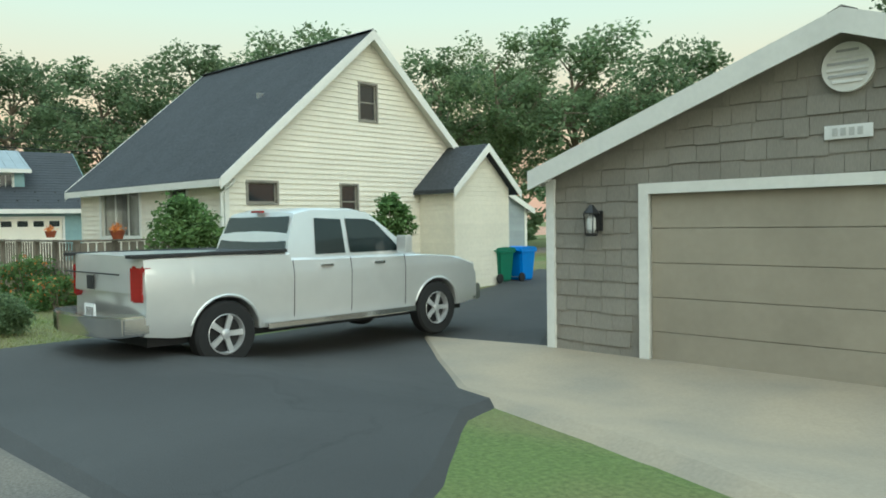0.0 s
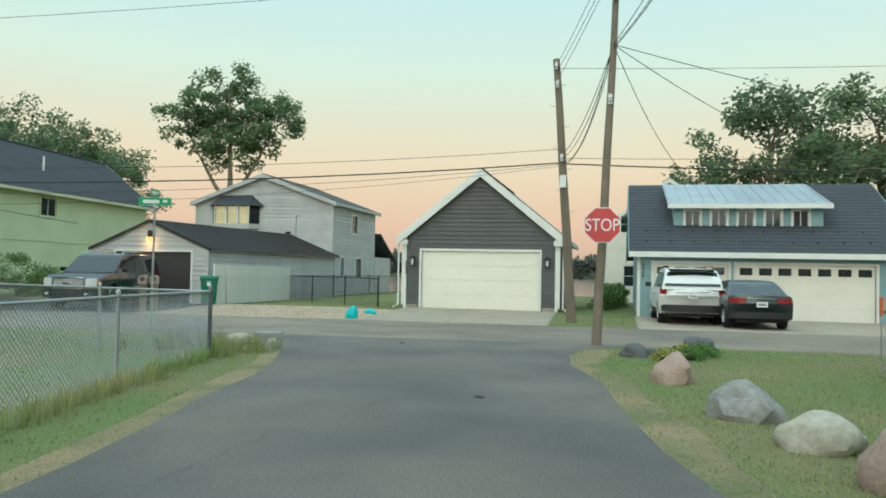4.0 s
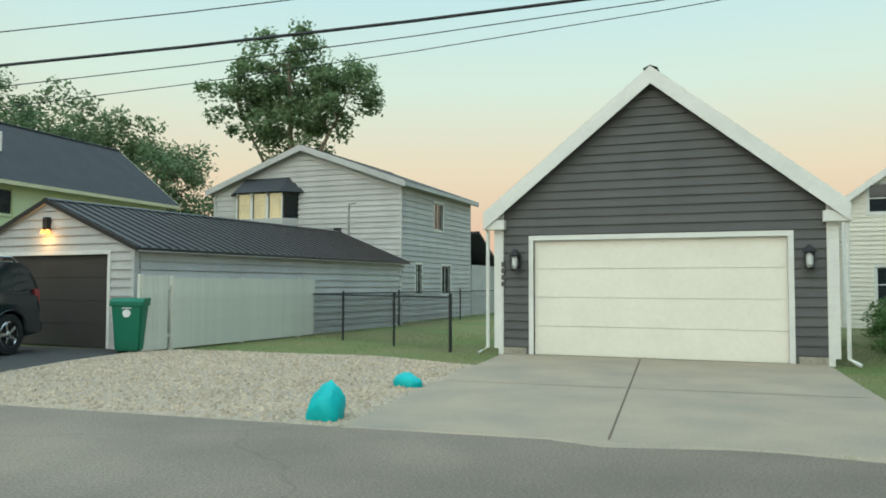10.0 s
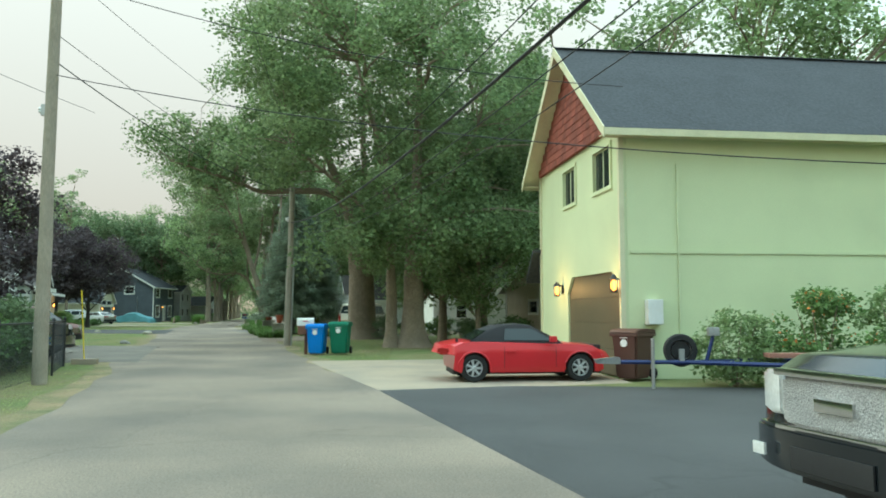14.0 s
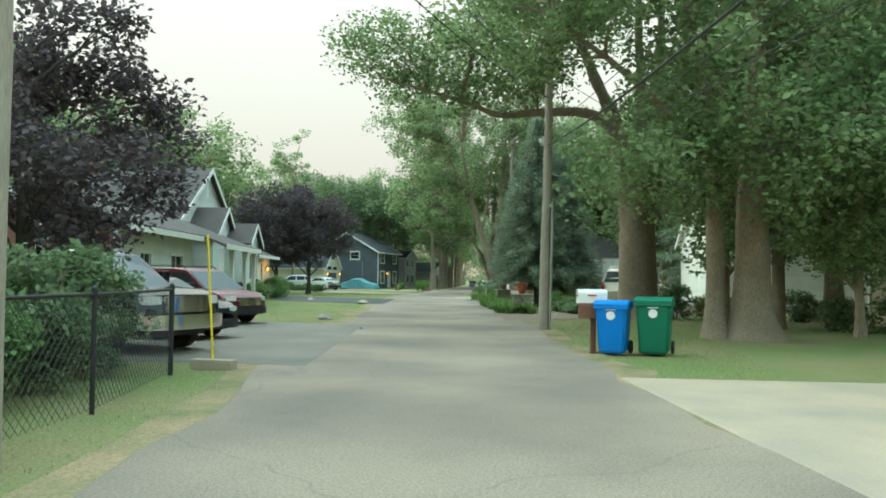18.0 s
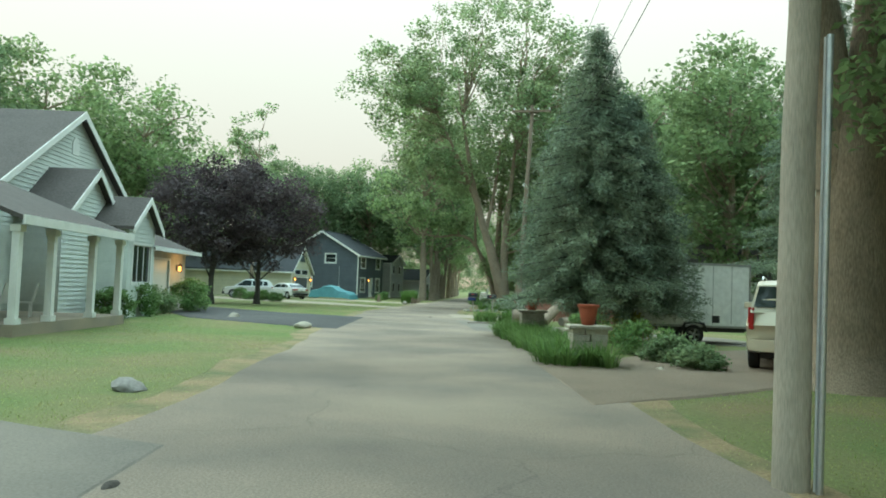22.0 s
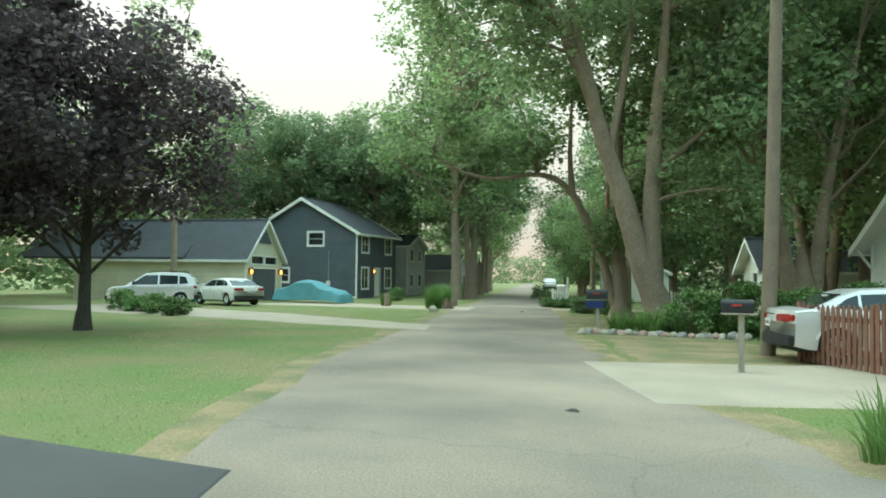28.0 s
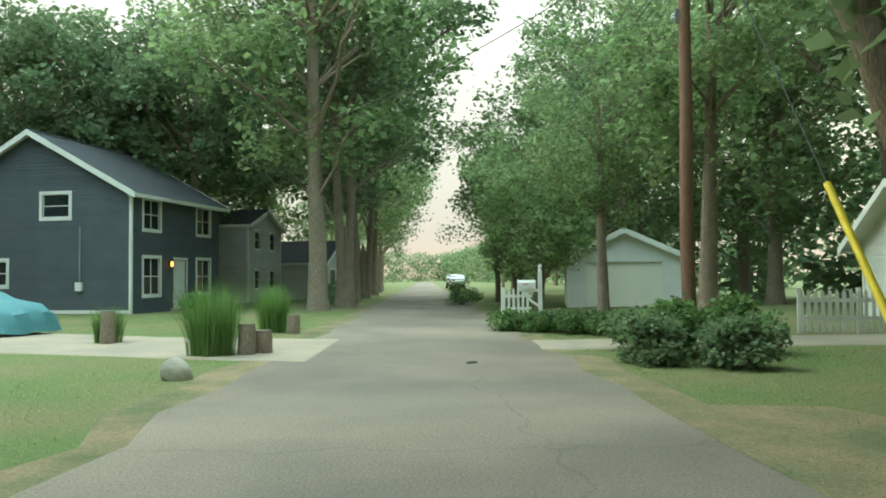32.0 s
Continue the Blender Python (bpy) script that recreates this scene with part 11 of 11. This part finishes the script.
turf("lawn_grass", -32, -12, 26, 116, 150, 0.03, 51, band_ring(STREET_R, -0.1, 6.0, 26, 116))
turf("lawn_grass", -46, -14, 2, 116, 120, 0.03, 52, band_ring(STREET_L, -7.0, 0.1, 2, 116))
turf("lawn_grass", -32, -13.6, -11.5, -4.4, 300, 0.045, 53)
turf("lawn_grass", -34, -16, -2.4, 7, 160, 0.045, 54)
turf("lawn_grass", -8.5, 6, -6.2, 10, 70, 0.07, 55)


def gravel(name, x0, x1, y0, y1, n, ring, size, material, label, seed):
    rs = np.random.RandomState(seed)
    px, py = x0 + rs.rand(n) * (x1 - x0), y0 + rs.rand(n) * (y1 - y0)
    k = inside(px, py, ring)
    px, py = px[k], py[k]
    m = len(px)
    base = np.array([[1, 0, 0], [-0.5, 0.87, 0], [-0.5, -0.87, 0], [0.1, 0.05, 0.9]])
    a = rs.rand(m) * 6.28
    s = size * rs.uniform(0.5, 1.4, m)
    v = np.zeros((m, 4, 3))
    v[:, :, 0] = px[:, None] + s[:, None] * (base[:, 0] * np.cos(a)[:, None] - base[:, 1] * np.sin(a)[:, None])
    v[:, :, 1] = py[:, None] + s[:, None] * (base[:, 0] * np.sin(a)[:, None] + base[:, 1] * np.cos(a)[:, None])
    v[:, :, 2] = 0.026 + s[:, None] * base[:, 2]
    f = (np.arange(m)[:, None, None] * 4 + np.array([[0, 1, 3], [1, 2, 3], [2, 0, 3]])[None]).reshape(-1, 3)
    tagged(new(name, quads(name, v.reshape(-1, 3).tolist(), f.tolist(), material)), label, "gravel", kind="stuff")


gravel("loose_gravel", -9.3, -1.6, 2.2, 10.4, 9000, [(-9.2, 9.6), (-6.8, 9.6), (-3.0, 10.4), (-1.9, 9.9), (-1.7, 5.4), (-2.6, 2.9), (-5.6, 2.6), (-8.7, 2.2)], 0.028, PEBBLE, "pale loose gravel stones", 61)
for i, (x, y) in enumerate(((-15.6, -1.2), (-22.0, -4.0), (-21.5, 40.0), (-27.0, 73.5), (-31.4, 101))):
    rock("leaf_litter", x, y, 0.06, 0.05, DARKBARK, "small dark scrap lying on the asphalt", 500 + i, 1.8, i * 50, "scraps on the road")
# storm drain lid and asphalt patch at the corner
solo("drain_grate", box(B(), -0.45, 0.45, -0.3, 0.3, 0.0, 0.03, 0.01), ROCK, "flat concrete drain slab in the road edge", "drain", m=pose(-14.4, 2.4, 0.015, 0, 0, 20))

# flower pots on the deck rail
for x, y, z in ((-23.8, -11.8, 1.27), (-17.2, -11.5, 1.27)):
    p = thing("flower_pot", pose(x, y, z), "orange flowers in a pot on the deck post", "flower pot", "deck flower pots")
    part("pot", lathe(B(), [(0.1, 0), (0.15, 0.16), (0.16, 0.18), (0.14, 0.18)], 14), TERRACOTTA, p, smooth=50)
    f = new("blossom", leaf_mesh("blossom", [(0, 0, 0.25), (0.1, 0, 0.22), (-0.1, 0.05, 0.22)], [0.14, 0.12, 0.12], 40, 0.06, FLOWER, 5, 1.0))
    f.parent = p
# orange paddle on a thin rod
t = thing("marker_paddle", pose(-17, -9.9, 0), "orange plastic marker on a thin rod", "marker")
part("rod", tube(B(), [(0, 0, -0.1), (0, 0, 1.0)], 0.012, 6), STEEL, t)
part("paddle", box(B(), -0.09, 0.09, -0.01, 0.01, 0.95, 1.25, 0.006), ORANGE, t)
# yellow marker pole by the hedge
t = thing("marker_pole", pose(-20.55, 30.2, 0), "yellow marker pole on a pale foot by the hedge", "marker")
part("rod", tube(B(), [(0, 0, -0.1), (-0.15, 0, 2.1)], 0.018, 8), YELLOWPLASTIC, t)
part("foot", box(B(), -0.35, 0.35, -0.1, 0.1, 0.0, 0.16, 0.02), CONCRETE, t)
